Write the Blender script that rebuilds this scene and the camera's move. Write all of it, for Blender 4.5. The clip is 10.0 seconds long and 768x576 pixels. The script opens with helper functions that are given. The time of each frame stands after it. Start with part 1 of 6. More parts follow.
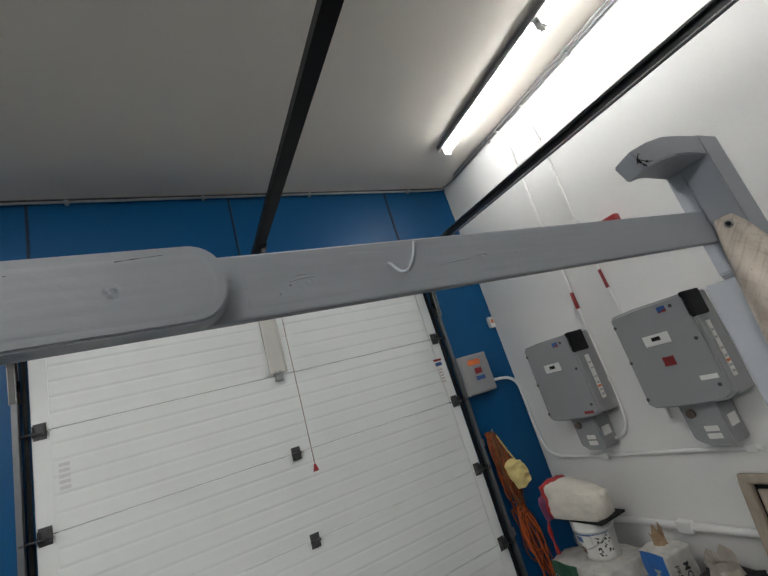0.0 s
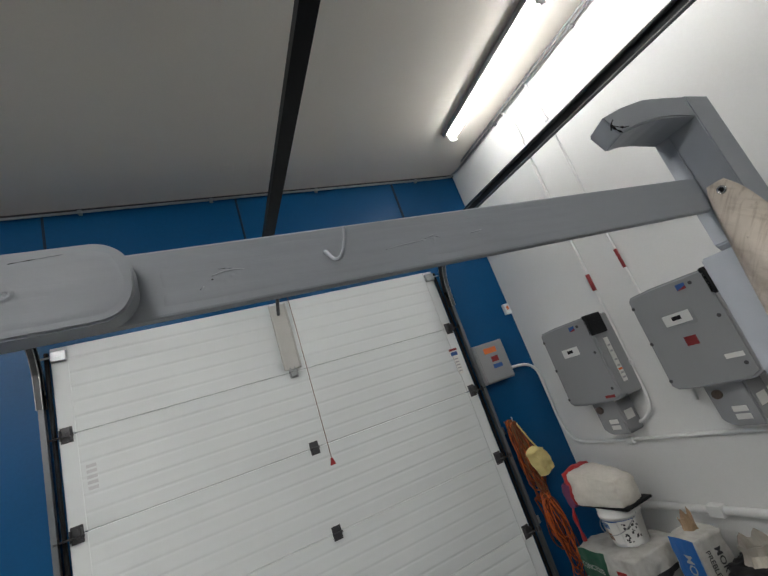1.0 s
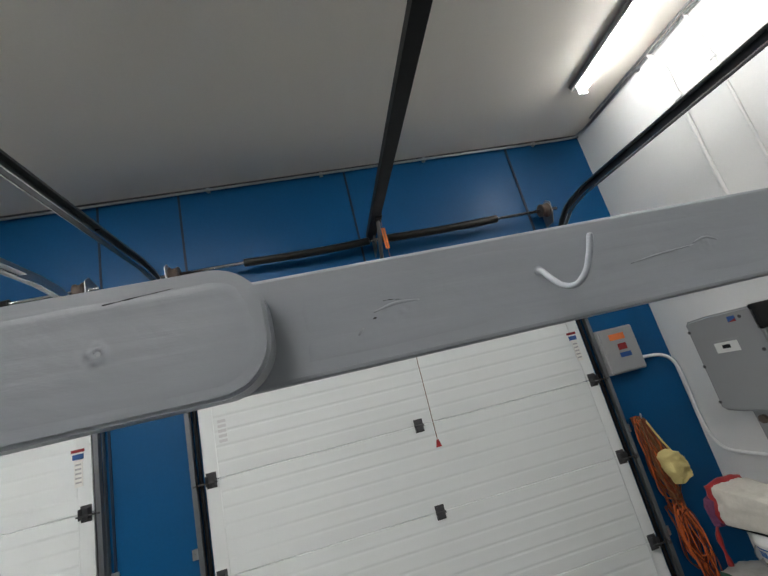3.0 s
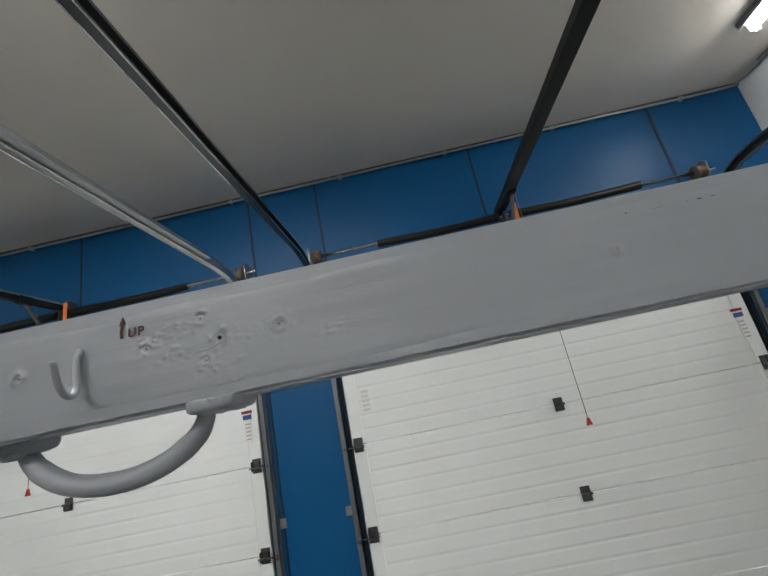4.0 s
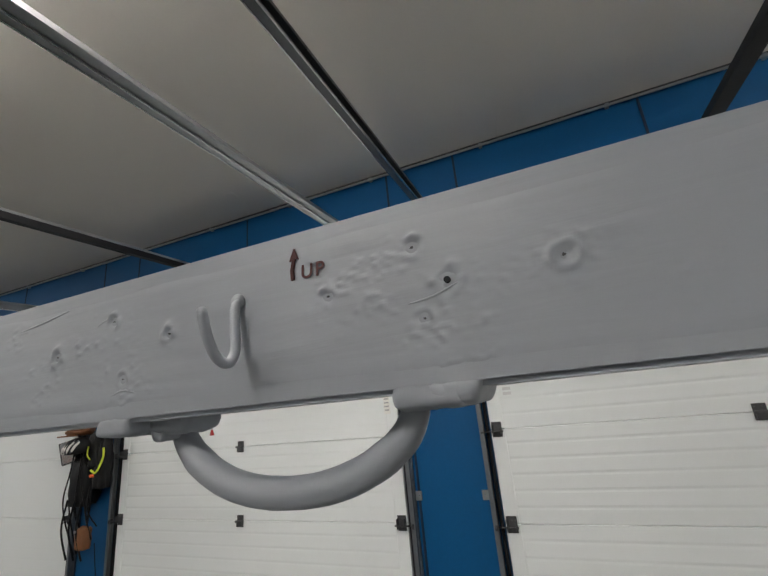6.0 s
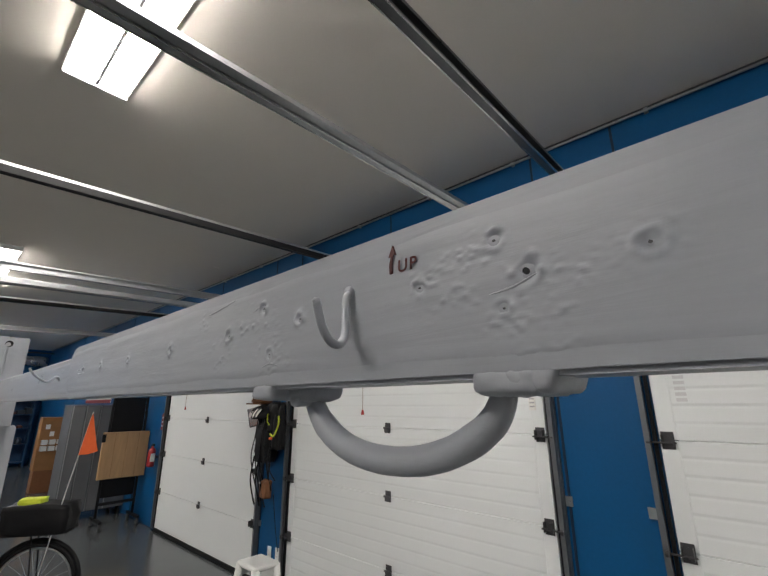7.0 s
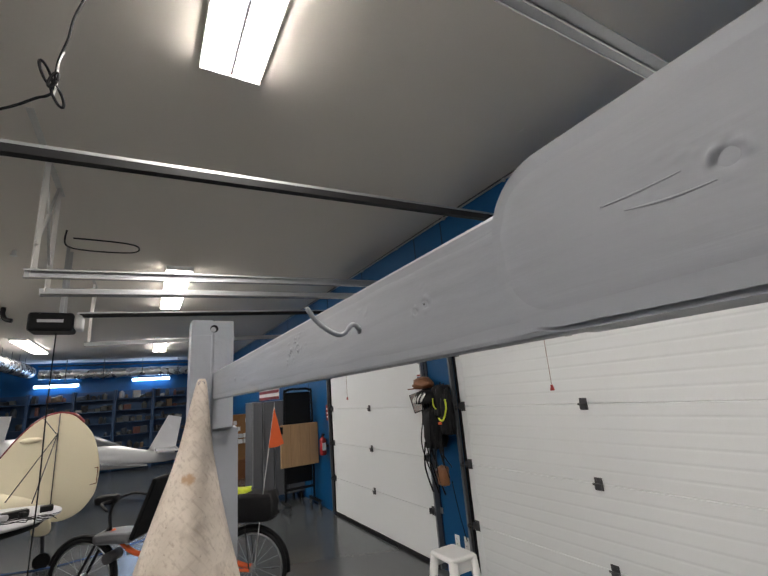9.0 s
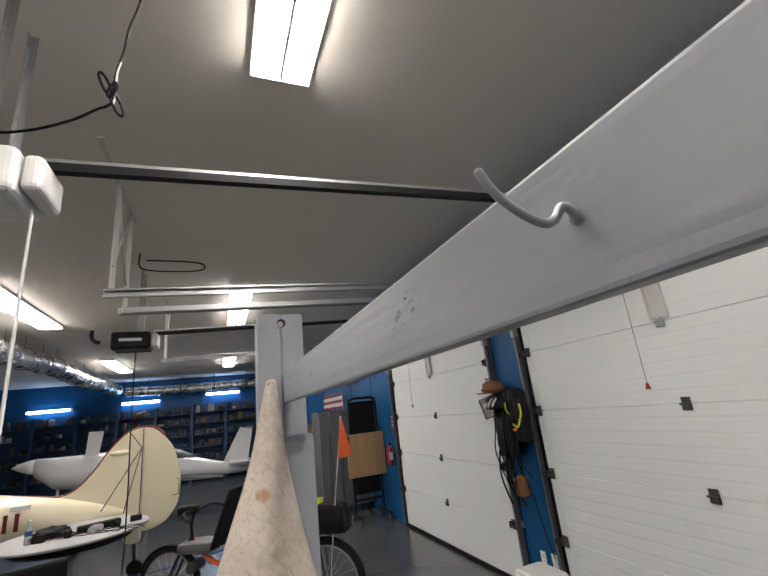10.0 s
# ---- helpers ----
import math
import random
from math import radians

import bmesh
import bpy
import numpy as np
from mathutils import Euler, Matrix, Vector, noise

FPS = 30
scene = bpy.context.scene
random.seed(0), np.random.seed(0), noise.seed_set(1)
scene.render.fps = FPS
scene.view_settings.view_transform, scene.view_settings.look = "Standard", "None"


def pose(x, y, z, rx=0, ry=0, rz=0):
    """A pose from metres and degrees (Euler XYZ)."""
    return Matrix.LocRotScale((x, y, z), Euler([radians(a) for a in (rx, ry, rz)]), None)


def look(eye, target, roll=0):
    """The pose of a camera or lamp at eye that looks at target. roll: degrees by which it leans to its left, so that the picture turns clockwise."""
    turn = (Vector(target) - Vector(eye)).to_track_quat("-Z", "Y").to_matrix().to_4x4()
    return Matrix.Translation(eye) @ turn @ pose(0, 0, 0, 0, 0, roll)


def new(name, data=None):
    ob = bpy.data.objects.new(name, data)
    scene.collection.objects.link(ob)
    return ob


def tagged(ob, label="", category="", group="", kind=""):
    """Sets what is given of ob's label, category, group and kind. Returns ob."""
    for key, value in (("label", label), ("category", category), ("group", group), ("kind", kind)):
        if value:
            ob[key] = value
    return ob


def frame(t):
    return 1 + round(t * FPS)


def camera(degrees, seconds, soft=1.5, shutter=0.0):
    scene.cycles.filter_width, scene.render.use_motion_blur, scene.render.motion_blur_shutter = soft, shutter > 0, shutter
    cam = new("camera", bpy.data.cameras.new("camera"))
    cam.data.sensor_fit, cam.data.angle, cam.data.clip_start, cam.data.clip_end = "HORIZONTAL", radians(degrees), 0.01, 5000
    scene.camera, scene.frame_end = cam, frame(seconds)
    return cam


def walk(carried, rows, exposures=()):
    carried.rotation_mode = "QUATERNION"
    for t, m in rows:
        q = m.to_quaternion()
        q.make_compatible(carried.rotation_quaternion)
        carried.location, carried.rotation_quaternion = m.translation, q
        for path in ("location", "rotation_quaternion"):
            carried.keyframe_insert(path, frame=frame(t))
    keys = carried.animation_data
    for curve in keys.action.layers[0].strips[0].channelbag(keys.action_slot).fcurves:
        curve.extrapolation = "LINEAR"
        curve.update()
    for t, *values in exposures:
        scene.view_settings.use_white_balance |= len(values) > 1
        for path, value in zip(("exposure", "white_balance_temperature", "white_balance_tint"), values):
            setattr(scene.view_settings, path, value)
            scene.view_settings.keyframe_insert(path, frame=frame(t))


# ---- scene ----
cam = camera(86.5, 10.0)
PATH = [
    (0, (0.031, 0.116, 1.712), (0.952, 1.807, 2.253), -17.2),
    (0.5, (0.031, 0.089, 1.702), (0.856, 1.826, 2.253), -18.0),
    (1, (0.104, 0.109, 1.692), (0.932, 1.848, 2.229), -19.3),
    (1.5, (0.191, 0.189, 1.749), (0.953, 1.970, 2.252), -18.8),
    (2, (0.182, 0.244, 1.782), (0.739, 2.1, 2.273), -16.0),
    (3.3, (0.019, 0.22, 1.785), (0.284, 2.125, 2.335), -13.6),
    (3.5, (-0.042, 0.218, 1.787), (0.133, 2.13, 2.347), -13.1),
    (4, (-0.217, 0.209, 1.78), (-0.295, 2.127, 2.345), -11.7),
    (4.5, (-0.343, 0.241, 1.781), (-0.685, 2.139, 2.313), -9.5),
    (5, (-0.362, 0.256, 1.787), (-0.788, 2.142, 2.3), -7.7),
    (5.2, (-0.366, 0.256, 1.788), (-0.805, 2.14, 2.299), -7.2),
    (6.3, (-0.271, 0.308, 1.8), (-1.154, 2.008, 2.376), -4.1),
    (6.5, (-0.271, 0.309, 1.8), (-1.287, 1.933, 2.375), -2.8),
    (7, (-0.267, 0.295, 1.794), (-1.558, 1.721, 2.342), -0.3),
    (7.5, (-0.288, 0.287, 1.786), (-1.741, 1.559, 2.307), -0.5),
    (8, (-0.475, 0.267, 1.778), (-2.009, 1.451, 2.275), -1.0),
    (8.5, (-0.687, 0.257, 1.762), (-2.298, 1.341, 2.241), -3.2),
    (9, (-0.774, 0.303, 1.788), (-2.439, 1.293, 2.285), -4.7),
    (9.5, (-0.817, 0.331, 1.793), (-2.544, 1.185, 2.333), -5.6),
    (10, (-0.928, 0.315, 1.776), (-2.695, 1.066, 2.335), -6.3),
]
walk(cam, [(t, look(eye, target, roll)) for t, eye, target, roll in PATH],
     [(0.0, 0.42, 6250, 9), (2.0, 0.54, 6200, 9), (3.5, 0.64, 6260, 8), (4.5, 0.68, 6320, 8), (6.5, 0.60, 6500, 11), (8.5, 0.55, 6540, 13), (10.0, 0.54, 6600, 13)])

# ---- light ----
world = bpy.data.worlds.new("world")
world.use_nodes = True
scene.world = world
world.node_tree.nodes["Background"].inputs[0].default_value = (0.55, 0.6, 0.7, 1)
world.node_tree.nodes["Background"].inputs[1].default_value = 0.15

CEIL = 3.62
WEST, EAST, SOUTH, NORTH = -18.2, 2.65, -6.5, 3.07


# ---- materials ----
def nodes_of(name):
    m = bpy.data.materials.new(name)
    m.use_nodes = True
    nt = m.node_tree
    return m, nt, nt.nodes["Principled BSDF"]


def rgb(c):
    return (*c, 1)


def surface(name, colour, rough=0.6, metal=0.0, grain=40.0, vary=0.12, coarse=3.0, stain=0.1, bump=0.1, dist=0.002, stretch=(1, 1, 1), coat=0.0, dark=None, spec=0.5):
    """A painted or raw surface: fine grain, broad stains and a little relief, in object space."""
    m, nt, b = nodes_of(name)
    N, L = nt.nodes, nt.links
    tc = N.new("ShaderNodeTexCoord")
    mp = N.new("ShaderNodeMapping")
    mp.inputs["Scale"].default_value = stretch
    L.new(tc.outputs["Object"], mp.inputs["Vector"])
    fine = N.new("ShaderNodeTexNoise")
    fine.inputs["Scale"].default_value, fine.inputs["Detail"].default_value = grain, 6
    broad = N.new("ShaderNodeTexNoise")
    broad.inputs["Scale"].default_value, broad.inputs["Detail"].default_value = coarse, 4
    for n in (fine, broad):
        L.new(mp.outputs["Vector"], n.inputs["Vector"])
    a = N.new("ShaderNodeMixRGB")
    a.blend_type = "MIX"
    d = dark or tuple(c * (1 - vary * 2) for c in colour)
    lo = tuple(min(1, c * (1 + vary * 0.5)) for c in colour)
    a.inputs["Color1"].default_value, a.inputs["Color2"].default_value = rgb(lo), rgb(tuple(c * (1 - vary) for c in colour))
    L.new(fine.outputs["Fac"], a.inputs["Fac"])
    ramp = N.new("ShaderNodeValToRGB")
    ramp.color_ramp.elements[0].position, ramp.color_ramp.elements[1].position = 0.45, 0.75
    ramp.color_ramp.elements[0].color, ramp.color_ramp.elements[1].color = (0, 0, 0, 1), (stain, stain, stain, 1)
    L.new(broad.outputs["Fac"], ramp.inputs["Fac"])
    k = N.new("ShaderNodeMixRGB")
    k.inputs["Color2"].default_value = rgb(d)
    L.new(ramp.outputs["Color"], k.inputs["Fac"])
    L.new(a.outputs["Color"], k.inputs["Color1"])
    L.new(k.outputs["Color"], b.inputs["Base Color"])
    r = N.new("ShaderNodeMapRange")
    r.inputs["To Min"].default_value, r.inputs["To Max"].default_value = max(0.02, rough - 0.08), min(1, rough + 0.08)
    L.new(broad.outputs["Fac"], r.inputs["Value"])
    L.new(r.outputs["Result"], b.inputs["Roughness"])
    b.inputs["Metallic"].default_value = metal
    b.inputs["Specular IOR Level"].default_value = spec
    b.inputs["Coat Weight"].default_value = coat
    if bump:
        bp = N.new("ShaderNodeBump")
        bp.inputs["Strength"].default_value, bp.inputs["Distance"].default_value = bump, dist
        L.new(fine.outputs["Fac"], bp.inputs["Height"])
        L.new(bp.outputs["Normal"], b.inputs["Normal"])
    return m


def lamp_mat(name, colour, strength):
    m, nt, b = nodes_of(name)
    b.inputs["Base Color"].default_value = rgb((0.85, 0.85, 0.85))
    b.inputs["Emission Color"].default_value = rgb(colour)
    b.inputs["Emission Strength"].default_value = strength
    return m


BLUE = surface("blue_wall_paint", (0.003, 0.080, 0.222), 0.42, grain=60, coarse=1.2, stain=0.3, bump=0.15, spec=0.28)
WHITE_WALL = surface("white_wall_paint", (0.80, 0.80, 0.79), 0.75, grain=90, coarse=0.8, stain=0.12, vary=0.04, bump=0.2)
CEILING = surface("ceiling_paint", (0.78, 0.725, 0.655), 0.8, grain=120, coarse=0.7, stain=0.1, vary=0.04, bump=0.15)
FLOOR = surface("grey_floor_coating", (0.074, 0.081, 0.084), 0.20, grain=30, coarse=0.9, stain=0.35, vary=0.08, bump=0.04)
DOOR_WHITE = surface("door_white", (0.775, 0.800, 0.802), 0.5, grain=200, coarse=1.1, stain=0.10, vary=0.03, bump=0.12, dist=0.0006)
BRIGHT = surface("bright_steel", (0.62, 0.62, 0.62), 0.22, 1.0, grain=90, coarse=10, stain=0.2, bump=0.03)
ZINC = surface("pale_zinc", (0.62, 0.61, 0.58), 0.5, 0.25, grain=90, coarse=10, stain=0.2, bump=0.03)
TRACK_GREY = surface("weathered_upright_steel", (0.20, 0.21, 0.225), 0.42, 0.7, grain=70, coarse=6, stain=0.4, bump=0.05)
# track steel with the shade of the first door's tracks put into its colour
TRACK_SHADED = surface("shaded_track_steel", (0.13, 0.135, 0.14), 0.30, 0.85, grain=70, coarse=6, stain=0.4, bump=0.05)
STEEL = surface("galvanised_steel", (0.42, 0.43, 0.44), 0.38, 0.9, grain=70, coarse=6, stain=0.4, bump=0.05)
DARK_STEEL = surface("dark_steel", (0.09, 0.09, 0.095), 0.45, 0.6, grain=60, coarse=6, stain=0.3, bump=0.06)
BLACK = surface("black_plastic", (0.009, 0.009, 0.010), 0.55, grain=90, coarse=8, stain=0.2, bump=0.05, spec=0.22)
WHITE_PLASTIC = surface("white_plastic", (0.75, 0.75, 0.73), 0.4, grain=80, coarse=6, stain=0.12, vary=0.04, bump=0.03)
GREY_PAINT = surface("grey_beam_paint", (0.378, 0.401, 0.440), 0.42, grain=30, coarse=14, stain=0.25, vary=0.06, bump=0.35, dist=0.0012, stretch=(0.25, 1, 1))
nt = GREY_PAINT.node_tree
bsdf = nt.nodes["Principled BSDF"]
first = next(n for n in nt.nodes if n.bl_idname == "ShaderNodeBump")
tc = nt.nodes.new("ShaderNodeTexCoord")
for scale, stretch, dist, strength in ((70, (0.12, 1, 1.6), 0.0010, 0.30), (22, (0.5, 1, 1), 0.0022, 0.40)):
    mp = nt.nodes.new("ShaderNodeMapping")
    mp.inputs["Scale"].default_value = stretch
    ns = nt.nodes.new("ShaderNodeTexNoise")
    ns.inputs["Scale"].default_value, ns.inputs["Detail"].default_value, ns.inputs["Distortion"].default_value = scale, 5, 0.6
    bp = nt.nodes.new("ShaderNodeBump")
    bp.inputs["Strength"].default_value, bp.inputs["Distance"].default_value = strength, dist
    nt.links.new(tc.outputs["Object"], mp.inputs["Vector"])
    nt.links.new(mp.outputs["Vector"], ns.inputs["Vector"])
    nt.links.new(ns.outputs["Fac"], bp.inputs["Height"])
    nt.links.new(first.outputs["Normal"], bp.inputs["Normal"])
    first = bp
nt.links.new(first.outputs["Normal"], bsdf.inputs["Normal"])
INV_GREY = surface("inverter_grey", (0.295, 0.30, 0.31), 0.5, grain=300, coarse=5, stain=0.12, vary=0.05, bump=0.15, dist=0.0005)
TUBE = lamp_mat("lamp_tube", (1.0, 0.97, 0.92), 23.0)
LENS = lamp_mat("lamp_lens", (1.0, 0.96, 0.90), 23.0)
COOL = lamp_mat("cool_tube", (0.45, 0.68, 1.0), 13.0)
RED = surface("red_plastic", (0.36, 0.02, 0.02), 0.4, grain=80, coarse=10, stain=0.2)
CANVAS = surface("stained_canvas", (0.70, 0.62, 0.53), 0.85, grain=70, coarse=11, stain=0.4, vary=0.10, bump=0.2, dist=0.0008, dark=(0.36, 0.29, 0.23))
nt = CANVAS.node_tree
bsdf = nt.nodes["Principled BSDF"]
first = next(n for n in nt.nodes if n.bl_idname == "ShaderNodeBump")
tc = nt.nodes.new("ShaderNodeTexCoord")
for turn, scale in ((38, 520), (-47, 460)):
    mp = nt.nodes.new("ShaderNodeMapping")
    mp.inputs["Rotation"].default_value = (radians(turn), 0, 0)
    wv = nt.nodes.new("ShaderNodeTexWave")
    wv.bands_direction = "Z"
    wv.inputs["Scale"].default_value, wv.inputs["Distortion"].default_value, wv.inputs["Detail"].default_value = scale, 2.5, 3
    bp = nt.nodes.new("ShaderNodeBump")
    bp.inputs["Strength"].default_value, bp.inputs["Distance"].default_value = 0.22, 0.0005
    nt.links.new(tc.outputs["Object"], mp.inputs["Vector"])
    nt.links.new(mp.outputs["Vector"], wv.inputs["Vector"])
    nt.links.new(wv.outputs["Fac"], bp.inputs["Height"])
    nt.links.new(first.outputs["Normal"], bp.inputs["Normal"])
    first = bp
nt.links.new(first.outputs["Normal"], bsdf.inputs["Normal"])
# dark rubbed smudges, fine diagonal scuffs and one rusty blot
under = bsdf.inputs["Base Color"].links[0].from_socket
for scale, stretch, turn, lo, hi, amount, tone in ((26, (1, 1, 1.3), 0, 0.55, 0.74, 0.50, (0.22, 0.16, 0.12)), (190, (1, 1, 12), 40, 0.52, 0.70, 0.45, (0.34, 0.27, 0.20)), (190, (1, 1, 12), -48, 0.54, 0.72, 0.30, (0.36, 0.29, 0.22)), (8, (1, 1, 1), 0, 0.48, 0.70, 0.40, (0.38, 0.33, 0.29)), (90, (1, 1, 1), 0, 0.66, 0.74, 0.6, (0.24, 0.17, 0.12))):
    mp = nt.nodes.new("ShaderNodeMapping")
    mp.vector_type = "TEXTURE"
    mp.inputs["Scale"].default_value, mp.inputs["Rotation"].default_value = stretch, (radians(turn), 0, 0)
    ns = nt.nodes.new("ShaderNodeTexNoise")
    ns.inputs["Scale"].default_value, ns.inputs["Detail"].default_value = scale, 5
    mr = nt.nodes.new("ShaderNodeMapRange")
    for key, v in (("From Min", lo), ("From Max", hi), ("To Min", 0.0), ("To Max", amount)):
        mr.inputs[key].default_value = v
    mx = nt.nodes.new("ShaderNodeMixRGB")
    mx.inputs["Color2"].default_value = rgb(tone)
    nt.links.new(tc.outputs["Object"], mp.inputs["Vector"])
    nt.links.new(mp.outputs["Vector"], ns.inputs["Vector"])
    nt.links.new(ns.outputs["Fac"], mr.inputs["Value"])
    nt.links.new(mr.outputs["Result"], mx.inputs["Fac"])
    nt.links.new(under, mx.inputs["Color1"])
    under = mx.outputs["Color"]
warp = nt.nodes.new("ShaderNodeTexNoise")
warp.inputs["Scale"].default_value = 90
shift = nt.nodes.new("ShaderNodeVectorMath")
shift.operation = "MULTIPLY_ADD"
shift.inputs[1].default_value = (0.016, 0.016, 0.016)
gap = nt.nodes.new("ShaderNodeVectorMath")
gap.operation = "DISTANCE"
gap.inputs[1].default_value = (-1.674, 0.393, 1.669)
mr = nt.nodes.new("ShaderNodeMapRange")
for key, v in (("From Min", 0.008), ("From Max", 0.015), ("To Min", 0.8), ("To Max", 0.0)):
    mr.inputs[key].default_value = v
mx = nt.nodes.new("ShaderNodeMixRGB")
mx.inputs["Color2"].default_value = rgb((0.42, 0.24, 0.11))
nt.links.new(tc.outputs["Object"], warp.inputs["Vector"])
nt.links.new(warp.outputs["Color"], shift.inputs[0])
nt.links.new(tc.outputs["Object"], shift.inputs[2])
nt.links.new(shift.outputs["Vector"], gap.inputs[0])
nt.links.new(gap.outputs["Value"], mr.inputs["Value"])
nt.links.new(mr.outputs["Result"], mx.inputs["Fac"])
nt.links.new(under, mx.inputs["Color1"])
nt.links.new(mx.outputs["Color"], bsdf.inputs["Base Color"])
WOOD = surface("oak_board", (0.50, 0.31, 0.15), 0.5, grain=30, coarse=5, stain=0.3, vary=0.25, stretch=(1, 1, 0.15))
CREAM = surface("cream_fabric_skin", (0.84, 0.76, 0.55), 0.3, grain=60, coarse=2, stain=0.1, vary=0.03, bump=0.03, coat=0.3)
GLOSS_WHITE = surface("white_gelcoat", (0.78, 0.79, 0.80), 0.25, grain=60, coarse=2, stain=0.1, vary=0.03, bump=0.02, coat=0.3)


# ---- mesh helpers ----
def box(bm, x0, x1, y0, y1, z0, z1, bevel=0.0, seg=1):
    r = bmesh.ops.create_cube(bm, size=1, matrix=Matrix.LocRotScale(((x0 + x1) / 2, (y0 + y1) / 2, (z0 + z1) / 2), None, (x1 - x0, y1 - y0, z1 - z0)))
    if bevel:
        edges = list({e for v in r["verts"] for e in v.link_edges})
        bmesh.ops.bevel(bm, geom=edges, offset=bevel, segments=seg, profile=0.5, affect="EDGES")
    return bm


def tube(bm, points, radius, seg=10, radii=None, caps=True):
    """A round bar along a line of points."""
    pts = [Vector(p) for p in points]
    rings = []
    up = None
    for i, p in enumerate(pts):
        d = (pts[min(i + 1, len(pts) - 1)] - pts[max(i - 1, 0)]).normalized()
        if up is None:
            up = d.orthogonal().normalized()
        up = (up - d * up.dot(d)).normalized()
        side = d.cross(up)
        r = radii[i] if radii else radius
        rings.append([bm.verts.new(p + (up * math.cos(2 * math.pi * k / seg) + side * math.sin(2 * math.pi * k / seg)) * r) for k in range(seg)])
    for a, b in zip(rings, rings[1:]):
        for k in range(seg):
            f = bm.faces.new((a[k], a[(k + 1) % seg], b[(k + 1) % seg], b[k]))
            f.smooth = True
    if caps:
        bm.faces.new(rings[0][::-1])
        bm.faces.new(rings[-1])
    return bm


def prism(bm, outline, axis, a, b):
    """An outline (two coordinates in order of the remaining axes) drawn out along axis from a to b."""
    def at(u, v, w):
        return {"x": (w, u, v), "y": (u, w, v), "z": (u, v, w)}[axis]
    lo = [bm.verts.new(at(u, v, a)) for u, v in outline]
    hi = [bm.verts.new(at(u, v, b)) for u, v in outline]
    n = len(lo)
    bm.faces.new(lo)
    bm.faces.new(hi[::-1])
    for i in range(n):
        bm.faces.new((lo[i], hi[i], hi[(i + 1) % n], lo[(i + 1) % n]))
    bmesh.ops.recalc_face_normals(bm, faces=bm.faces)
    return bm


def smooth_line(points, n=8):
    """A Catmull-Rom line through the points."""
    p = [Vector(q) for q in points]
    out = []
    for i in range(len(p) - 1):
        a, b, c, d = p[max(i - 1, 0)], p[i], p[i + 1], p[min(i + 2, len(p) - 1)]
        for k in range(n):
            t = k / n
            out.append(0.5 * (2 * b + (c - a) * t + (2 * a - 5 * b + 4 * c - d) * t * t + (3 * b - a - 3 * c + d) * t ** 3))
    out.append(p[-1])
    return out


def part(name, bm, material, parent=None, label=""):
    me = bpy.data.meshes.new(name)
    bm.to_mesh(me)
    bm.free()
    me.materials.append(material)
    ob = new(name, me)
    if parent:
        ob.parent = parent
    if label:
        ob["label"] = label
    return ob


def thing(name, label, category, at=(0, 0, 0), group="", kind="", turn=0):
    ob = new(name)
    ob.empty_display_size = 0.05
    ob.matrix_basis = pose(*at, 0, 0, turn)
    return tagged(ob, label, category, group, kind)


B = bmesh.new

# ---- structure ----
tagged(part("floor", box(B(), WEST - 0.2, EAST + 0.2, SOUTH - 0.2, NORTH + 0.2, -0.15, 0), FLOOR), "glossy grey coated concrete hangar floor", "floor", kind="structure")
tagged(part("ceiling", box(B(), WEST - 0.2, EAST + 0.2, SOUTH - 0.2, NORTH + 0.2, CEIL, CEIL + 0.12), CEILING), "flat warm grey painted ceiling", "ceiling", kind="structure")
tagged(part("wall_east", box(B(), EAST, EAST + 0.2, SOUTH - 0.2, NORTH + 0.2, 0, CEIL), WHITE_WALL), "smooth white painted wall with conduits", "wall", kind="structure")
tagged(part("wall_west", box(B(), WEST - 0.2, WEST, SOUTH - 0.2, NORTH + 0.2, 0, CEIL), BLUE), "deep blue painted wall behind shelves", "wall", kind="structure")
tagged(part("wall_south", box(B(), WEST, EAST, SOUTH - 0.2, SOUTH, 0, CEIL), WHITE_WALL), "plain white painted wall", "wall", kind="structure")
DOOR_X = (0.62, -2.73, -6.07)
HALF, DOOR_H, SECTION = 1.372, 2.665, 0.533
north = B()
edges = sorted([WEST, EAST] + [c + s * HALF for c in DOOR_X for s in (-1, 1)])
for a, b in zip(edges[::2], edges[1::2]):
    box(north, a, b, NORTH, NORTH + 0.2, 0, DOOR_H)
box(north, WEST, EAST, NORTH, NORTH + 0.2, DOOR_H, CEIL)
wall_north = tagged(part("wall_north", north, BLUE), "deep blue painted metal-panel wall with door openings", "wall", kind="structure")
ORANGE_CORD = surface("orange_cord", (0.60, 0.13, 0.03), 0.55, grain=90, coarse=8, stain=0.3)
YELLOW = surface("pale_yellow_cloth", (0.72, 0.60, 0.25), 0.9, grain=120, coarse=20, stain=0.3)
HIVIS = surface("hi_vis_yellow", (0.62, 0.72, 0.04), 0.6, grain=80, coarse=12, stain=0.2)
ORANGE = surface("orange_fabric", (0.85, 0.14, 0.03), 0.6, grain=60, coarse=8, stain=0.2)
BROWN = surface("brown_leather", (0.22, 0.09, 0.035), 0.5, grain=60, coarse=15, stain=0.4)
MAROON = surface("maroon_trim", (0.16, 0.015, 0.02), 0.35, grain=60, coarse=8, stain=0.1)
PAPER = surface("paper_white", (0.78, 0.77, 0.74), 0.7, grain=80, coarse=15, stain=0.15, vary=0.05)
NAVY = surface("label_blue", (0.03, 0.10, 0.32), 0.5, grain=80, coarse=10, stain=0.1)
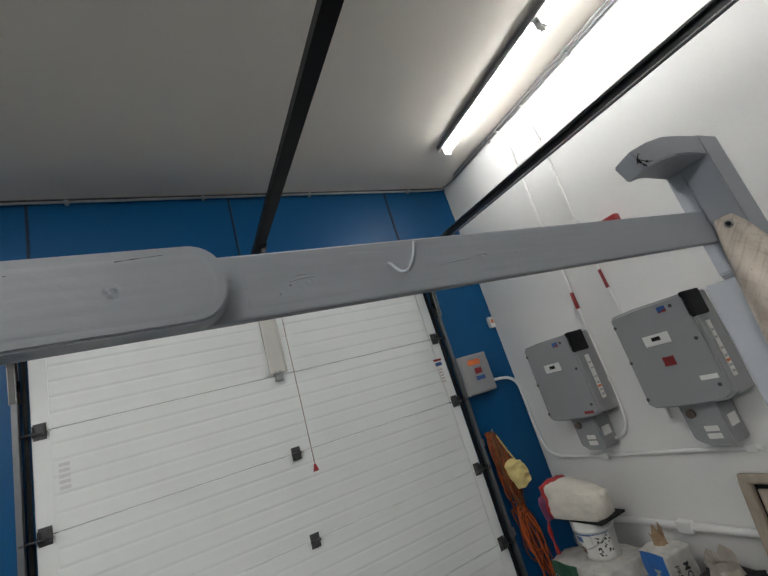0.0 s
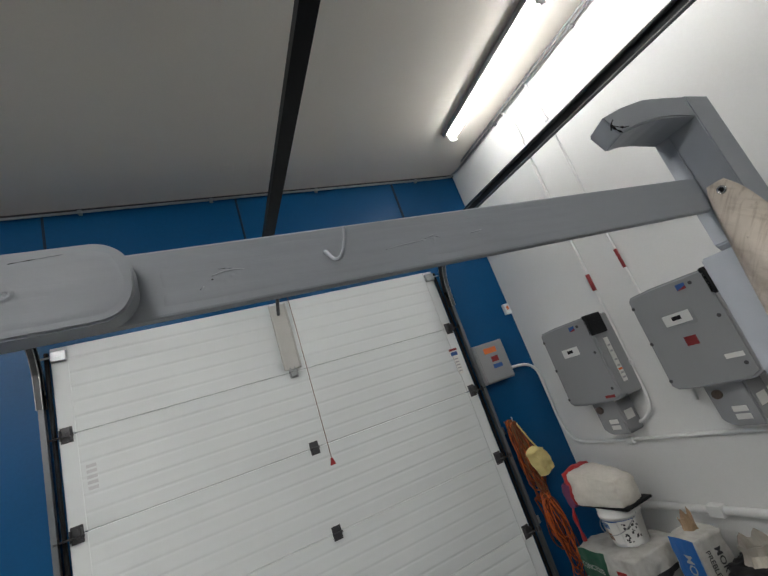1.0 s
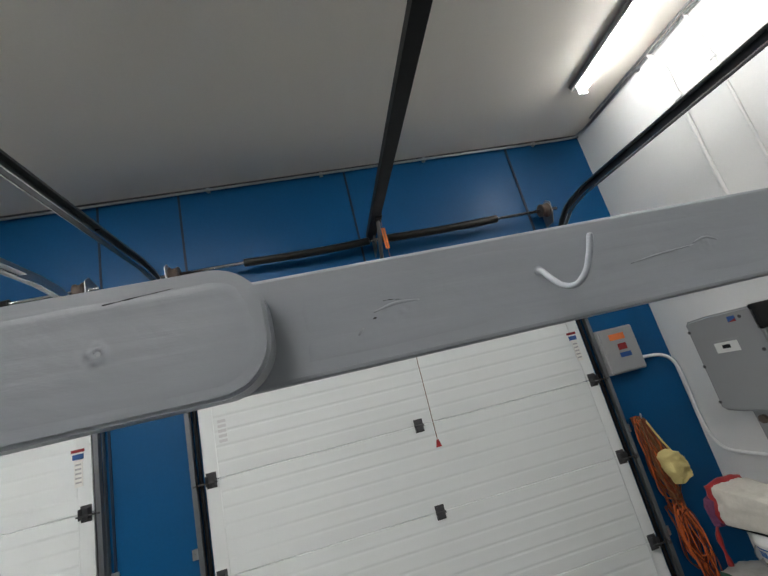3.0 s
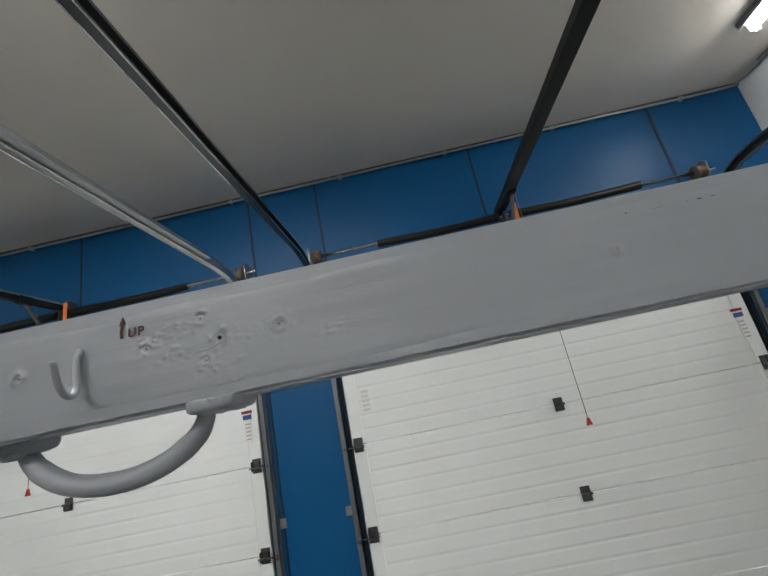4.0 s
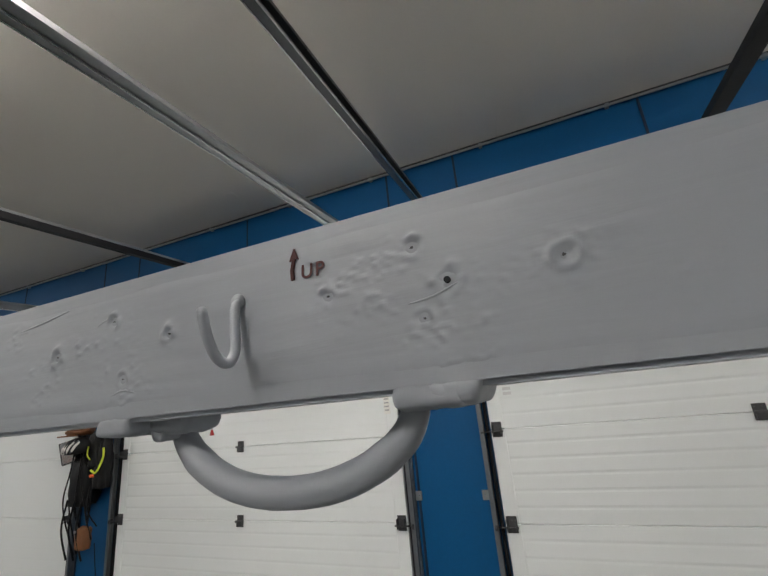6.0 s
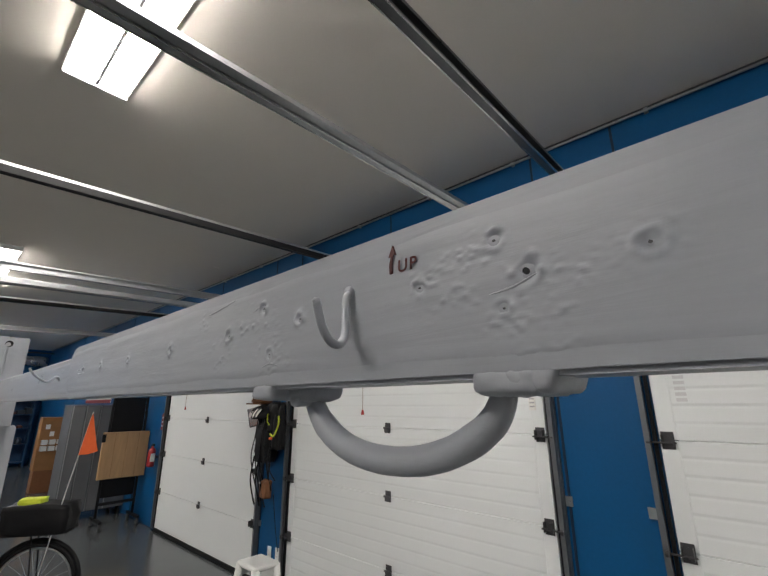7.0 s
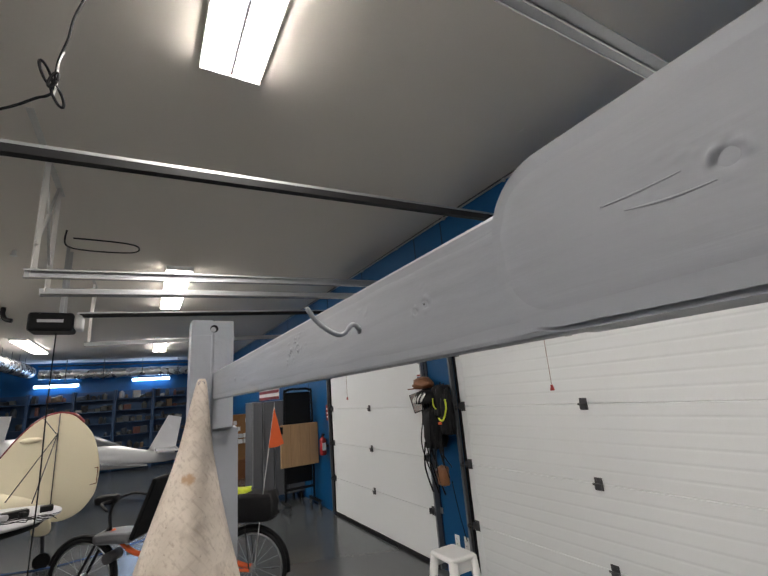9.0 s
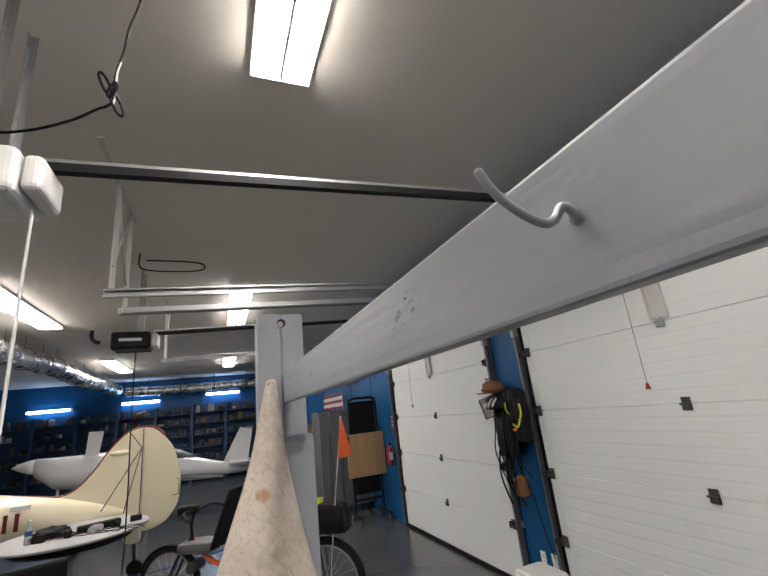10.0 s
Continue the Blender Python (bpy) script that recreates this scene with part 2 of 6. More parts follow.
LABEL_RED = surface("label_red", (0.26, 0.02, 0.022), 0.5, grain=80, coarse=10, stain=0.1)
LABEL_ORANGE = surface("label_orange", (0.80, 0.20, 0.05), 0.5, grain=80, coarse=10, stain=0.1)
SACK = surface("sack_paper", (0.42, 0.39, 0.34), 0.75, grain=40, coarse=12, stain=0.45, vary=0.12, bump=0.4, dist=0.004, dark=(0.30, 0.24, 0.18))
OFF_WHITE = surface("white_cloth", (0.68, 0.64, 0.57), 0.85, grain=60, coarse=8, stain=0.3, bump=0.3, dist=0.004)
OLD_WOOD = surface("weathered_wood", (0.42, 0.36, 0.29), 0.8, grain=50, coarse=10, stain=0.5, vary=0.2, bump=0.4, stretch=(1, 1, 0.2), dark=(0.16, 0.13, 0.10))
FOIL = surface("duct_foil", (0.62, 0.62, 0.63), 0.28, 0.95, grain=14, coarse=5, stain=0.4, bump=0.9, dist=0.02)
CABINET_GREY = surface("cabinet_grey", (0.15, 0.155, 0.165), 0.4, 0.2, grain=60, coarse=3, stain=0.2, bump=0.05)
SHELF_BLUE = surface("shelf_blue", (0.004, 0.040, 0.11), 0.55, grain=50, coarse=5, stain=0.3)
# near-black blue: the shade inside the panel gaps, put into the colour
SEAM = surface("seam_gap_shade", (0.002, 0.016, 0.045), 0.6, grain=50, coarse=5, stain=0.3)
SPRING = surface("oiled_spring_steel", (0.025, 0.024, 0.022), 0.4, 0.5, grain=120, coarse=10, stain=0.3)
DRUM = surface("cast_drum", (0.13, 0.10, 0.085), 0.55, 0.5, grain=60, coarse=20, stain=0.4)
INK = surface("dark_red_ink", (0.085, 0.014, 0.011), 0.6, grain=300, coarse=200, stain=0.2)
FAINT = surface("nearly_washed_out_print", (0.66, 0.66, 0.67), 0.7, grain=100, coarse=20, stain=0.2)
GREYTEXT = surface("faded_grey_print", (0.45, 0.45, 0.46), 0.7, grain=100, coarse=20, stain=0.2)
GLASS = surface("clear_plastic", (0.55, 0.58, 0.60), 0.1, grain=20, coarse=20, stain=0.1)


# a dark strip on the wall that draws a shaded panel gap
def seam_strip(x, w=0.016):
    ob = part("seam", box(B(), x - w / 2, x + w / 2, NORTH - 0.006, NORTH - 0.0005, 0.0 if not any(abs(x - c) < HALF for c in DOOR_X) else DOOR_H + 0.05, CEIL - 0.03, 0.002), SEAM, wall_north)
    return ob


for x in (0.531, -0.718, -1.27, -2.68, -4.09, -4.62, -6.05, -7.45, -8.6, -9.9, -11.2, -12.5, -13.8):
    seam_strip(x)
seam_strip(1.938, 0.022)
# joint line of the ceiling against the wall
tagged(part("trim", box(B(), WEST, EAST, NORTH - 0.018, NORTH, CEIL - 0.022, CEIL), DARK_STEEL), "dark gap trim under the ceiling", "trim", kind="structure")


# ---- overhead doors ----
def ribbed_panel(bm, x0, x1, y, z0, z1, deep=1.0):
    """One door section: a sheet with five shallow steps, flat stiles at both ends."""
    line = [(y + 0.006, z1), (y + 0.002, z1 - 0.003)]
    for d in (0.085, 0.175, 0.265, 0.355, 0.445):
        z = z1 - d
        line += [(y + 0.002 - 0.0008 * deep, z + 0.014), (y + 0.002 + 0.0011 * deep, z + 0.002), (y + 0.002 + 0.0011 * deep, z - 0.002), (y + 0.002, z - 0.012)]
    line += [(y + 0.002, z0 + 0.003), (y + 0.006, z0), (y + 0.045, z0), (y + 0.045, z1)]
    prism(bm, line, "x", x0 + 0.085, x1 - 0.085)
    for a, b in ((x0, x0 + 0.085), (x1 - 0.085, x1)):
        box(bm, a + (0.001 if a > x0 else 0), b, y - 0.001, y + 0.045, z0 + 0.002, z1 - 0.002, 0.003)
    return bm


def centre_hinge():
    bm = box(B(), -0.030, 0.030, -0.004, 0, -0.042, 0.042, 0.0015)
    box(bm, -0.024, 0.024, -0.024, -0.004, -0.036, 0.004, 0.004)
    tube(bm, [(-0.033, -0.018, 0.0), (0.033, -0.018, 0.0)], 0.008, 8)
    for x in (-0.016, 0.016):
        tube(bm, [(x, -0.004, 0.027), (x, -0.010, 0.027)], 0.006, 6)
    return bm


def end_hinge(side):
    bm = box(B(), -0.030, 0.030, -0.004, 0, -0.045, 0.045, 0.0015)
    box(bm, -0.026, -0.022, -0.040, 0, -0.030, 0.030, 0.001)
    box(bm, 0.022, 0.026, -0.040, 0, -0.030, 0.030, 0.001)
    for z in (0.022, -0.030):
        tube(bm, [(0, -0.004, z), (0, -0.010, z)], 0.006, 6)
    tube(bm, [(-0.04 * side, -0.030, -0.010), (0.085 * side, -0.030, -0.010)], 0.0055, 8)
    tube(bm, [(0.078 * side, -0.030, -0.010), (0.095 * side, -0.030, -0.010)], 0.021, 14)
    return bm


for i, c in enumerate(DOOR_X):
    door = thing(f"door_{i + 1}", "closed white ribbed sectional overhead door", "overhead door", (c, 0, 0), kind="structure")
    for k in range(5):
        panel = part("panel", ribbed_panel(B(), -HALF + 0.006, HALF - 0.006, 3.055, k * SECTION + 0.0015, (k + 1) * SECTION - 0.001, (1.0, 0.8, 0.2)[i]), DOOR_WHITE, door)
    for k in range(1, 5):
        if k < 4:
            h = part("centre_hinge", centre_hinge(), DARK_STEEL, door)
            h.location = (0.002, 3.053, k * SECTION)
        for side in (-1, 1):
            h = part("roller_hinge", end_hinge(side), DARK_STEEL, door)
            h.location = (side * (HALF - 0.045), 3.053, k * SECTION)
    for side in (-1, 1):
        bm = box(B(), -0.04, 0.04, -0.03, 0, -0.03, 0.035, 0.004)
        tube(bm, [(-0.03 * side, -0.025, 0), (0.085 * side, -0.025, 0)], 0.0055, 8)
        h = part("top_roller_bracket", bm, STEEL, door)
        h.location = (side * (HALF - 0.05), 3.053, 2.60)
    bm = box(B(), -0.06, 0.06, 3.035, 3.052, 2.150, 2.64, 0.003)
    box(bm, -0.062, -0.050, 3.022, 3.036, 2.150, 2.64, 0.002)
    box(bm, 0.050, 0.062, 3.022, 3.036, 2.150, 2.64, 0.002)
    part("reinforcing_bracket", bm, ZINC, door, "galvanised channel bracket for the operator arm")
    bm = centre_hinge()
    h = part("centre_hinge", bm, STEEL, door)
    h.location = (-0.005, 3.040, 4 * SECTION)
    part("bottom_seal", box(B(), -HALF + 0.01, HALF - 0.01, 3.040, 3.0535, 0.0035, 0.045, 0.004), BLACK, door)
    part("warning_label", box(B(), 1.27, 1.315, 3.050, 3.0535, 1.75, 1.90), PAPER, door)
    lab = part("label_heading", box(B(), 1.262, 1.322, 3.050, 3.0535, 1.905, 1.935), NAVY, door)
    part("label_mark", box(B(), 1.255, 1.328, 3.050, 3.0535, 1.945, 1.963), LABEL_RED, door)
    for z in (1.87, 1.845, 1.82, 1.795, 1.77):
        part("printed_bar", box(B(), 1.276, 1.309, 3.0485, 3.051, z, z + 0.010), GREYTEXT, door)
    if i == 0:
        for k in range(5):
            part("faded_print", box(B(), -1.255, -1.205, 3.052, 3.0537, 1.80 + k * 0.03, 1.818 + k * 0.03), FAINT, door)
    # dark threshold at the floor
    tagged(part("trim", box(B(), c - HALF, c + HALF, 3.02, 3.10, 0.0005, 0.003), BLACK), "black rubber door threshold", "trim", kind="structure")


def sweep(bm, path, outline):
    """Draws an outline (x, n) along a path in the y-z plane, n across the path."""
    rings = []
    for i, p in enumerate(path):
        a, b = path[max(i - 1, 0)], path[min(i + 1, len(path) - 1)]
        t = Vector((0, b[1] - a[1], b[2] - a[2])).normalized()
        n = Vector((0, -t.z, t.y))
        rings.append([bm.verts.new(Vector(p) + Vector((u, 0, 0)) + n * v) for u, v in outline])
    m = len(outline)
    for a, b in zip(rings, rings[1:]):
        for k in range(m):
            bm.faces.new((a[k], b[k], b[(k + 1) % m], a[(k + 1) % m]))
    bm.faces.new(rings[0])
    bm.faces.new(rings[-1][::-1])
    bmesh.ops.recalc_face_normals(bm, faces=bm.faces)
    return bm


def perforated(bm, x, y, z0, z1, w=0.032, along="x"):
    """A slotted angle hanger with real holes between short bridges."""
    n = int((z1 - z0) / 0.05)
    for k in range(n):
        a, b = z0 + k * 0.05, z0 + (k + 1) * 0.05
        if along == "x":
            box(bm, x - w / 2, x - w / 6, y, y + 0.003, a, b)
            box(bm, x + w / 6, x + w / 2, y, y + 0.003, a, b)
            box(bm, x - w / 6, x + w / 6, y, y + 0.003, a, a + 0.026)
            box(bm, x - w / 2, x - w / 2 + 0.003, y + 0.003, y + 0.03, a, b)
    return bm


def door_track(x, side, metal):
    """Vertical and horizontal roller track of one door edge; side points away from the door."""
    t = thing("door_track", "galvanised steel roller track with curved elbow and hanger", "door track", (x, 0, 0), "tracks of the overhead doors")
    upright = [(0, 3.034, 0.02), (0, 3.026, 1.2), (0, 3.010, 2.30)]
    path = [(0, 3.010, 2.301), (0, 3.003, 2.40)]
    path += [(0, 2.60 + 0.40 * math.cos(a), 2.42 + 0.415 * math.sin(a)) for a in (0.2, 0.45, 0.7, 0.95, 1.2, 1.42)]
    path += [(0, 2.50, 2.842), (0, 1.0, 2.79), (0, -0.43, 2.735)]
    s = side
    outline = [(-0.018 * s, -0.028), (0.016 * s, -0.028), (0.016 * s, 0.028), (-0.018 * s, 0.028), (-0.018 * s, 0.020), (-0.012 * s, 0.020), (-0.012 * s, 0.025), (0.013 * s, 0.025), (0.013 * s, -0.025), (-0.012 * s, -0.025), (-0.012 * s, -0.018), (-0.018 * s, -0.018)]
    part("track", sweep(B(), path, outline), metal, t)
    # thin bright strips added to draw the highlight along the track edges
    for u in (-0.0165, 0.0145):
        part("lip_highlight", sweep(B(), path, [((u - 0.0022) * s, 0.0282), ((u + 0.0022) * s, 0.0282), ((u + 0.0022) * s, 0.0312), ((u - 0.0022) * s, 0.0312)]), BRIGHT, t, "bright strip drawing the edge highlight")
        part("lip_highlight", sweep(B(), path, [((u - 0.0022) * s, -0.0312), ((u + 0.0022) * s, -0.0312), ((u + 0.0022) * s, -0.0282), ((u - 0.0022) * s, -0.0282)]), BRIGHT, t, "bright strip drawing the edge highlight")
    part("upright_track", sweep(B(), upright, [(u * 0.8, v * 0.62) for u, v in outline]), TRACK_GREY, t, "dull grey upright track")
    # black strip standing in for the shade in the gap between door and track
    part("gap_shade", box(B(), min(-0.040 * s, -0.022 * s), max(-0.040 * s, -0.022 * s), 3.042, 3.068, 0.01, 2.64, 0.003), BLACK, t)
    part("wall_angle", box(B(), min(0.013 * s, 0.019 * s), max(0.013 * s, 0.019 * s), 3.040, 3.068, 0.02, 2.50), TRACK_GREY, t)
    for z in (0.56, 1.225):
        bm = box(B(), min(0.020 * s, 0.062 * s), max(0.020 * s, 0.062 * s), 3.056, 3.066, z - 0.028, z + 0.028, 0.002)
        tube(bm, [(0.046 * s, 3.056, z), (0.046 * s, 3.049, z)], 0.007, 6)
        part("jamb_bracket", bm, STEEL, t)
    if side > 0 and x < 1:
        part("reinforcing_angle", sweep(B(), [(0.017 * s, 2.35, 2.838), (0.017 * s, 1.0, 2.79), (0.017 * s, -0.42, 2.735)], [(0, -0.026), (0.004 * s, -0.026), (0.004 * s, 0.020), (0.036 * s, 0.020), (0.036 * s, 0.024), (0, 0.024)]), STEEL, t)
    bm = perforated(B(), 0.02 * s, -0.40, 2.73, CEIL - 0.02)
    part("hanger", bm, ZINC, t, "slotted galvanised hanger angle")
    bm = B()
    tube(bm, [(0.02 * s, -0.39, 2.95), (0.50 * s, -0.39, CEIL - 0.012)], 0.012, 4)
    part("hanger_brace", bm, ZINC, t)
    if side < 0:
        part("ceiling_angle", box(B(), -0.65, 0.55, -0.410, -0.372, CEIL - 0.012, CEIL - 0.0005), ZINC, t)
    return t


# the first door's tracks get the steel darkened to stand in for shade
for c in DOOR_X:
    door_track(c - HALF - 0.045, -1, TRACK_SHADED if c > 0 else STEEL)
    door_track(c + HALF + 0.045, 1, TRACK_SHADED if c > 0 else STEEL)


def ringed(x0, x1, r, pitch=0.0085):
    n = int((x1 - x0) / pitch)
    return [((x0 + (x1 - x0) * k / (2 * n)), r if k % 2 else r * 0.86) for k in range(2 * n + 1)]


def torsion_assembly(c):
    t = thing("torsion_spring_shaft", "black torsion springs on a bright steel shaft above the door", "door spring", (c, 2.965, 2.93), "torsion shafts")
    part("shaft", tube(B(), [(-1.50, 0, 0), (1.50, 0, 0)], 0.0127, 12), BRIGHT, t, "bright steel shaft")
    for a, b in ((-0.93, -0.04), (0.04, 0.98)):
        pts = ringed(a, b, 0.030)
        part("spring", tube(B(), [(x, 0, -0.010 * math.sin(math.pi * (x - a) / (b - a))) for x, r in pts], 0, 12, [r for x, r in pts]), SPRING, t)
        e = b if a > 0 else a
        part("winding_cone", tube(B(), [(e - 0.02, 0, 0), (e - 0.02, 0, 0), (e + 0.03 * (1 if a > 0 else -1), 0, 0)], 0, 12, [0.03, 0.036, 0.03]), SPRING, t)
    for s in (-1, 1):
        prof = [(0.0, 0.040), (0.004, 0.052), (0.012, 0.052), (0.018, 0.045), (0.05, 0.045), (0.056, 0.056), (0.064, 0.056), (0.068, 0.03)]
        part("cable_drum", tube(B(), [(s * (1.352 + u), 0, 0) for u, r in prof], 0, 18, [r for u, r in prof]), DRUM, t)
        bm = prism(B(), [(-0.045, 0.05), (0.0, 0.085), (0.105, 0.06), (0.105, -0.11), (0.0, -0.11), (-0.04, -0.03)], "x", s * 1.430, s * 1.436)
        part("bearing_plate", bm, STEEL, t)
    bm = prism(B(), [(-0.04, 0.05), (0.105, 0.08), (0.105, -0.10), (-0.04, -0.05)], "x", -0.004, 0.004)
    part("centre_bracket", bm, DARK_STEEL, t)
    tag = part("warning_tag", box(B(), 0.055, 0.085, -0.062, -0.060, -0.105, 0.055), LABEL_ORANGE, t, "red-orange hanging warning tag")
    return t


for c in DOOR_X:
    torsion_assembly(c)


def opener(c, head_mat, name_label, skew=0.0, wide=0.020):
    t = thing("door_opener", name_label, "door opener", (c, 0, 0), "door openers")
    path = [(0, 3.0, 3.005), (-skew, -0.36, 2.872)]
    part("rail", sweep(B(), path, [(-0.017, -0.004), (0.017, -0.004), (0.017, 0.036), (0.011, 0.036), (0.011, 0.004), (-0.011, 0.004), (-0.011, 0.036), (-0.017, 0.036)]), STEEL, t)
    part("rail_underside", sweep(B(), [(0, 2.98, 2.976), (-skew, -0.34, 2.844)], [(-wide, -0.016), (0.020, -0.016), (0.020, 0.022), (-wide, 0.022)]), BLACK, t, "black chain channel")
    bm = box(B(), -0.02, 0.02, 2.99, 3.066, 2.97, 3.04, 0.003)
    part("header_bracket", bm, DARK_STEEL, t)
    bm = box(B(), -0.024, 0.024, 2.60, 2.70, 2.93, 2.985, 0.006)
    part("carriage", bm, BLACK, t)
    bm = B()
    tube(bm, [(0, 2.65, 2.945), (0, 2.80, 2.78), (0, 2.92, 2.62)], 0.013, 6)
    tube(bm, [(0, 2.90, 2.66), (0, 3.03, 2.56)], 0.012, 6)
    part("lift_arm", bm, DARK_STEEL, t)
    body = box(B(), -0.15, 0.15, -0.74, -0.37, 2.655, 2.845, 0.03, 3)
    part("motor_housing", body, head_mat, t)
    bm = box(B(), -0.12, 0.12, -0.368, -0.30, 2.68, 2.83, 0.025, 3)
    part("light_cover", bm, WHITE_PLASTIC, t, "translucent white lamp cover")
    part("housing_stripe", box(B(), 0.1505, 0.153, -0.66, -0.45, 2.74, 2.77), STEEL, t)
    for u in (-0.10, 0.10):
        part("hanger", perforated(B(), u, -0.5, 2.84, CEIL - 0.01), STEEL, t)
    return t


opener(DOOR_X[0] - 0.004, WHITE_PLASTIC, "white ceiling-hung garage door opener with steel rail", 0.045, 0.046)
opener(DOOR_X[1], WHITE_PLASTIC, "white ceiling-hung garage door opener with steel rail")
opener(DOOR_X[2], BLACK, "black garage door opener with white lamp cover")
for x, y, z, top in ((0.628, 2.636, 1.512, 2.935), (-2.722, 2.74, 1.735, 2.93), (-6.06, 2.72, 1.76, 2.93)):
    t = thing("release_cord", "red cord with red plastic pull handle under the opener rail", "pull cord", (x, y, z), "release cords")
    part("cord", tube(B(), [(0, 0, 0.02), (0.004, 0.002, (top - z) * 0.6), (0, 0, top - z)], 0.0018, 6), BROWN, t)
    bm = prism(B(), [(-0.016, -0.022), (0.016, -0.022), (0.005, 0.018), (-0.005, 0.018)], "y", -0.005, 0.005)
    part("handle", bm, RED, t)

# ---- lamps ----


def wrap_light(x, y0, w=0.328, length=2.44):
    t = thing("ceiling_light", "lit twin-lens fluorescent ceiling fixture with white side rails", "ceiling light", (x, y0, CEIL), "ceiling lights")
    part("housing", box(B(), 0, length, 0, w, -0.022, -0.0005, 0.004), WHITE_PLASTIC, t)
    for a, b in ((0.014, w / 2 - 0.012), (w / 2 + 0.012, w - 0.014)):
        part("lens", box(B(), 0.02, length - 0.02, a, b, -0.062, -0.023, 0.012, 2), LENS, t, "glowing white lens")
    for a, b in ((0.0, 0.011), (w - 0.011, w)):
        part("side_rail", box(B(), 0.0, length, a, b, -0.036, -0.0225, 0.003), WHITE_PLASTIC, t)
    part("centre_spine", box(B(), 0.012, length - 0.012, w / 2 - 0.010, w / 2 + 0.010, -0.052, -0.023, 0.003), STEEL, t)
    for u in (0.61, 1.22, 1.83):
        part("divider", box(B(), u - 0.011, u + 0.011, 0.012, w - 0.012, -0.0655, -0.023, 0.003), WHITE_PLASTIC, t)
    for u in (0.0, length - 0.012):
        part("end_cap", box(B(), u, u + 0.012, 0.004, w - 0.004, -0.060, -0.023, 0.003), WHITE_PLASTIC, t)
    for v in (0.04, 0.11, w - 0.11, w - 0.04):
        part("clip", box(B(), -0.006, 0.0, v - 0.010, v + 0.010, -0.050, -0.030, 0.002), STEEL, t)
    return t


for y0 in (0.460, -2.37):
    for x in (-2.80, -8.95, -15.1):
        wrap_light(x, y0)
t = thing("strip_light", "lit bare fluorescent tubes in a slim batten on the ceiling", "ceiling light", (2.117, -0.035, CEIL), turn=-2.7)
part("batten", box(B(), -0.055, 0.058, 0, 2.47, -0.030, -0.0005, 0.004), STEEL, t)
part("reflector", box(B(), -0.050, -0.026, 0, 2.47, -0.042, -0.0305, 0.004, 2), ZINC, t, "dull steel side reflector")
for a, b in ((0.03, 1.245), (1.295, 2.44)):
    part("tube", tube(B(), [(0.018, a, -0.060), (0.018, b, -0.060)], 0.025, 14), TUBE, t, "glowing fluorescent tube")
    for y in (a - 0.012, b):
        part("lamp_holder", box(B(), -0.020, 0.052, y, y + 0.012, -0.096, -0.0305, 0.003), WHITE_PLASTIC, t)
        part("pin", tube(B(), [(0.018, y + 0.006, -0.104), (0.018, y + 0.006, -0.096)], 0.006, 6), STEEL, t)

# conduits along the edges of the ceiling
t = thing("wall_conduit", "thin galvanised conduit with clips under the ceiling", "conduit", (0, 0, 0))
part("pipe", tube(B(), smooth_line([(WEST + 0.2, 3.045, 3.588), (-8, 3.045, 3.590), (-3, 3.045, 3.587), (1.0, 3.045, 3.592), (2.45, 3.045, 3.590), (2.60, 2.99, 3.590), (2.625, 2.85, 3.590)], 6), 0.009, 8), STEEL, t)
part("pipe", tube(B(), [(2.625, 2.85, 3.590), (2.625, -4, 3.590)], 0.011, 8), STEEL, t)
part("pipe", tube(B(), [(2.595, 2.80, 3.598), (2.595, -4, 3.598)], 0.009, 8), STEEL, t)
for x in (2.2, 1.2, 0.35, -0.5, -1.4, -2.2, -3.1, -4.0, -5.0, -6.0):
    part("clip", box(B(), x - 0.012, x + 0.012, 3.032, 3.07, 3.575, 3.604, 0.003), STEEL, t)
for y in (2.3, 1.4, 0.5):
    part("clip", box(B(), 2.60, 2.65, y - 0.012, y + 0.012, 3.575, 3.606, 0.003), STEEL, t)
for x, y in ((0.475, 2.71), (-2.535, 2.70), (-5.6, 2.7)):
    bm = box(B(), x - 0.045, x + 0.045, y - 0.045, y + 0.045, CEIL - 0.004, CEIL - 0.0003, 0.002)
    tagged(part("blank_cover", bm, CEILING), "small square painted cover plate on the ceiling", "cover plate", group="ceiling plates")

# ---- the painted beam on its stand ----


def rounded_board(x0, x1, z0, z1, r, y0, y1, n=16):
    """A board in the x-z plane with rounded ends."""
    o = []
    for cx, cz, a0 in ((x1 - r, z1 - r, 0), (x0 + r, z1 - r, 90), (x0 + r, z0 + r, 180), (x1 - r, z0 + r, 270)):
        o += [(cx + r * math.cos(radians(a0 + 90 * k / n)), cz + r * math.sin(radians(a0 + 90 * k / n))) for k in range(n + 1)]
    bm = prism(B(), o, "y", y0, y1)
    bmesh.ops.bevel(bm, geom=[e for e in bm.edges if abs(e.verts[0].co.y - e.verts[1].co.y) < 1e-6 and abs(e.verts[0].co.y - y0) < 1e-6], offset=0.0016, segments=2, affect="EDGES")
    return bm


BEAM_X0, BEAM_X1 = -1.715, 0.7995
beam = thing("painted_beam", "grey painted wooden beam with hooks and a bow handle, on end posts", "beam", (0, 0, 0))
core = part("core_board", box(B(), BEAM_X0, BEAM_X1, 0.427, 0.4385, 1.8030, 1.8578, 0.0022, 2), GREY_PAINT, beam)
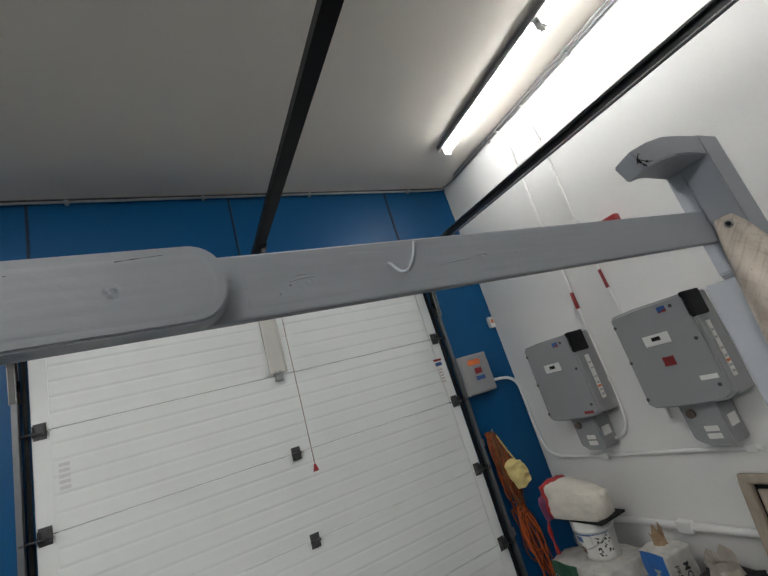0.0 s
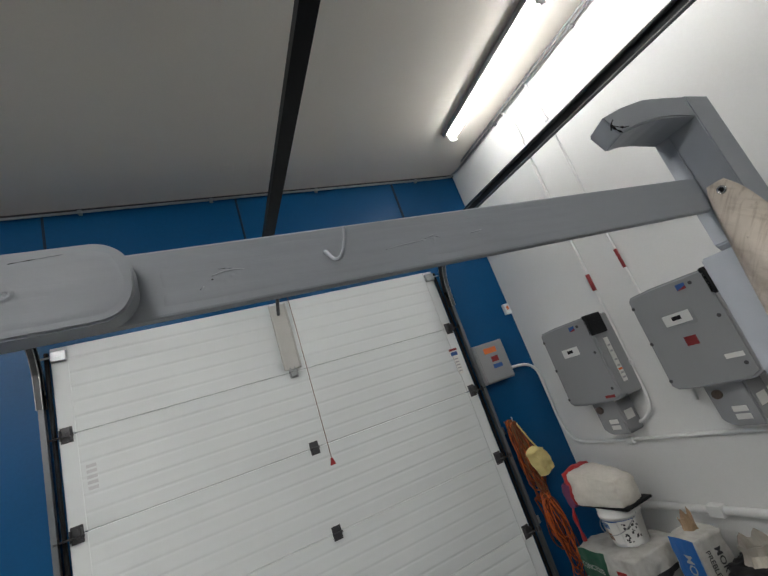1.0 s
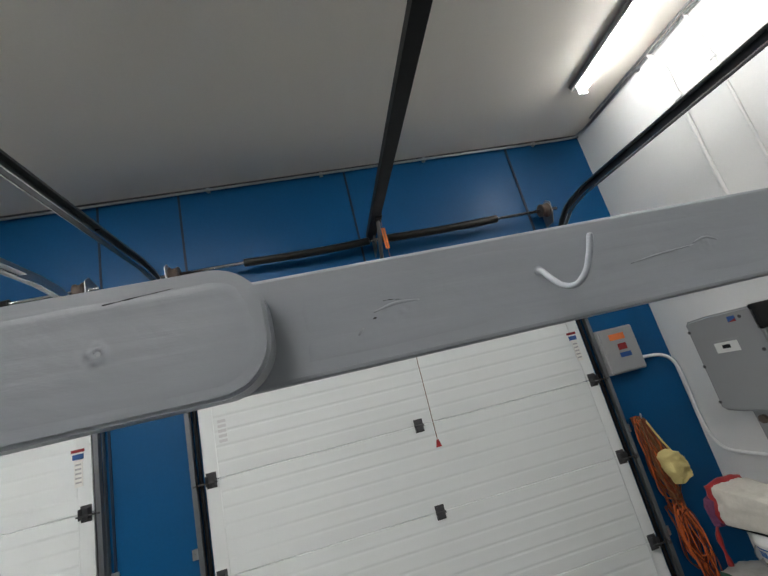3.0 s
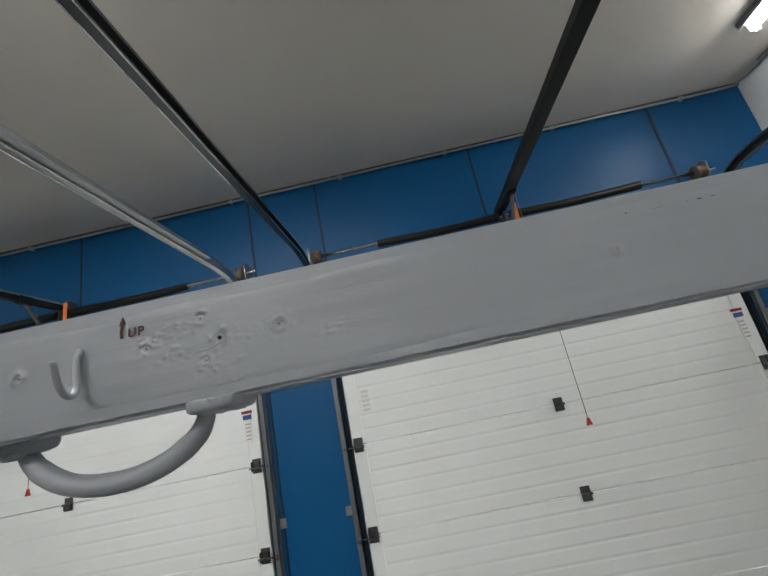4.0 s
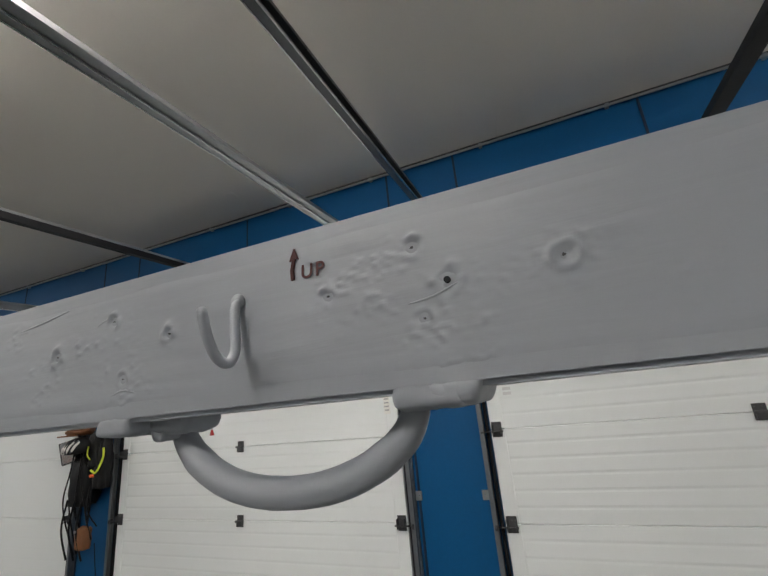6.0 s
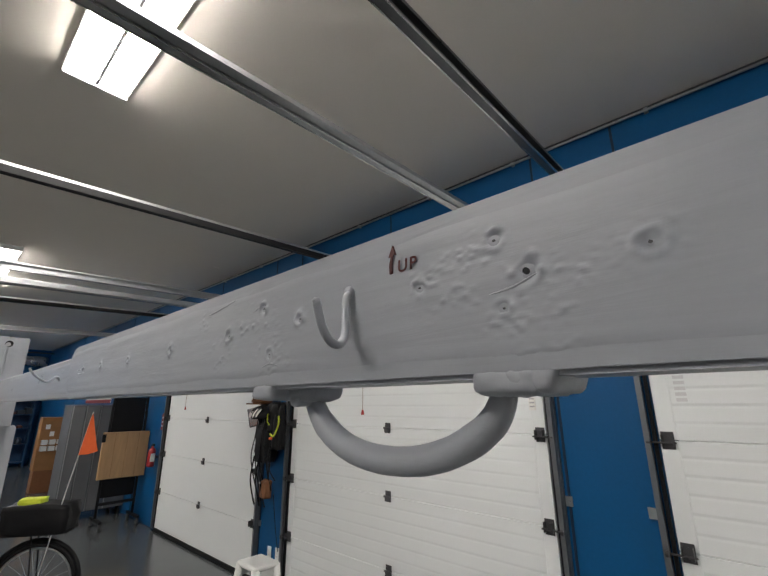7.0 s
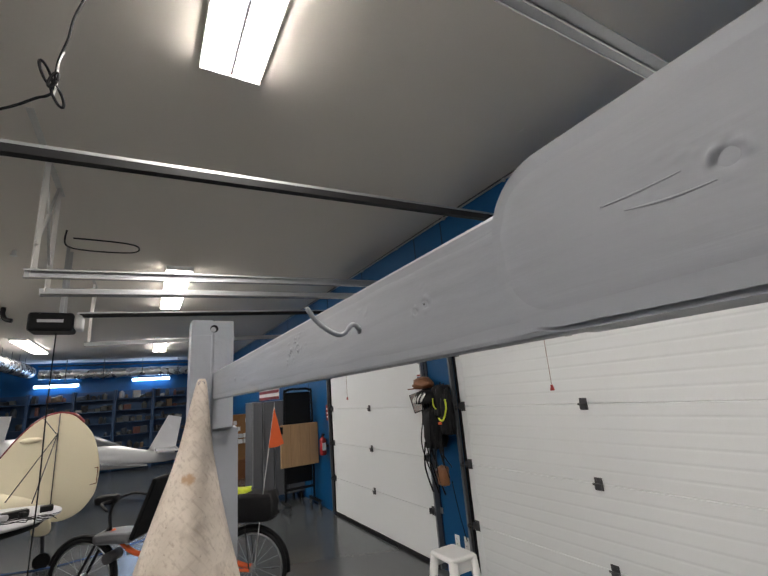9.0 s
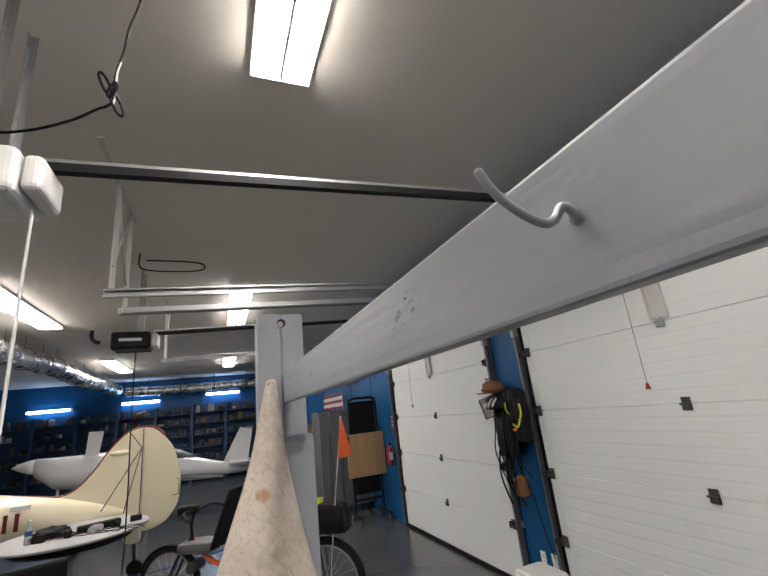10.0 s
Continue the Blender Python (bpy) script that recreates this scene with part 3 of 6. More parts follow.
cheek = part("cheek_board", rounded_board(-0.874, 0.068, 1.8012, 1.8602, 0.024, 0.408, 0.4265), GREY_PAINT, beam, "thicker grey painted cheek board with rounded ends")


def pit(x, z, r, y, parent):
    """The dark slot left where a screw or knot was not filled."""
    o = []
    for k in range(7):
        a = 2 * math.pi * k / 7
        q = r * (0.55 + 0.9 * abs(noise.noise(Vector((x * 90 + math.cos(a), z * 70 + math.sin(a), k)))))
        o.append((x + q * math.cos(a), z + 0.6 * q * math.sin(a)))
    part("pit", prism(B(), o, "y", y - 0.0002, y + 0.0012), DARK_STEEL, parent)


def paint_layer(x0, x1, z0, z1, y, centres, parent, step=0.0011, seed=0.0, dents=(), rings=(), corner=0.001):
    """The thick brushed paint over the wood: long brush waves, and crusty patches round old knots."""
    nx, nz = int((x1 - x0) / step), int((z1 - z0) / step)
    verts, faces, inside = [], [], []
    for i in range(nx + 1):
        for j in range(nz + 1):
            x, z = x0 + (x1 - x0) * i / nx, z0 + (z1 - z0) * j / nz
            h = 0.00016 * noise.noise(Vector((x * 12 + seed, z * 150, 1))) + 0.00022 * noise.noise(Vector((x * 25, z * 60, 7 + seed)))
            crust = 0.0
            for cx, cz, r in centres:
                d2 = ((x - cx) / (r * 1.5)) ** 2 + ((z - cz) / r) ** 2
                if d2 < 6:
                    crust += math.exp(-d2)
            spread = noise.noise(Vector((x * 70 + seed, z * 110, 21)))
            crust *= max(0.0, min(1.0, 0.55 + 1.8 * spread))
            if crust > 0.02:
                n = noise.noise(Vector((x * 230 + seed, z * 520, 3))) + 0.8 * noise.noise(Vector((x * 420, z * 900, 5)))
                n2 = abs(noise.noise(Vector((x * 90 + seed, z * 190, 11)))) ** 0.5
                h += min(crust, 1.2) * (0.0010 * max(0.0, n - 0.12) - 0.0004 * max(0.0, -0.35 - n) + 0.0001 * n2)
            for cx, cz, r in dents:
                d = math.hypot(x - cx, z - cz) / r
                if d < 3:
                    h += 0.0010 * math.exp(-((d - 1.3) / 0.4) ** 2) * max(0.0, 0.35 + 2.2 * noise.noise(Vector((x * 210, z * 260, 2)))) - 0.0010 * math.exp(-(d / 0.8) ** 2)
            for cx, cz, r in rings:
                d = math.hypot(x - cx, z - cz) / r
                if d < 3:
                    d *= 1 + 0.22 * noise.noise(Vector(((x - cx) / r + cx * 40, (z - cz) / r, 8)))
                    h += 0.0010 * math.exp(-((d - 1) / 0.30) ** 2) - 0.0005 * math.exp(-(d / 0.42) ** 2) + 0.0002 * math.exp(-((d - 1.8) / 0.5) ** 2)
            du, dv = max(x0 + corner - x, x - x1 + corner), max(z0 + corner - z, z - z1 + corner)
            edge = corner - math.hypot(du, dv) if du > 0 and dv > 0 else corner - max(du, dv)
            inside.append(edge > -0.0002)
            q = max(0.0, min(1.0, edge / 0.009))
            lift = -0.0004 + 0.0008 * q * q * (3 - 2 * q)
            verts.append((x, y - lift - h * max(0.0, min(1.0, edge / 0.005)), z))
    for i in range(nx):
        for j in range(nz):
            k = i * (nz + 1) + j
            if inside[k] and inside[k + 1] and inside[k + nz + 1] and inside[k + nz + 2]:
                faces.append((k, k + nz + 1, k + nz + 2, k + 1))
    me = bpy.data.meshes.new("paint_layer")
    me.from_pydata(verts, [], faces)
    me.polygons.foreach_set("use_smooth", [True] * len(faces))
    me.materials.append(GREY_PAINT)
    ob = new("paint_layer", me)
    ob.parent = parent
    return ob


paint_layer(-0.8728, 0.0668, 1.8026, 1.8588, 0.4081, [(-0.455, 1.840, 0.008), (-0.447, 1.822, 0.007), (-0.445, 1.809, 0.008), (-0.325, 1.830, 0.007), (-0.318, 1.820, 0.006), (-0.345, 1.831, 0.007), (-0.31, 1.812, 0.008), (-0.28, 1.832, 0.006), (-0.803, 1.831, 0.005), (-0.818, 1.832, 0.005), (-0.575, 1.832, 0.006), (-0.52, 1.847, 0.006), (-0.50, 1.822, 0.008), (-0.002, 1.831, 0.005), (-0.33, 1.843, 0.006), (-0.305, 1.826, 0.008), (-0.352, 1.836, 0.005), (-0.255, 1.822, 0.006), (-0.47, 1.836, 0.007), (-0.43, 1.806, 0.006)], beam, dents=[(-0.3125, 1.8318, 0.0034), (-0.322, 1.8438, 0.0026), (-0.352, 1.834, 0.0022), (-0.3205, 1.8215, 0.0020), (-0.454, 1.8425, 0.0024), (-0.446, 1.818, 0.0022), (-0.422, 1.8325, 0.0026), (-0.489, 1.832, 0.0030), (-0.803, 1.831, 0.0024), (-0.572, 1.8315, 0.0030), (-0.002, 1.831, 0.0026)], step=0.0008, corner=0.023, rings=[(-0.281, 1.832, 0.0036), (-0.422, 1.8325, 0.0024), (-0.489, 1.832, 0.0030), (-0.572, 1.8315, 0.0028), (-0.660, 1.831, 0.0024), (-0.740, 1.832, 0.0024), (-0.002, 1.831, 0.0022), (-0.109, 1.832, 0.0016)])
paint_layer(-1.700, -0.876, 1.8045, 1.8565, 0.4272, [(-0.940, 1.831, 0.004), (-1.010, 1.843, 0.006), (-1.165, 1.838, 0.013), (-1.185, 1.830, 0.009), (-1.14, 1.842, 0.009), (-1.40, 1.832, 0.013), (-0.945, 1.838, 0.006), (-1.52, 1.826, 0.008)], beam, seed=4.0, dents=[(-0.942, 1.831, 0.0026), (-0.952, 1.829, 0.0018), (-1.158, 1.842, 0.0034), (-1.172, 1.833, 0.0030), (-1.15, 1.836, 0.0024), (-1.467, 1.827, 0.0026)])
paint_layer(0.076, 0.785, 1.8055, 1.855, 0.4273, [(0.130, 1.830, 0.006), (0.110, 1.820, 0.005), (0.325, 1.831, 0.006), (0.29, 1.828, 0.004), (0.38, 1.830, 0.004), (0.62, 1.834, 0.005)], beam, seed=9.0)


for x, z, r in ((-0.281, 1.832, 0.0009), (-0.422, 1.8325, 0.0010), (-0.489, 1.832, 0.0008), (-0.572, 1.8315, 0.0008), (-0.352, 1.834, 0.0008), (-0.322, 1.8438, 0.0009), (-0.3205, 1.8215, 0.0007), (-0.446, 1.818, 0.0006), (-0.454, 1.8425, 0.0008), (-0.11, 1.831, 0.0012), (-0.004, 1.832, 0.0014)):
    pit(x, z, r, 0.4079, beam)
for x, z, r in ((-1.158, 1.842, 0.0016), (-1.172, 1.833, 0.0012), (-0.943, 1.831, 0.0009), (-1.467, 1.827, 0.0013), (0.118, 1.826, 0.0012)):
    pit(x, z, r, 0.4268, beam)


def paint_ridge(points, r, y, parent):
    """A run or crack edge in the paint, standing a little proud."""
    line = smooth_line([(x, y + r * 0.45, z) for x, z in points], 5)
    part("paint_ridge", tube(B(), line, 0, 6, [r * (0.25 + 0.75 * math.sin(math.pi * (k + 0.5) / len(line))) for k in range(len(line))]), GREY_PAINT, parent)


for pts, r in ((((-0.325, 1.8265), (-0.317, 1.8275), (-0.309, 1.8305)), 0.0005), (((-0.465, 1.8415), (-0.460, 1.8435), (-0.454, 1.8440)), 0.0005),
               (((-0.452, 1.812), (-0.445, 1.8135), (-0.438, 1.812)), 0.0006), (((-0.52, 1.848), (-0.505, 1.8495), (-0.485, 1.8525)), 0.0006), (((-0.832, 1.832), (-0.822, 1.8318), (-0.812, 1.8322)), 0.0004), (((-0.826, 1.8285), (-0.816, 1.8270), (-0.806, 1.8268)), 0.0004)):
    paint_ridge(pts, r, 0.4076, beam)
for pts, r in ((((0.118, 1.829), (0.130, 1.8315), (0.143, 1.8310)), 0.0010), (((0.108, 1.819), (0.111, 1.822)), 0.0008), (((0.27, 1.8265), (0.29, 1.8285), (0.315, 1.8300)), 0.0007), (((0.315, 1.8310), (0.325, 1.8330), (0.333, 1.8300)), 0.0010), (((0.37, 1.829), (0.385, 1.831)), 0.0007),):
    paint_ridge(pts, r, 0.4267, beam)


def paint_crack(points, y, parent):
    """A thin open crack in the paint showing the dark wood."""
    line = smooth_line([(x, y + 0.0001, z) for x, z in points], 6)
    part("paint_crack", tube(B(), line, 0, 6, [0.0004 * (0.2 + abs(noise.noise(Vector((p.x * 300, 0, 0)))) * 1.8) for p in line]), DARK_STEEL, parent)


for pts in (((-0.101, 1.85), (-0.09, 1.849), (-0.077, 1.849)), ((-0.068, 1.849), (-0.062, 1.849), (-0.054, 1.849)), ((0.001, 1.852), (0.014, 1.853), (0.03, 1.854))):
    paint_crack(pts, 0.4078, beam)
paint_crack(((0.124, 1.834), (0.128, 1.834), (0.134, 1.833)), 0.4268, beam)
part("drilled_hole", tube(B(), [(-0.3125, 0.4070, 1.8315), (-0.3125, 0.412, 1.8315)], 0.0010, 12), BLACK, beam, "small dark drilled hole")


def screw_hook(points, r, base):
    bm = tube(B(), smooth_line(points, 6), r, 10)
    bmesh.ops.create_uvsphere(bm, u_segments=10, v_segments=6, radius=r * 1.02, matrix=Matrix.Translation(points[-1]))
    tube(bm, [(base[0], base[1], base[2]), (base[0], base[1] - 0.0012, base[2])], r * 1.7, 12)
    for f in bm.faces:
        f.smooth = True
    return part("hook", bm, GREY_PAINT, beam, "bent screw hook drowned in grey paint")


x = 0.213
screw_hook([(x, 0.432, 1.833), (x, 0.4245, 1.8325), (x, 0.4195, 1.8275), (x + 0.0015, 0.413, 1.8200), (x + 0.0035, 0.405, 1.8172), (x + 0.0060, 0.398, 1.8210), (x + 0.0080, 0.393, 1.829), (x + 0.0090, 0.390, 1.8360)], 0.0016, (x, 0.427, 1.833))
x = -1.019
screw_hook([(x, 0.432, 1.8305), (x, 0.4268, 1.8305), (x, 0.4240, 1.8335), (x, 0.4205, 1.8335), (x, 0.4170, 1.8292), (x, 0.412, 1.8270), (x - 0.001, 0.4050, 1.8300), (x - 0.002, 0.3970, 1.8365), (x - 0.002, 0.3915, 1.8440)], 0.0016, (x, 0.427, 1.8305))
screw_hook([(-0.3885, 0.412, 1.8388), (-0.3883, 0.4062, 1.8372), (-0.3870, 0.4045, 1.829), (-0.3852, 0.4025, 1.820), (-0.3843, 0.3985, 1.8160), (-0.3840, 0.3935, 1.8172), (-0.3836, 0.3893, 1.8225), (-0.3834, 0.3864, 1.8305)], 0.0017, (-0.3885, 0.408, 1.8388))
# bow handle under the beam
bow = [(-0.4385, 0.428, 1.8020), (-0.4372, 0.430, 1.7960), (-0.4315, 0.430, 1.7880), (-0.4225, 0.430, 1.7808), (-0.4120, 0.430, 1.7757), (-0.4000, 0.430, 1.7728), (-0.3860, 0.430, 1.7718), (-0.3720, 0.430, 1.7728), (-0.3590, 0.430, 1.7760), (-0.3475, 0.430, 1.7812), (-0.3385, 0.430, 1.7880), (-0.3335, 0.429, 1.7960), (-0.3325, 0.427, 1.8020)]
line = smooth_line(bow, 6)


def bow_radius(k):
    """Full in the middle, a thin neck at each end, flaring where it meets the beam; lumpy with paint."""
    u = k / (len(line) - 1)
    end = min(u, 1 - u)
    body = 0.0040 + 0.0017 * min(1.0, end / 0.22)
    flare = 0.0035 * max(0.0, 1 - end / 0.075) ** 2
    return body + flare + 0.00025 * noise.noise(Vector((u * 22, 1, 4)))


part("bow_handle", tube(B(), line, 0, 18, [bow_radius(k) for k in range(len(line))]), GREY_PAINT, beam, "curved grey painted bow handle")


def paint_lump(x0, x1, y0, y1, z0, z1, seed, slant=0.0, rough=0.0007):
    """A block rounded over and drowned in thick paint; slant draws its foot in at the far end."""
    bm = B()
    bmesh.ops.create_cube(bm, size=2)
    bmesh.ops.subdivide_edges(bm, edges=list(bm.edges), cuts=9, use_grid_fill=True)
    half = Vector(((x1 - x0) / 2, (y1 - y0) / 2, (z1 - z0) / 2))
    r = min(half) * 0.75
    mid = Vector(((x0 + x1) / 2, (y0 + y1) / 2, (z0 + z1) / 2))
    for v in bm.verts:
        p = Vector((v.co.x * half.x, v.co.y * half.y, v.co.z * half.z))
        core = Vector([max(-h + r, min(h - r, c)) for c, h in zip(p, half)])
        d = p - core
        p = core + (d.normalized() * r if d.length > 1e-9 else d)
        if p.x > 0:
            p.x -= slant * max(0.0, 0.5 - p.z / (2 * half.z)) * p.x / half.x
        n = noise.noise((p + mid) * 240 + Vector((seed, 0, 0))) + 0.5 * noise.noise((p + mid) * 520)
        v.co = mid + p + (d.normalized() if d.length > 1e-9 else Vector((0, -1, 0))) * rough * n
    for f in bm.faces:
        f.smooth = True
    bmesh.ops.recalc_face_normals(bm, faces=bm.faces)
    return part("handle_foot", bm, GREY_PAINT, beam)


paint_lump(-0.4600, -0.4420, 0.4074, 0.437, 1.7962, 1.8040, 1.0)
paint_lump(-0.4480, -0.4215, 0.4180, 0.4375, 1.7955, 1.8050, 3.0, 0.003)
paint_lump(-0.3340, -0.3120, 0.4076, 0.437, 1.7962, 1.8045, 6.0, 0.0, 0.0005)
paint_lump(-0.3240, -0.3060, 0.4078, 0.437, 1.7968, 1.8045, 8.0, 0.003, 0.0005)
paint_lump(-0.4420, -0.4340, 0.4180, 0.436, 1.7930, 1.7985, 13.0)

# the written mark
font = bpy.data.curves.new("letters", "FONT")
font.body, font.size, font.extrude, font.offset, font.space_character, font.shear = "UP", 0.0068, 0.0001, 0.00012, 1.22, 0.06
tmp = new("letters", font)
bpy.context.view_layer.update()
mesh = bpy.data.meshes.new_from_object(tmp)
bpy.data.objects.remove(tmp)
mesh.materials.append(INK)
up = new("lettering", mesh)
up.parent = beam
up["label"] = "hand-written dark red word"
up.matrix_basis = Matrix.Translation((-0.3617, 0.40725, 1.8418)) @ pose(0, 0, 0, 90, 0, 0)
arrow = prism(B(), [(-0.3656, 1.8420), (-0.3643, 1.8422), (-0.3646, 1.8456), (-0.3637, 1.8496), (-0.3624, 1.8491), (-0.3641, 1.8534), (-0.3661, 1.8489), (-0.3650, 1.8493), (-0.3658, 1.8455)], "y", 0.4071, 0.4080)
part("arrow_mark", arrow, INK, beam, "hand-drawn dark red arrow")

# ---- end posts ----


def end_post(x0, x1, hooked, name_label, back):
    """Two boards side by side; the upper block ends in a chamfer above a slimmer leg that leans outwards."""
    t = thing("end_post", name_label, "stand post", (0, 0, 0), "posts of the beam stand")
    o = [(x1, 1.971), (x0, 1.971), (x0, 1.755), (x0 + 0.008, 1.745), (x1, 1.745)]
    for name, dx, y0, y1 in (("front_board", 0.0, 0.383, 0.4262), ("back_board", 0.0012, 0.4266, back)):
        bm = prism(B(), [(u + dx * (1 if u < x1 else 0), v - abs(dx)) for u, v in o], "y", y0, y1)
        bmesh.ops.bevel(bm, geom=list(bm.edges), offset=0.0018, segments=2, affect="EDGES")
        part(name, bm, GREY_PAINT, t)
    if hooked:
        bm = B()
        top = [(0.0005, 1.970), (-0.050, 1.968), (-0.100, 1.9645), (-0.155, 1.951), (-0.205, 1.934)]
        low = [(0.0005, 1.9335), (-0.050, 1.934), (-0.085, 1.932), (-0.135, 1.9225), (-0.186, 1.909)]
        deep = [0.4515, 0.4480, 0.4430, 0.4310, 0.4190]
        rows = []
        for (tu, tz), (lu, lz), d in zip(top, low, deep):
            rows.append([bm.verts.new((x0 + tu, 0.3835, tz)), bm.verts.new((x0 + lu, 0.3835, lz)), bm.verts.new((x0 + lu * 0.93, d, lz - 0.001)), bm.verts.new((x0 + tu * 0.93, d, tz - 0.002))])
        for a, b in zip(rows, rows[1:]):
            for k in range(4):
                bm.faces.new((a[k], b[k], b[(k + 1) % 4], a[(k + 1) % 4]))
        bm.faces.new(rows[0])
        bm.faces.new(rows[-1][::-1])
        bmesh.ops.recalc_face_normals(bm, faces=bm.faces)
        bmesh.ops.bevel(bm, geom=list(bm.edges), offset=0.002, segments=2, affect="EDGES")
        part("hook_arm", bm, GREY_PAINT, t)
    bm = prism(B(), [(0.415, 1.7448), (0.4825, 1.7448), (0.492, 0.0), (0.425, 0.0)], "x", x0 + 0.006, x1 - 0.020)
    bmesh.ops.bevel(bm, geom=list(bm.edges), offset=0.003, segments=2, affect="EDGES")
    part("leg", bm, GREY_PAINT, t)
    return t


right = end_post(0.800, 0.860, True, "grey painted wooden post with a hooked top arm", 0.452)
left = end_post(-1.775, -1.7155, False, "grey painted wooden post with a drilled hole near the top", 0.468)
part("drilled_hole", tube(B(), [(-1.716, 0.4275, 1.952), (-1.7148, 0.4275, 1.952)], 0.0082, 16), BLACK, left, "round dark drilled hole")
part("hole_plug", tube(B(), [(-1.7160, 0.4255, 1.950), (-1.7142, 0.4255, 1.950)], 0.0055, 14), STEEL, left)
part("edge_strip", box(B(), -1.7154, -1.7144, 0.384, 0.422, 1.75, 1.938, 0.0004), GREY_PAINT, left)
for pts in (((0.612, 1.930), (0.604, 1.922), (0.610, 1.915), (0.618, 1.911)), ((0.604, 1.922), (0.622, 1.9185), (0.636, 1.920)), ((0.604, 1.922), (0.599, 1.915))):
    tip = smooth_line([(x, 0.3834, z) for x, z in pts], 5)
    part("split", tube(B(), tip, 0, 6, [0.0016 * (0.3 + abs(noise.noise(Vector((p.x * 200, p.z * 200, 0)))) * 1.5) for p in tip]), BLACK, right, "dark split in the end grain")

# ---- hanging canvas ----


def canvas_sheet(rows, face, name_label, grommet, full=0.42):
    """A gathered canvas sheet hanging from one grommet and opening downwards: rows of (z, y0, y1); face: x of its back and the way it bulges."""
    x, way = face
    t = thing("canvas_sheet", name_label, "canvas sheet", (0, 0, 0), "canvas sheets on the beam ends")
    lo = smooth_line([(x, a, z) for z, a, b in rows], 6)
    hi = smooth_line([(x, b, z) for z, a, b in rows], 6)
    bm = B()
    rings = []
    for p, q in zip(lo, hi):
        w = (q - p).length
        ring = []
        for j in range(17):
            u = j / 16
            bulge = math.sin(math.pi * u) ** 0.7 * min(w * full, 0.085) + 0.004
            wob = 0.003 * noise.noise(Vector((u * 4, p.z * 7, 2.0))) * min(1, w / 0.06)
            ring.append(bm.verts.new(p.lerp(q, u) + Vector((way * (bulge + wob), 0, 0))))
        rings.append(ring)
    for a, b in zip(rings, rings[1:]):
        for j in range(16):
            bm.faces.new((a[j], a[j + 1], b[j + 1], b[j])).smooth = True
    bmesh.ops.recalc_face_normals(bm, faces=bm.faces)
    cloth = part("canvas", bm, CANVAS, t)
    mod = cloth.modifiers.new("thick", "SOLIDIFY")
    mod.thickness, mod.offset = 0.0022, 0
    y, z = grommet
    eyelet = B()
    loops = [[eyelet.verts.new((x + way * d, y + r * math.cos(2 * math.pi * k / 20), z + r * math.sin(2 * math.pi * k / 20))) for k in range(20)] for d, r in ((0.004, 0.0062), (0.0105, 0.0062), (0.0118, 0.0050), (0.0112, 0.0034), (0.006, 0.0032))]
    for a, b in zip(loops, loops[1:]):
        for k in range(20):
            eyelet.faces.new((a[k], a[(k + 1) % 20], b[(k + 1) % 20], b[k])).smooth = True
    bmesh.ops.recalc_face_normals(eyelet, faces=eyelet.faces)
    part("grommet", eyelet, BRIGHT, t, "bright steel grommet")
    part("rivet_hole", tube(B(), [(x + way * 0.0095, y, z), (x + way * 0.0104, y, z)], 0.0034, 12), BLACK, t)
    if full < 0.2:
        part("top_fold", box(B(), min(x, x + way * 0.006), max(x, x + way * 0.006), y - 0.006, y + 0.016, z - 0.016, z + 0.010, 0.002), CANVAS, t)
    return t


canvas_sheet([(1.846, 0.400, 0.410), (1.835, 0.395, 0.414), (1.80, 0.387, 0.418), (1.70, 0.364, 0.430), (1.574, 0.322, 0.456), (1.40, 0.27, 0.50), (1.15, 0.21, 0.55), (0.85, 0.16, 0.60)], (-1.7145, 1), "stained tan canvas sheet hanging from the beam end", (0.404, 1.836))
canvas_sheet([(1.834, 0.394, 0.417), (1.80, 0.376, 0.424), (1.70, 0.345, 0.432), (1.574, 0.30, 0.44), (1.40, 0.25, 0.46), (1.15, 0.19, 0.49), (0.85, 0.14, 0.52)], (0.797, -1), "cream canvas sheet hanging from the beam end", (0.401, 1.820), 0.10)

# ---- east wall ----


def simple(name, label, category, bm, material, group="", at=None):
    ob = part(name, bm, material)
    tagged(ob, label, category, group)
    if at:
        ob.matrix_basis = at
    return ob


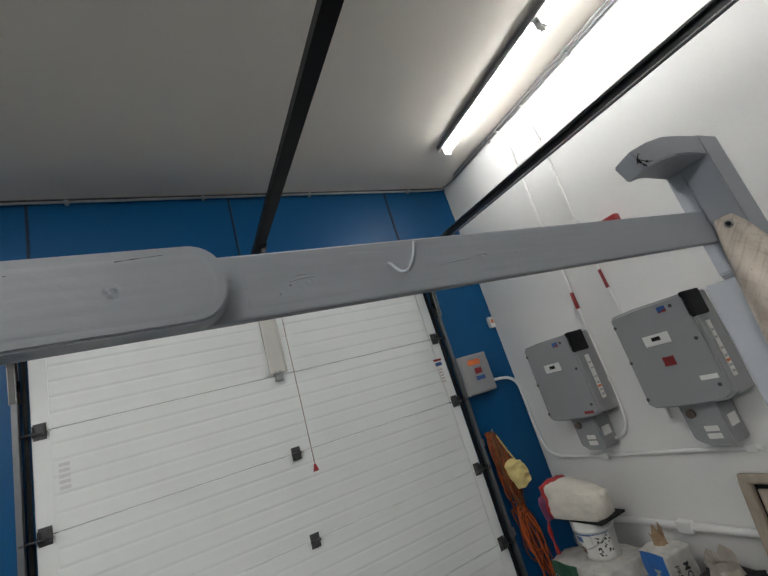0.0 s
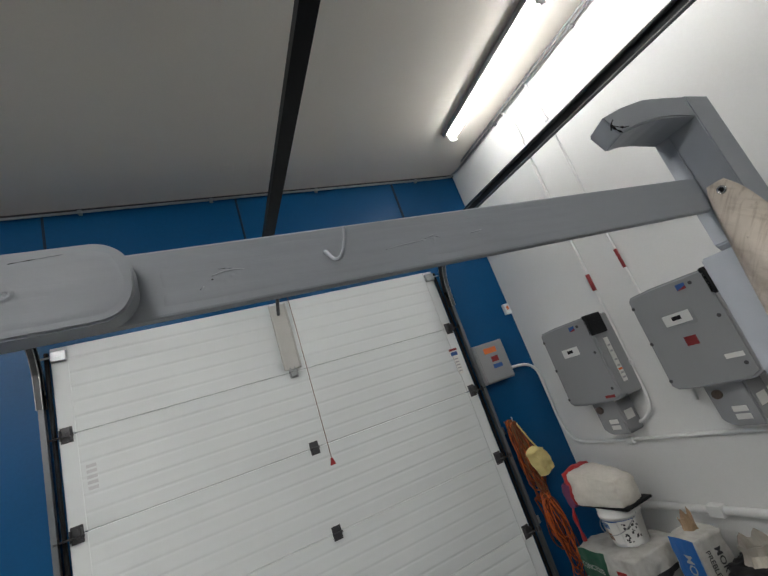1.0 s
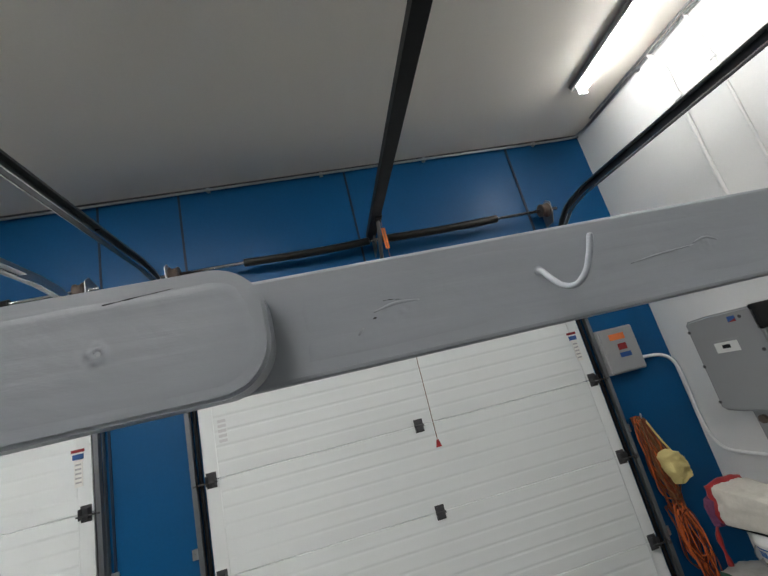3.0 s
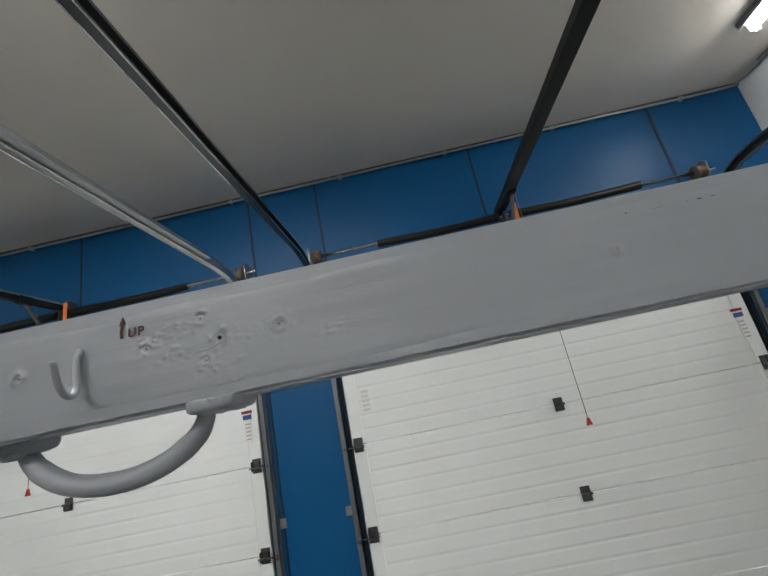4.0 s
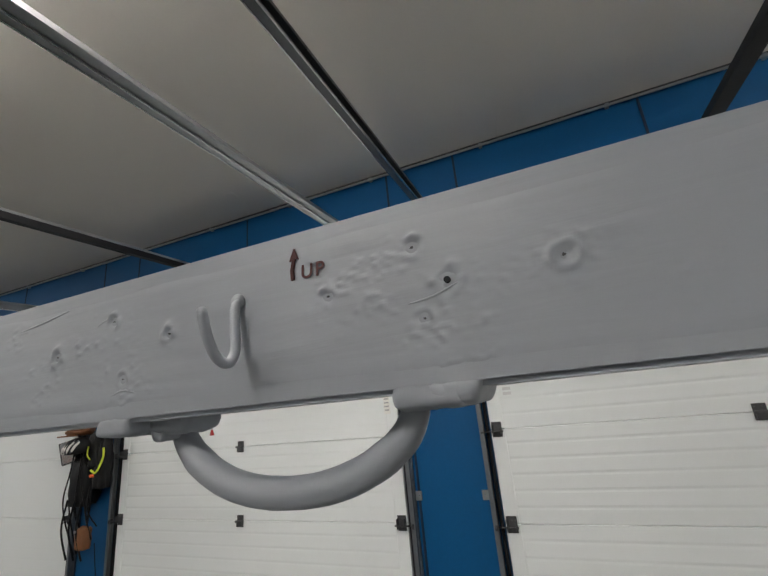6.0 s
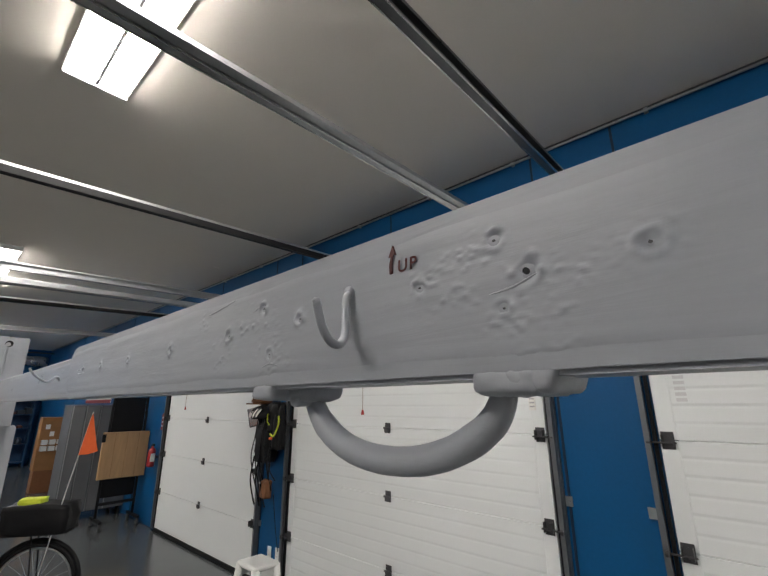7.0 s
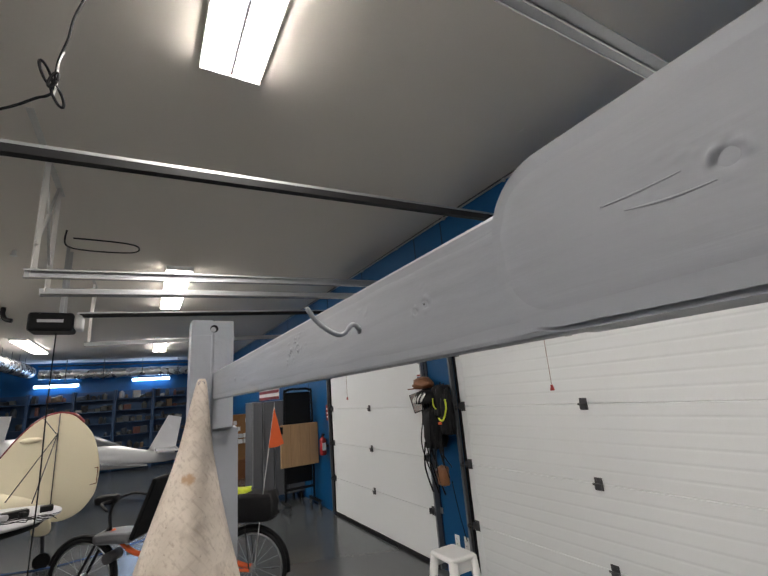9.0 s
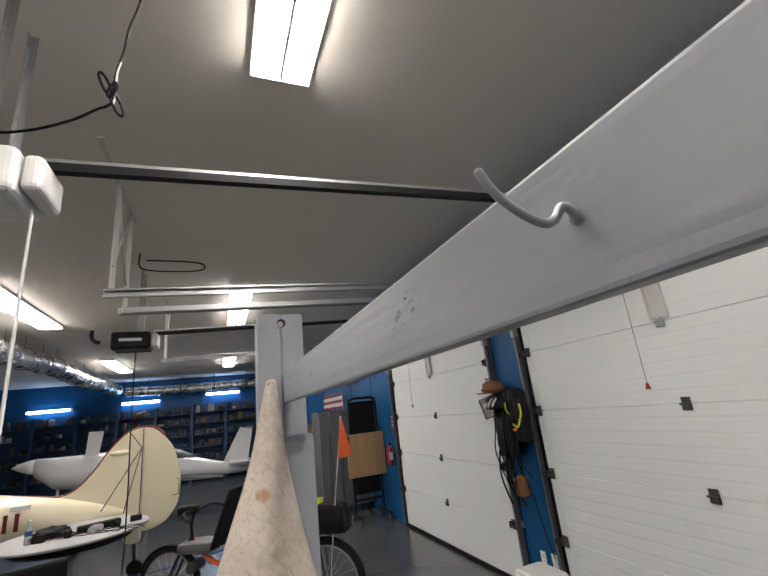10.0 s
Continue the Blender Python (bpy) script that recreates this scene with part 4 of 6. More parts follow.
def inverter(y0, name_label, red_label):
    """Wall-hung solar inverter with its connection box; y0 is the edge towards the room."""
    t = thing("solar_inverter", name_label, "inverter", (2.40, y0, 1.255), "solar inverters")
    o = [(0.0, 0.035), (0.05, 0.006), (0.16, 0.0), (0.33, 0.0), (0.43, 0.008), (0.46, 0.030), (0.46, 0.545), (0.44, 0.568), (0.30, 0.575), (0.03, 0.570), (0.0, 0.555)]
    bm = prism(B(), o, "x", 0.0, 0.06)
    bmesh.ops.bevel(bm, geom=[e for e in bm.edges if abs(e.verts[0].co.x) < 1e-6 and abs(e.verts[1].co.x) < 1e-6], offset=0.012, segments=3, affect="EDGES")
    part("front_cover", bm, INV_GREY, t)
    part("body", box(B(), 0.0605, 0.238, 0.012, 0.448, 0.012, 0.562, 0.012, 2), INV_GREY, t)
    part("vent_grille", box(B(), 0.0, 0.150, -0.004, 0.030, 0.435, 0.577, 0.008, 2), BLACK, t, "black ventilation grille")
    for k in range(6):
        part("grille_slat", box(B(), 0.012, 0.14, -0.007, -0.003, 0.448 + k * 0.02, 0.456 + k * 0.02), BLACK, t)
    d = part("display_panel", box(B(), -0.004, 0.001, 0.165, 0.315, 0.345, 0.405, 0.002), WHITE_PLASTIC, t, "light grey display panel")
    part("screen", box(B(), -0.007, -0.0035, 0.215, 0.265, 0.368, 0.390, 0.001), BLACK, d)
    part("display_recess", box(B(), -0.0018, 0.001, 0.150, 0.330, 0.330, 0.418, 0.001), INV_GREY, t)
    m = part("maker_mark", box(B(), -0.003, 0.001, 0.118, 0.165, 0.507, 0.540), NAVY, t, "dark badge with a red stroke")
    part("mark_stroke", prism(B(), [(0.118, 0.507), (0.165, 0.507), (0.118, 0.524)], "x", -0.0045, -0.0028), LABEL_RED, m)
    for y, z in ((0.090, 0.527), (0.045, 0.330), (0.045, 0.085), (0.445, 0.50), (0.445, 0.28), (0.445, 0.06)):
        part("cover_screw", tube(B(), [(-0.0028, y, z), (0.001, y, z)], 0.010, 10), DARK_STEEL, t)
    if red_label:
        part("red_sticker", box(B(), -0.003, 0.001, 0.195, 0.258, 0.222, 0.272), LABEL_RED, t)
        part("name_strip", box(B(), -0.003, 0.001, 0.032, 0.118, 0.118, 0.142), PAPER, t)
    else:
        part("red_sticker", box(B(), -0.003, 0.001, 0.050, 0.125, 0.028, 0.046), LABEL_RED, t)
    st = part("rating_sticker", box(B(), 0.085, 0.125, 0.008, 0.0125, 0.10, 0.40), PAPER, t)
    for z in (0.12, 0.15, 0.20, 0.24, 0.30, 0.34):
        part("printed_bar", box(B(), 0.092, 0.118, 0.0065, 0.0085, z, z + 0.012), GREYTEXT, st)
    part("hazard_bar", box(B(), 0.088, 0.122, 0.0065, 0.0085, 0.175, 0.188), LABEL_ORANGE, st)
    bm = prism(B(), [(0.15, -0.006), (0.36, -0.006), (0.35, -0.20), (0.30, -0.235), (0.15, -0.235)], "x", 0.09, 0.238)
    bmesh.ops.bevel(bm, geom=list(bm.edges), offset=0.008, segments=2, affect="EDGES")
    b = part("connection_box", bm, INV_GREY, t)
    for z in (-0.16, -0.20):
        part("warning_sticker", box(B(), 0.0865, 0.0905, 0.20, 0.27, z, z + 0.028), PAPER, b)
    part("switch_knob", tube(B(), [(0.07, 0.30, -0.06), (0.095, 0.30, -0.06)], 0.024, 12), DRUM, b)
    part("side_sticker", box(B(), 0.12, 0.20, 0.147, 0.1505, -0.15, -0.09), PAPER, b)
    return t


inverter(2.13, "grey wall-hung solar inverter with black corner grille", False)
inverter(1.335, "grey wall-hung solar inverter with red sticker and strip label", True)


def conduit(points, r, name_label, clips=()):
    t = thing("conduit", name_label, "conduit", (0, 0, 0), "white wall conduits")
    part("pipe", tube(B(), smooth_line(points, 7), r, 12), WHITE_WALL, t)
    for p, size in clips:
        part("coupling", box(B(), p[0] - size, p[0] + size * 0.6, p[1] - size * 1.3, p[1] + size * 1.3, p[2] - size, p[2] + size, 0.004), WHITE_WALL, t)
    return t


c1 = conduit([(2.625, 2.190, CEIL - 0.005), (2.625, 2.165, 3.56), (2.628, 2.130, 3.45), (2.628, 2.122, 3.33), (2.628, 2.131, 3.20), (2.628, 2.145, 2.70), (2.628, 2.143, 2.1), (2.628, 2.15, 1.5), (2.622, 2.15, 1.22), (2.62, 2.18, 1.12), (2.62, 2.26, 1.066), (2.60, 2.38, 1.058)], 0.0125, "white painted conduit dropping from the ceiling to an inverter", (((2.628, 2.131, 3.20), 0.018), ((2.628, 2.15, 1.45), 0.017)))
part("red_band", tube(B(), [(2.628, 2.1435, 2.10), (2.628, 2.144, 1.975)], 0.0140, 12), LABEL_RED, c1, "red warning band")
c2 = conduit([(2.622, 1.880, CEIL - 0.005), (2.627, 1.870, 3.52), (2.630, 1.860, 3.28), (2.630, 1.864, 2.9), (2.630, 1.872, 2.56), (2.630, 1.864, 2.1), (2.630, 1.856, 1.8), (2.630, 1.850, 1.15)], 0.0095, "white painted conduit dropping from the ceiling", (((2.630, 1.861, 3.24), 0.014), ((2.630, 1.872, 2.54), 0.015)))
part("red_band", tube(B(), [(2.630, 1.8655, 2.165), (2.630, 1.862, 2.03)], 0.0108, 12), LABEL_RED, c2, "red warning band")
conduit([(2.33, 3.035, 1.66), (2.42, 3.035, 1.665), (2.55, 3.035, 1.645), (2.61, 3.02, 1.58), (2.618, 3.01, 1.45), (2.618, 3.015, 1.2), (2.618, 2.99, 1.05), (2.62, 2.92, 0.965), (2.62, 2.75, 0.945), (2.62, 2.42, 0.945), (2.62, 2.0, 0.955), (2.62, 1.45, 0.965)], 0.0125, "white painted conduit bending out of the corner along the wall", (((2.62, 2.42, 0.945), 0.022), ((2.62, 1.50, 0.965), 0.020)))
conduit([(2.61, 2.80, 0.40), (2.61, 2.66, 0.478), (2.61, 2.45, 0.512), (2.61, 2.2, 0.515), (2.61, 1.9, 0.522), (2.61, 1.3, 0.528)], 0.024, "thick lumpy white painted pipe low on the wall", (((2.61, 2.05, 0.52), 0.034),))
t = thing("fire_alarm_strobe", "red fire alarm horn with a clear strobe on the wall", "fire alarm", (2.65, 1.64, 2.38))
part("housing", box(B(), -0.055, -0.001, -0.055, 0.055, -0.065, 0.065, 0.010, 2), RED, t)
part("strobe_lens", tube(B(), [(-0.078, 0.012, 0.0), (-0.052, 0.012, 0.0)], 0, 14, [0.020, 0.026]), GLASS, t, "clear strobe lens")
t = thing("wall_sensor", "small white wall sensor in the corner of the blue wall", "sensor", (2.60, 3.07, 2.16))
part("housing", box(B(), -0.03, 0.03, -0.04, -0.001, -0.05, 0.05, 0.008, 2), WHITE_PLASTIC, t)
part("sensor_window", box(B(), -0.012, 0.012, -0.043, -0.039, -0.01, 0.025, 0.002), LABEL_ORANGE, t)


def outlet(at, turn, name_label):
    t = thing("power_outlet", name_label, "outlet", at, "power outlets", turn=turn)
    part("cover", box(B(), -0.035, 0.035, -0.007, -0.0005, -0.058, 0.058, 0.003), WHITE_PLASTIC, t)
    for z in (-0.02, 0.02):
        part("socket", box(B(), -0.017, 0.017, -0.010, -0.0065, z - 0.013, z + 0.013, 0.003), WHITE_PLASTIC, t)
        for x in (-0.006, 0.006):
            part("slot", box(B(), x - 0.0012, x + 0.0012, -0.0105, -0.0098, z - 0.004, z + 0.005), BLACK, t)
    return t


outlet((2.65, 1.962, 1.158), 90, "white double power outlet on the white wall")
outlet((-4.405, 3.07, 0.32), 0, "white double power outlet on the blue wall")
outlet((-4.262, 3.07, 0.33), 0, "white double power outlet on the blue wall")
t = thing("disconnect_switch", "grey metal disconnect box with orange and blue labels", "switch box", (2.20, 3.07, 1.76))
bm = box(B(), -0.145, 0.145, -0.095, -0.001, -0.165, 0.16, 0.006, 2)
part("enclosure", bm, INV_GREY, t)
part("door", box(B(), -0.138, 0.138, -0.106, -0.0955, -0.155, 0.150, 0.004, 2), INV_GREY, t)
for x0, x1, z0, z1, mm in ((-0.07, 0.055, 0.070, 0.115, LABEL_ORANGE), (-0.025, 0.045, -0.005, 0.040, LABEL_RED), (-0.03, 0.06, -0.058, -0.025, NAVY)):
    part("label_plate", box(B(), x0, x1, -0.1075, -0.1055, z0, z1), mm, t)
part("lever", box(B(), 0.146, 0.165, -0.07, -0.04, -0.02, 0.10, 0.004), DARK_STEEL, t)

# orange extension cord on a wall hook
t = thing("extension_cord", "coiled orange extension cord hanging on the blue wall", "cord", (2.15, 3.04, 1.28))
rng = random.Random(4)
# darker copy of the cord's orange; with brown it paints shadows among the coils
SHADED_CORD = surface("shaded_orange_cord", (0.20, 0.045, 0.018), 0.6, grain=90, coarse=8, stain=0.3)
for k in range(44):
    w, h = 0.022 + rng.random() * 0.045, 0.30 + rng.random() * 0.36
    ox, oy = rng.uniform(-0.035, 0.02), -0.006 - rng.random() * 0.06
    ph, wig = rng.uniform(0, 6.28), rng.uniform(0.003, 0.012)
    pts = []
    for j in range(33):
        a = 2 * math.pi * j / 32
        pts.append((ox + 0.055 * (1 - math.cos(a)) * 0.5 + w * math.sin(a) * (0.35 + 0.65 * (1 - math.cos(a)) / 2) + wig * math.sin(5 * a + ph), oy + 0.010 * math.sin(3 * a + k), -h * (1 - math.cos(a)) / 2 + 0.012 * math.sin(2 * a + k)))
    part("loop", tube(B(), pts, 0.0042, 5, caps=False), (ORANGE_CORD, SHADED_CORD, BROWN, SHADED_CORD)[k % 4], t)
for k in range(16):
    w, h = 0.030 + rng.random() * 0.04, 0.28 + rng.random() * 0.34
    ox, oy = rng.uniform(-0.01, 0.05), -0.01 - rng.random() * 0.06
    ph, wig = rng.uniform(0, 6.28), rng.uniform(0.006, 0.016)
    pts = [(ox + 0.04 * (1 - math.cos(a)) * 0.5 + w * math.sin(a) + wig * math.sin(4 * a + ph), oy + 0.012 * math.sin(3 * a + k), -0.58 - h * (1 - math.cos(a)) / 2 + 0.02 * math.sin(2 * a + k)) for a in [2 * math.pi * j / 32 for j in range(33)]]
    part("loop", tube(B(), pts, 0.0042, 5, caps=False), (ORANGE_CORD, SHADED_CORD)[k % 2], t)
for k in range(4):
    pts = smooth_line([(0.02 + k * 0.015, -0.02 - k * 0.008, -0.55), (-0.02 + k * 0.03, -0.03, -0.75), (0.05 + 0.012 * k, -0.04, -0.95), (0.0 + 0.05 * k, -0.05 - 0.03 * k, -1.15), (0.05 + k * 0.06, -0.10, -1.272)], 6)
    part("tail", tube(B(), pts, 0.0042, 6), (ORANGE_CORD, SHADED_CORD)[k % 2], t)
part("yellow_end", tube(B(), smooth_line([(0.02, -0.06, -0.02), (0.07, -0.07, -0.16), (0.12, -0.07, -0.26)], 5), 0.007, 7), YELLOW, t)
part("wall_hook", tube(B(), [(0.0, 0.028, 0.0), (0.0, -0.06, 0.0), (0.0, -0.065, 0.03)], 0.006, 6), STEEL, t)


def lump(size, seed, rough=0.15, cuts=4, box_like=0.5):
    """A soft bag-like body: a rounded box pushed about by noise, with its underside flat."""
    bm = B()
    bmesh.ops.create_cube(bm, size=1)
    bmesh.ops.subdivide_edges(bm, edges=list(bm.edges), cuts=cuts, use_grid_fill=True)
    off = Vector((seed * 7.3, seed * 3.1, seed))
    for v in bm.verts:
        p = v.co.copy()
        q = p.normalized() * 0.5
        p = p.lerp(q, 1 - box_like)
        n = noise.noise(p * 3 + off) * rough + noise.noise(p * 8 + off) * rough * 0.5
        p = p * (1 + n)
        p.z = max(p.z, -0.42)
        v.co = Vector((p.x * size[0], p.y * size[1], (p.z + 0.42) * size[2]))
    for f in bm.faces:
        f.smooth = True
    return bm


def crumpled(size, seed, fold=0.02, cuts=21, box_like=0.84, pinch=0.0):
    """A filled paper bag: a rounded block with sharp folds; gives the mesh and each vertex's place on the plain block."""
    bm = B()
    bmesh.ops.create_cube(bm, size=1)
    bmesh.ops.subdivide_edges(bm, edges=list(bm.edges), cuts=cuts, use_grid_fill=True)
    off = Vector((seed * 5.7, seed * 2.3, seed * 1.1))
    plain = []
    for v in bm.verts:
        p = v.co.copy()
        plain.append(p.copy())
        p = p.lerp(p.normalized() * 0.55, 1 - box_like)
        q = Vector((p.x * size[0], p.y * size[1], p.z * size[2]))
        crease = sum(a * (1 - 2 * abs(noise.noise(q * f + off))) for f, a in ((7, 1.0), (15, 0.6), (34, 0.35)))
        way = Vector((p.x / size[0], p.y / size[1], p.z / size[2])).normalized()
        q += way * fold * crease * 0.6
        q.x *= 1 - pinch * max(0.0, p.z + 0.1)
        q.z = max(q.z, -0.46 * size[2]) + 0.46 * size[2]
        v.co = q
    bm.normal_update()
    return bm, plain


def print_on(bm, plain, lift, axis, side, u0, u1, v0, v1):
    """The faces of a bag inside a window of one side, lifted off by the thickness of the ink."""
    out, seen = B(), {}
    other = 1 - axis
    bm.verts.index_update()
    for f in bm.faces:
        c = sum((plain[v.index] for v in f.verts), Vector()) / len(f.verts)
        if c[axis] * side > 0.499 and u0 < c[other] < u1 and v0 < c.z < v1:
            for v in f.verts:
                if v.index not in seen:
                    seen[v.index] = out.verts.new(v.co + v.normal * lift)
            out.faces.new([seen[v.index] for v in f.verts]).smooth = True
    return out


from mathutils.bvhtree import BVHTree


def wrapped_word(tree, body, size, origin, across, up, normal):
    """A printed word laid onto the folds of a bag: each corner of the letters is dropped onto its skin."""
    curve = bpy.data.curves.new("word", "FONT")
    curve.body, curve.size, curve.offset, curve.resolution_u = body, size, size * 0.012, 3
    tmp = new("word", curve)
    bpy.context.view_layer.update()
    me = bpy.data.meshes.new_from_object(tmp)
    bpy.data.objects.remove(tmp)
    out = B()
    out.from_mesh(me)
    bpy.data.meshes.remove(me)
    bmesh.ops.subdivide_edges(out, edges=[e for e in out.edges if e.calc_length() > size * 0.3], cuts=2)
    bmesh.ops.triangulate(out, faces=out.faces)
    for v in out.verts:
        p = origin + across * v.co.x + up * v.co.y
        hit = tree.ray_cast(p + normal * 0.4, -normal)[0]
        v.co = (hit or p) + normal * 0.009
    return out


def sack(at, size, seed, mat, label, prints=(), turn=0, pinch=0.0, fold=0.02, words=()):
    """prints: (material, axis, side, u0, u1, v0, v1) windows of ink on the bag's sides."""
    t = thing("sack", label, "sack", at, "stacked sacks", turn=turn)
    bm, plain = crumpled(size, seed, fold, pinch=pinch)
    inks = [(m, print_on(bm, plain, 0.0025 + 0.0018 * k, *w)) for k, (m, *w) in enumerate(prints)]
    for f in bm.faces:
        f.smooth = True
    tree = BVHTree.FromBMesh(bm)
    part("bag", bm, mat, t)
    for mat_, body, size_, origin, across, up_, n_ in words:
        part("lettering", wrapped_word(tree, body, size_, Vector(origin), Vector(across), Vector(up_), Vector(n_)), mat_, t)
    for m, ink in inks:
        if ink.faces:
            part("printed_panel", ink, m, t)
    return t


def torn_top(t, size, z, mat):
    """The ragged open mouth of a paper bag."""
    bm, rows = B(), []
    for k, (h, q) in enumerate(((0.0, 0.86), (0.04, 0.72), (0.085, 0.60), (0.13, 0.66))):
        row = []
        for j in range(28):
            a = 2 * math.pi * j / 28
            n = 1 + 0.26 * noise.noise(Vector((math.cos(a) * 1.8, math.sin(a) * 1.8, k * 0.5 + size[0])))
            row.append(bm.verts.new((size[0] * 0.5 * q * n * math.cos(a), size[1] * 0.5 * q * n * math.sin(a), z + h * (1 + (0.45 * noise.noise(Vector((math.cos(a) * 1.4, math.sin(a) * 1.4, 4))) if k == 3 else 0)))))
        rows.append(row)
    for a, b in zip(rows, rows[1:]):
        for j in range(28):
            bm.faces.new((a[j], a[(j + 1) % 28], b[(j + 1) % 28], b[j]))
    mouth = part("torn_mouth", bm, mat, t, "torn paper mouth")
    mod = mouth.modifiers.new("thick", "SOLIDIFY")
    mod.thickness = 0.003


PURPLE = surface("dull_purple_cloth", (0.16, 0.045, 0.11), 0.8, grain=60, coarse=10, stain=0.3)
KRAFT = surface("kraft_paper", (0.36, 0.25, 0.15), 0.8, grain=50, coarse=14, stain=0.4, bump=0.4, dist=0.003)
BAG_WHITE = surface("white_paper_bag", (0.50, 0.49, 0.46), 0.6, grain=40, coarse=10, stain=0.45, vary=0.1, bump=0.3, dist=0.003, dark=(0.22, 0.19, 0.16))
INK_DARK = surface("dark_ink", (0.03, 0.03, 0.035), 0.6, grain=60, coarse=12, stain=0.2)
INK_BLUE = surface("blue_ink", (0.02, 0.13, 0.42), 0.5, grain=60, coarse=12, stain=0.3)
INK_GREEN = surface("green_ink", (0.012, 0.085, 0.045), 0.5, grain=60, coarse=12, stain=0.3)
sack((2.30, 2.53, 0.0), (0.44, 0.56, 0.22), 1, BAG_WHITE, "crumpled white and green paper sack lying on the floor", [(INK_GREEN, 0, -1, -0.30, 0.45, -0.35, 0.32)])
sack((2.28, 2.52, 0.205), (0.40, 0.50, 0.21), 3, BAG_WHITE, "white and green printed paper sack on top of another sack", [(INK_GREEN, 0, -1, -0.04, 0.49, -0.30, 0.49), (INK_DARK, 0, -1, -0.38, -0.06, -0.18, -0.02), (RED, 0, -1, -0.32, -0.16, 0.10, 0.20), (INK_DARK, 1, -1, -0.3, 0.3, -0.1, 0.05)], turn=-4, words=[(BAG_WHITE, "CONCRETE", 0.042, (-0.25, 0.222, 0.100), (0, -1, 0), (0, 0, 1), (-1, 0, 0))])
t = sack((2.36, 2.07, 0.0), (0.21, 0.17, 0.53), 5, BAG_WHITE, "standing white paper sack with a blue printed panel and torn top", [(INK_BLUE, 0, -1, -0.44, 0.47, -0.40, 0.49), (INK_BLUE, 1, -1, 0.36, 0.46, -0.30, 0.2)], turn=-8, fold=0.014, pinch=0.12, words=[(BAG_WHITE, "MORTAR", 0.066, (-0.15, 0.0, 0.43), (0, 0, -1), (0, -1, 0), (-1, 0, 0)), (INK_DARK, "PREBLENDED", 0.040, (-0.065, -0.105, 0.44), (0, 0, -1), (1, 0, 0), (0, -1, 0)), (INK_DARK, "MORTAR", 0.056, (-0.005, -0.105, 0.44), (0, 0, -1), (1, 0, 0), (0, -1, 0))])
torn_top(t, (0.12, 0.10), 0.455, KRAFT)
t = sack((2.42, 1.80, 0.0), (0.26, 0.26, 0.38), 8, BLACK, "half-empty torn dark sack standing against the wall", [(BAG_WHITE, 0, -1, -0.4, 0.4, 0.20, 0.45), (YELLOW, 1, -1, -0.3, 0.1, 0.0, 0.10)], turn=12, fold=0.03)
torn_top(t, (0.22, 0.22), 0.335, SACK)
sack((2.06, 2.22, 0.0), (0.26, 0.34, 0.17), 9, BLACK, "dark crumpled plastic bag on the floor", fold=0.03)
t = thing("bucket", "white plastic bucket with printed labels on a stack of sacks", "bucket", (2.30, 2.47, 0.408))
t.matrix_basis = pose(2.30, 2.47, 0.408) @ Matrix.Scale(0.85, 4)
prof = [(0.0, 0.118), (0.005, 0.123), (0.21, 0.146), (0.214, 0.156), (0.235, 0.157), (0.237, 0.150), (0.282, 0.152), (0.284, 0.146), (0.26, 0.140)]
part("tub", tube(B(), [(0, 0, z) for z, r in prof], 0, 28, [r for z, r in prof]), WHITE_PLASTIC, t)


def bucket_label(a0, a1, z0, z1, mat, name="label"):
    bm, rows = B(), []
    for z in (z0, z1):
        r = 0.1245 + 0.023 * z / 0.21
        rows.append([bm.verts.new((r * math.cos(radians(a0 + (a1 - a0) * k / 10)), r * math.sin(radians(a0 + (a1 - a0) * k / 10)), z)) for k in range(11)])
    for k in range(10):
        bm.faces.new((rows[0][k], rows[0][k + 1], rows[1][k + 1], rows[1][k]))
    lab = part(name, bm, mat, t)
    mod = lab.modifiers.new("thick", "SOLIDIFY")
    mod.thickness, mod.offset = 0.002, 1


bucket_label(150, 205, 0.04, 0.19, PAPER)
bucket_label(150, 176, 0.145, 0.185, INK_BLUE, "printed_bar")
bucket_label(150, 172, 0.06, 0.11, BROWN, "printed_bar")
bucket_label(208, 262, 0.03, 0.20, PAPER)
rng = random.Random(31)
for k in range(26):
    a, z = 212 + 46 * rng.random(), 0.045 + 0.13 * rng.random()
    bucket_label(a, a + 3 + 5 * rng.random(), z, z + 0.006 + 0.010 * rng.random(), INK_DARK, "printed_bar")
bucket_label(150, 262, 0.196, 0.203, INK_BLUE, "blue_band")
part("bail", tube(B(), smooth_line([(0.0, 0.155, 0.23), (-0.12, 0.12, 0.15), (-0.165, 0.0, 0.11), (-0.12, -0.12, 0.15), (0, -0.155, 0.23)], 5), 0.003, 6), STEEL, t)
simple("tray", "black plastic tray resting on the bucket", "tray", box(B(), 2.18, 2.42, 2.275, 2.70, 0.651, 0.668, 0.006, 2), BLACK)
t = thing("cloth_bundle", "rolled cream cloth bag with red lining on a black tray", "cloth bag", (2.28, 2.48, 0.669))
bm, plain = crumpled((0.24, 0.37, 0.21), 12, 0.020, 21, 0.66)
for v in bm.verts:
    k = (v.co.y + 0.20) / 0.4
    v.co.x *= 0.72 + 0.34 * k
    v.co.z *= 0.74 + 0.30 * k
for f in bm.faces:
    f.smooth = True
part("roll", bm, OFF_WHITE, t)
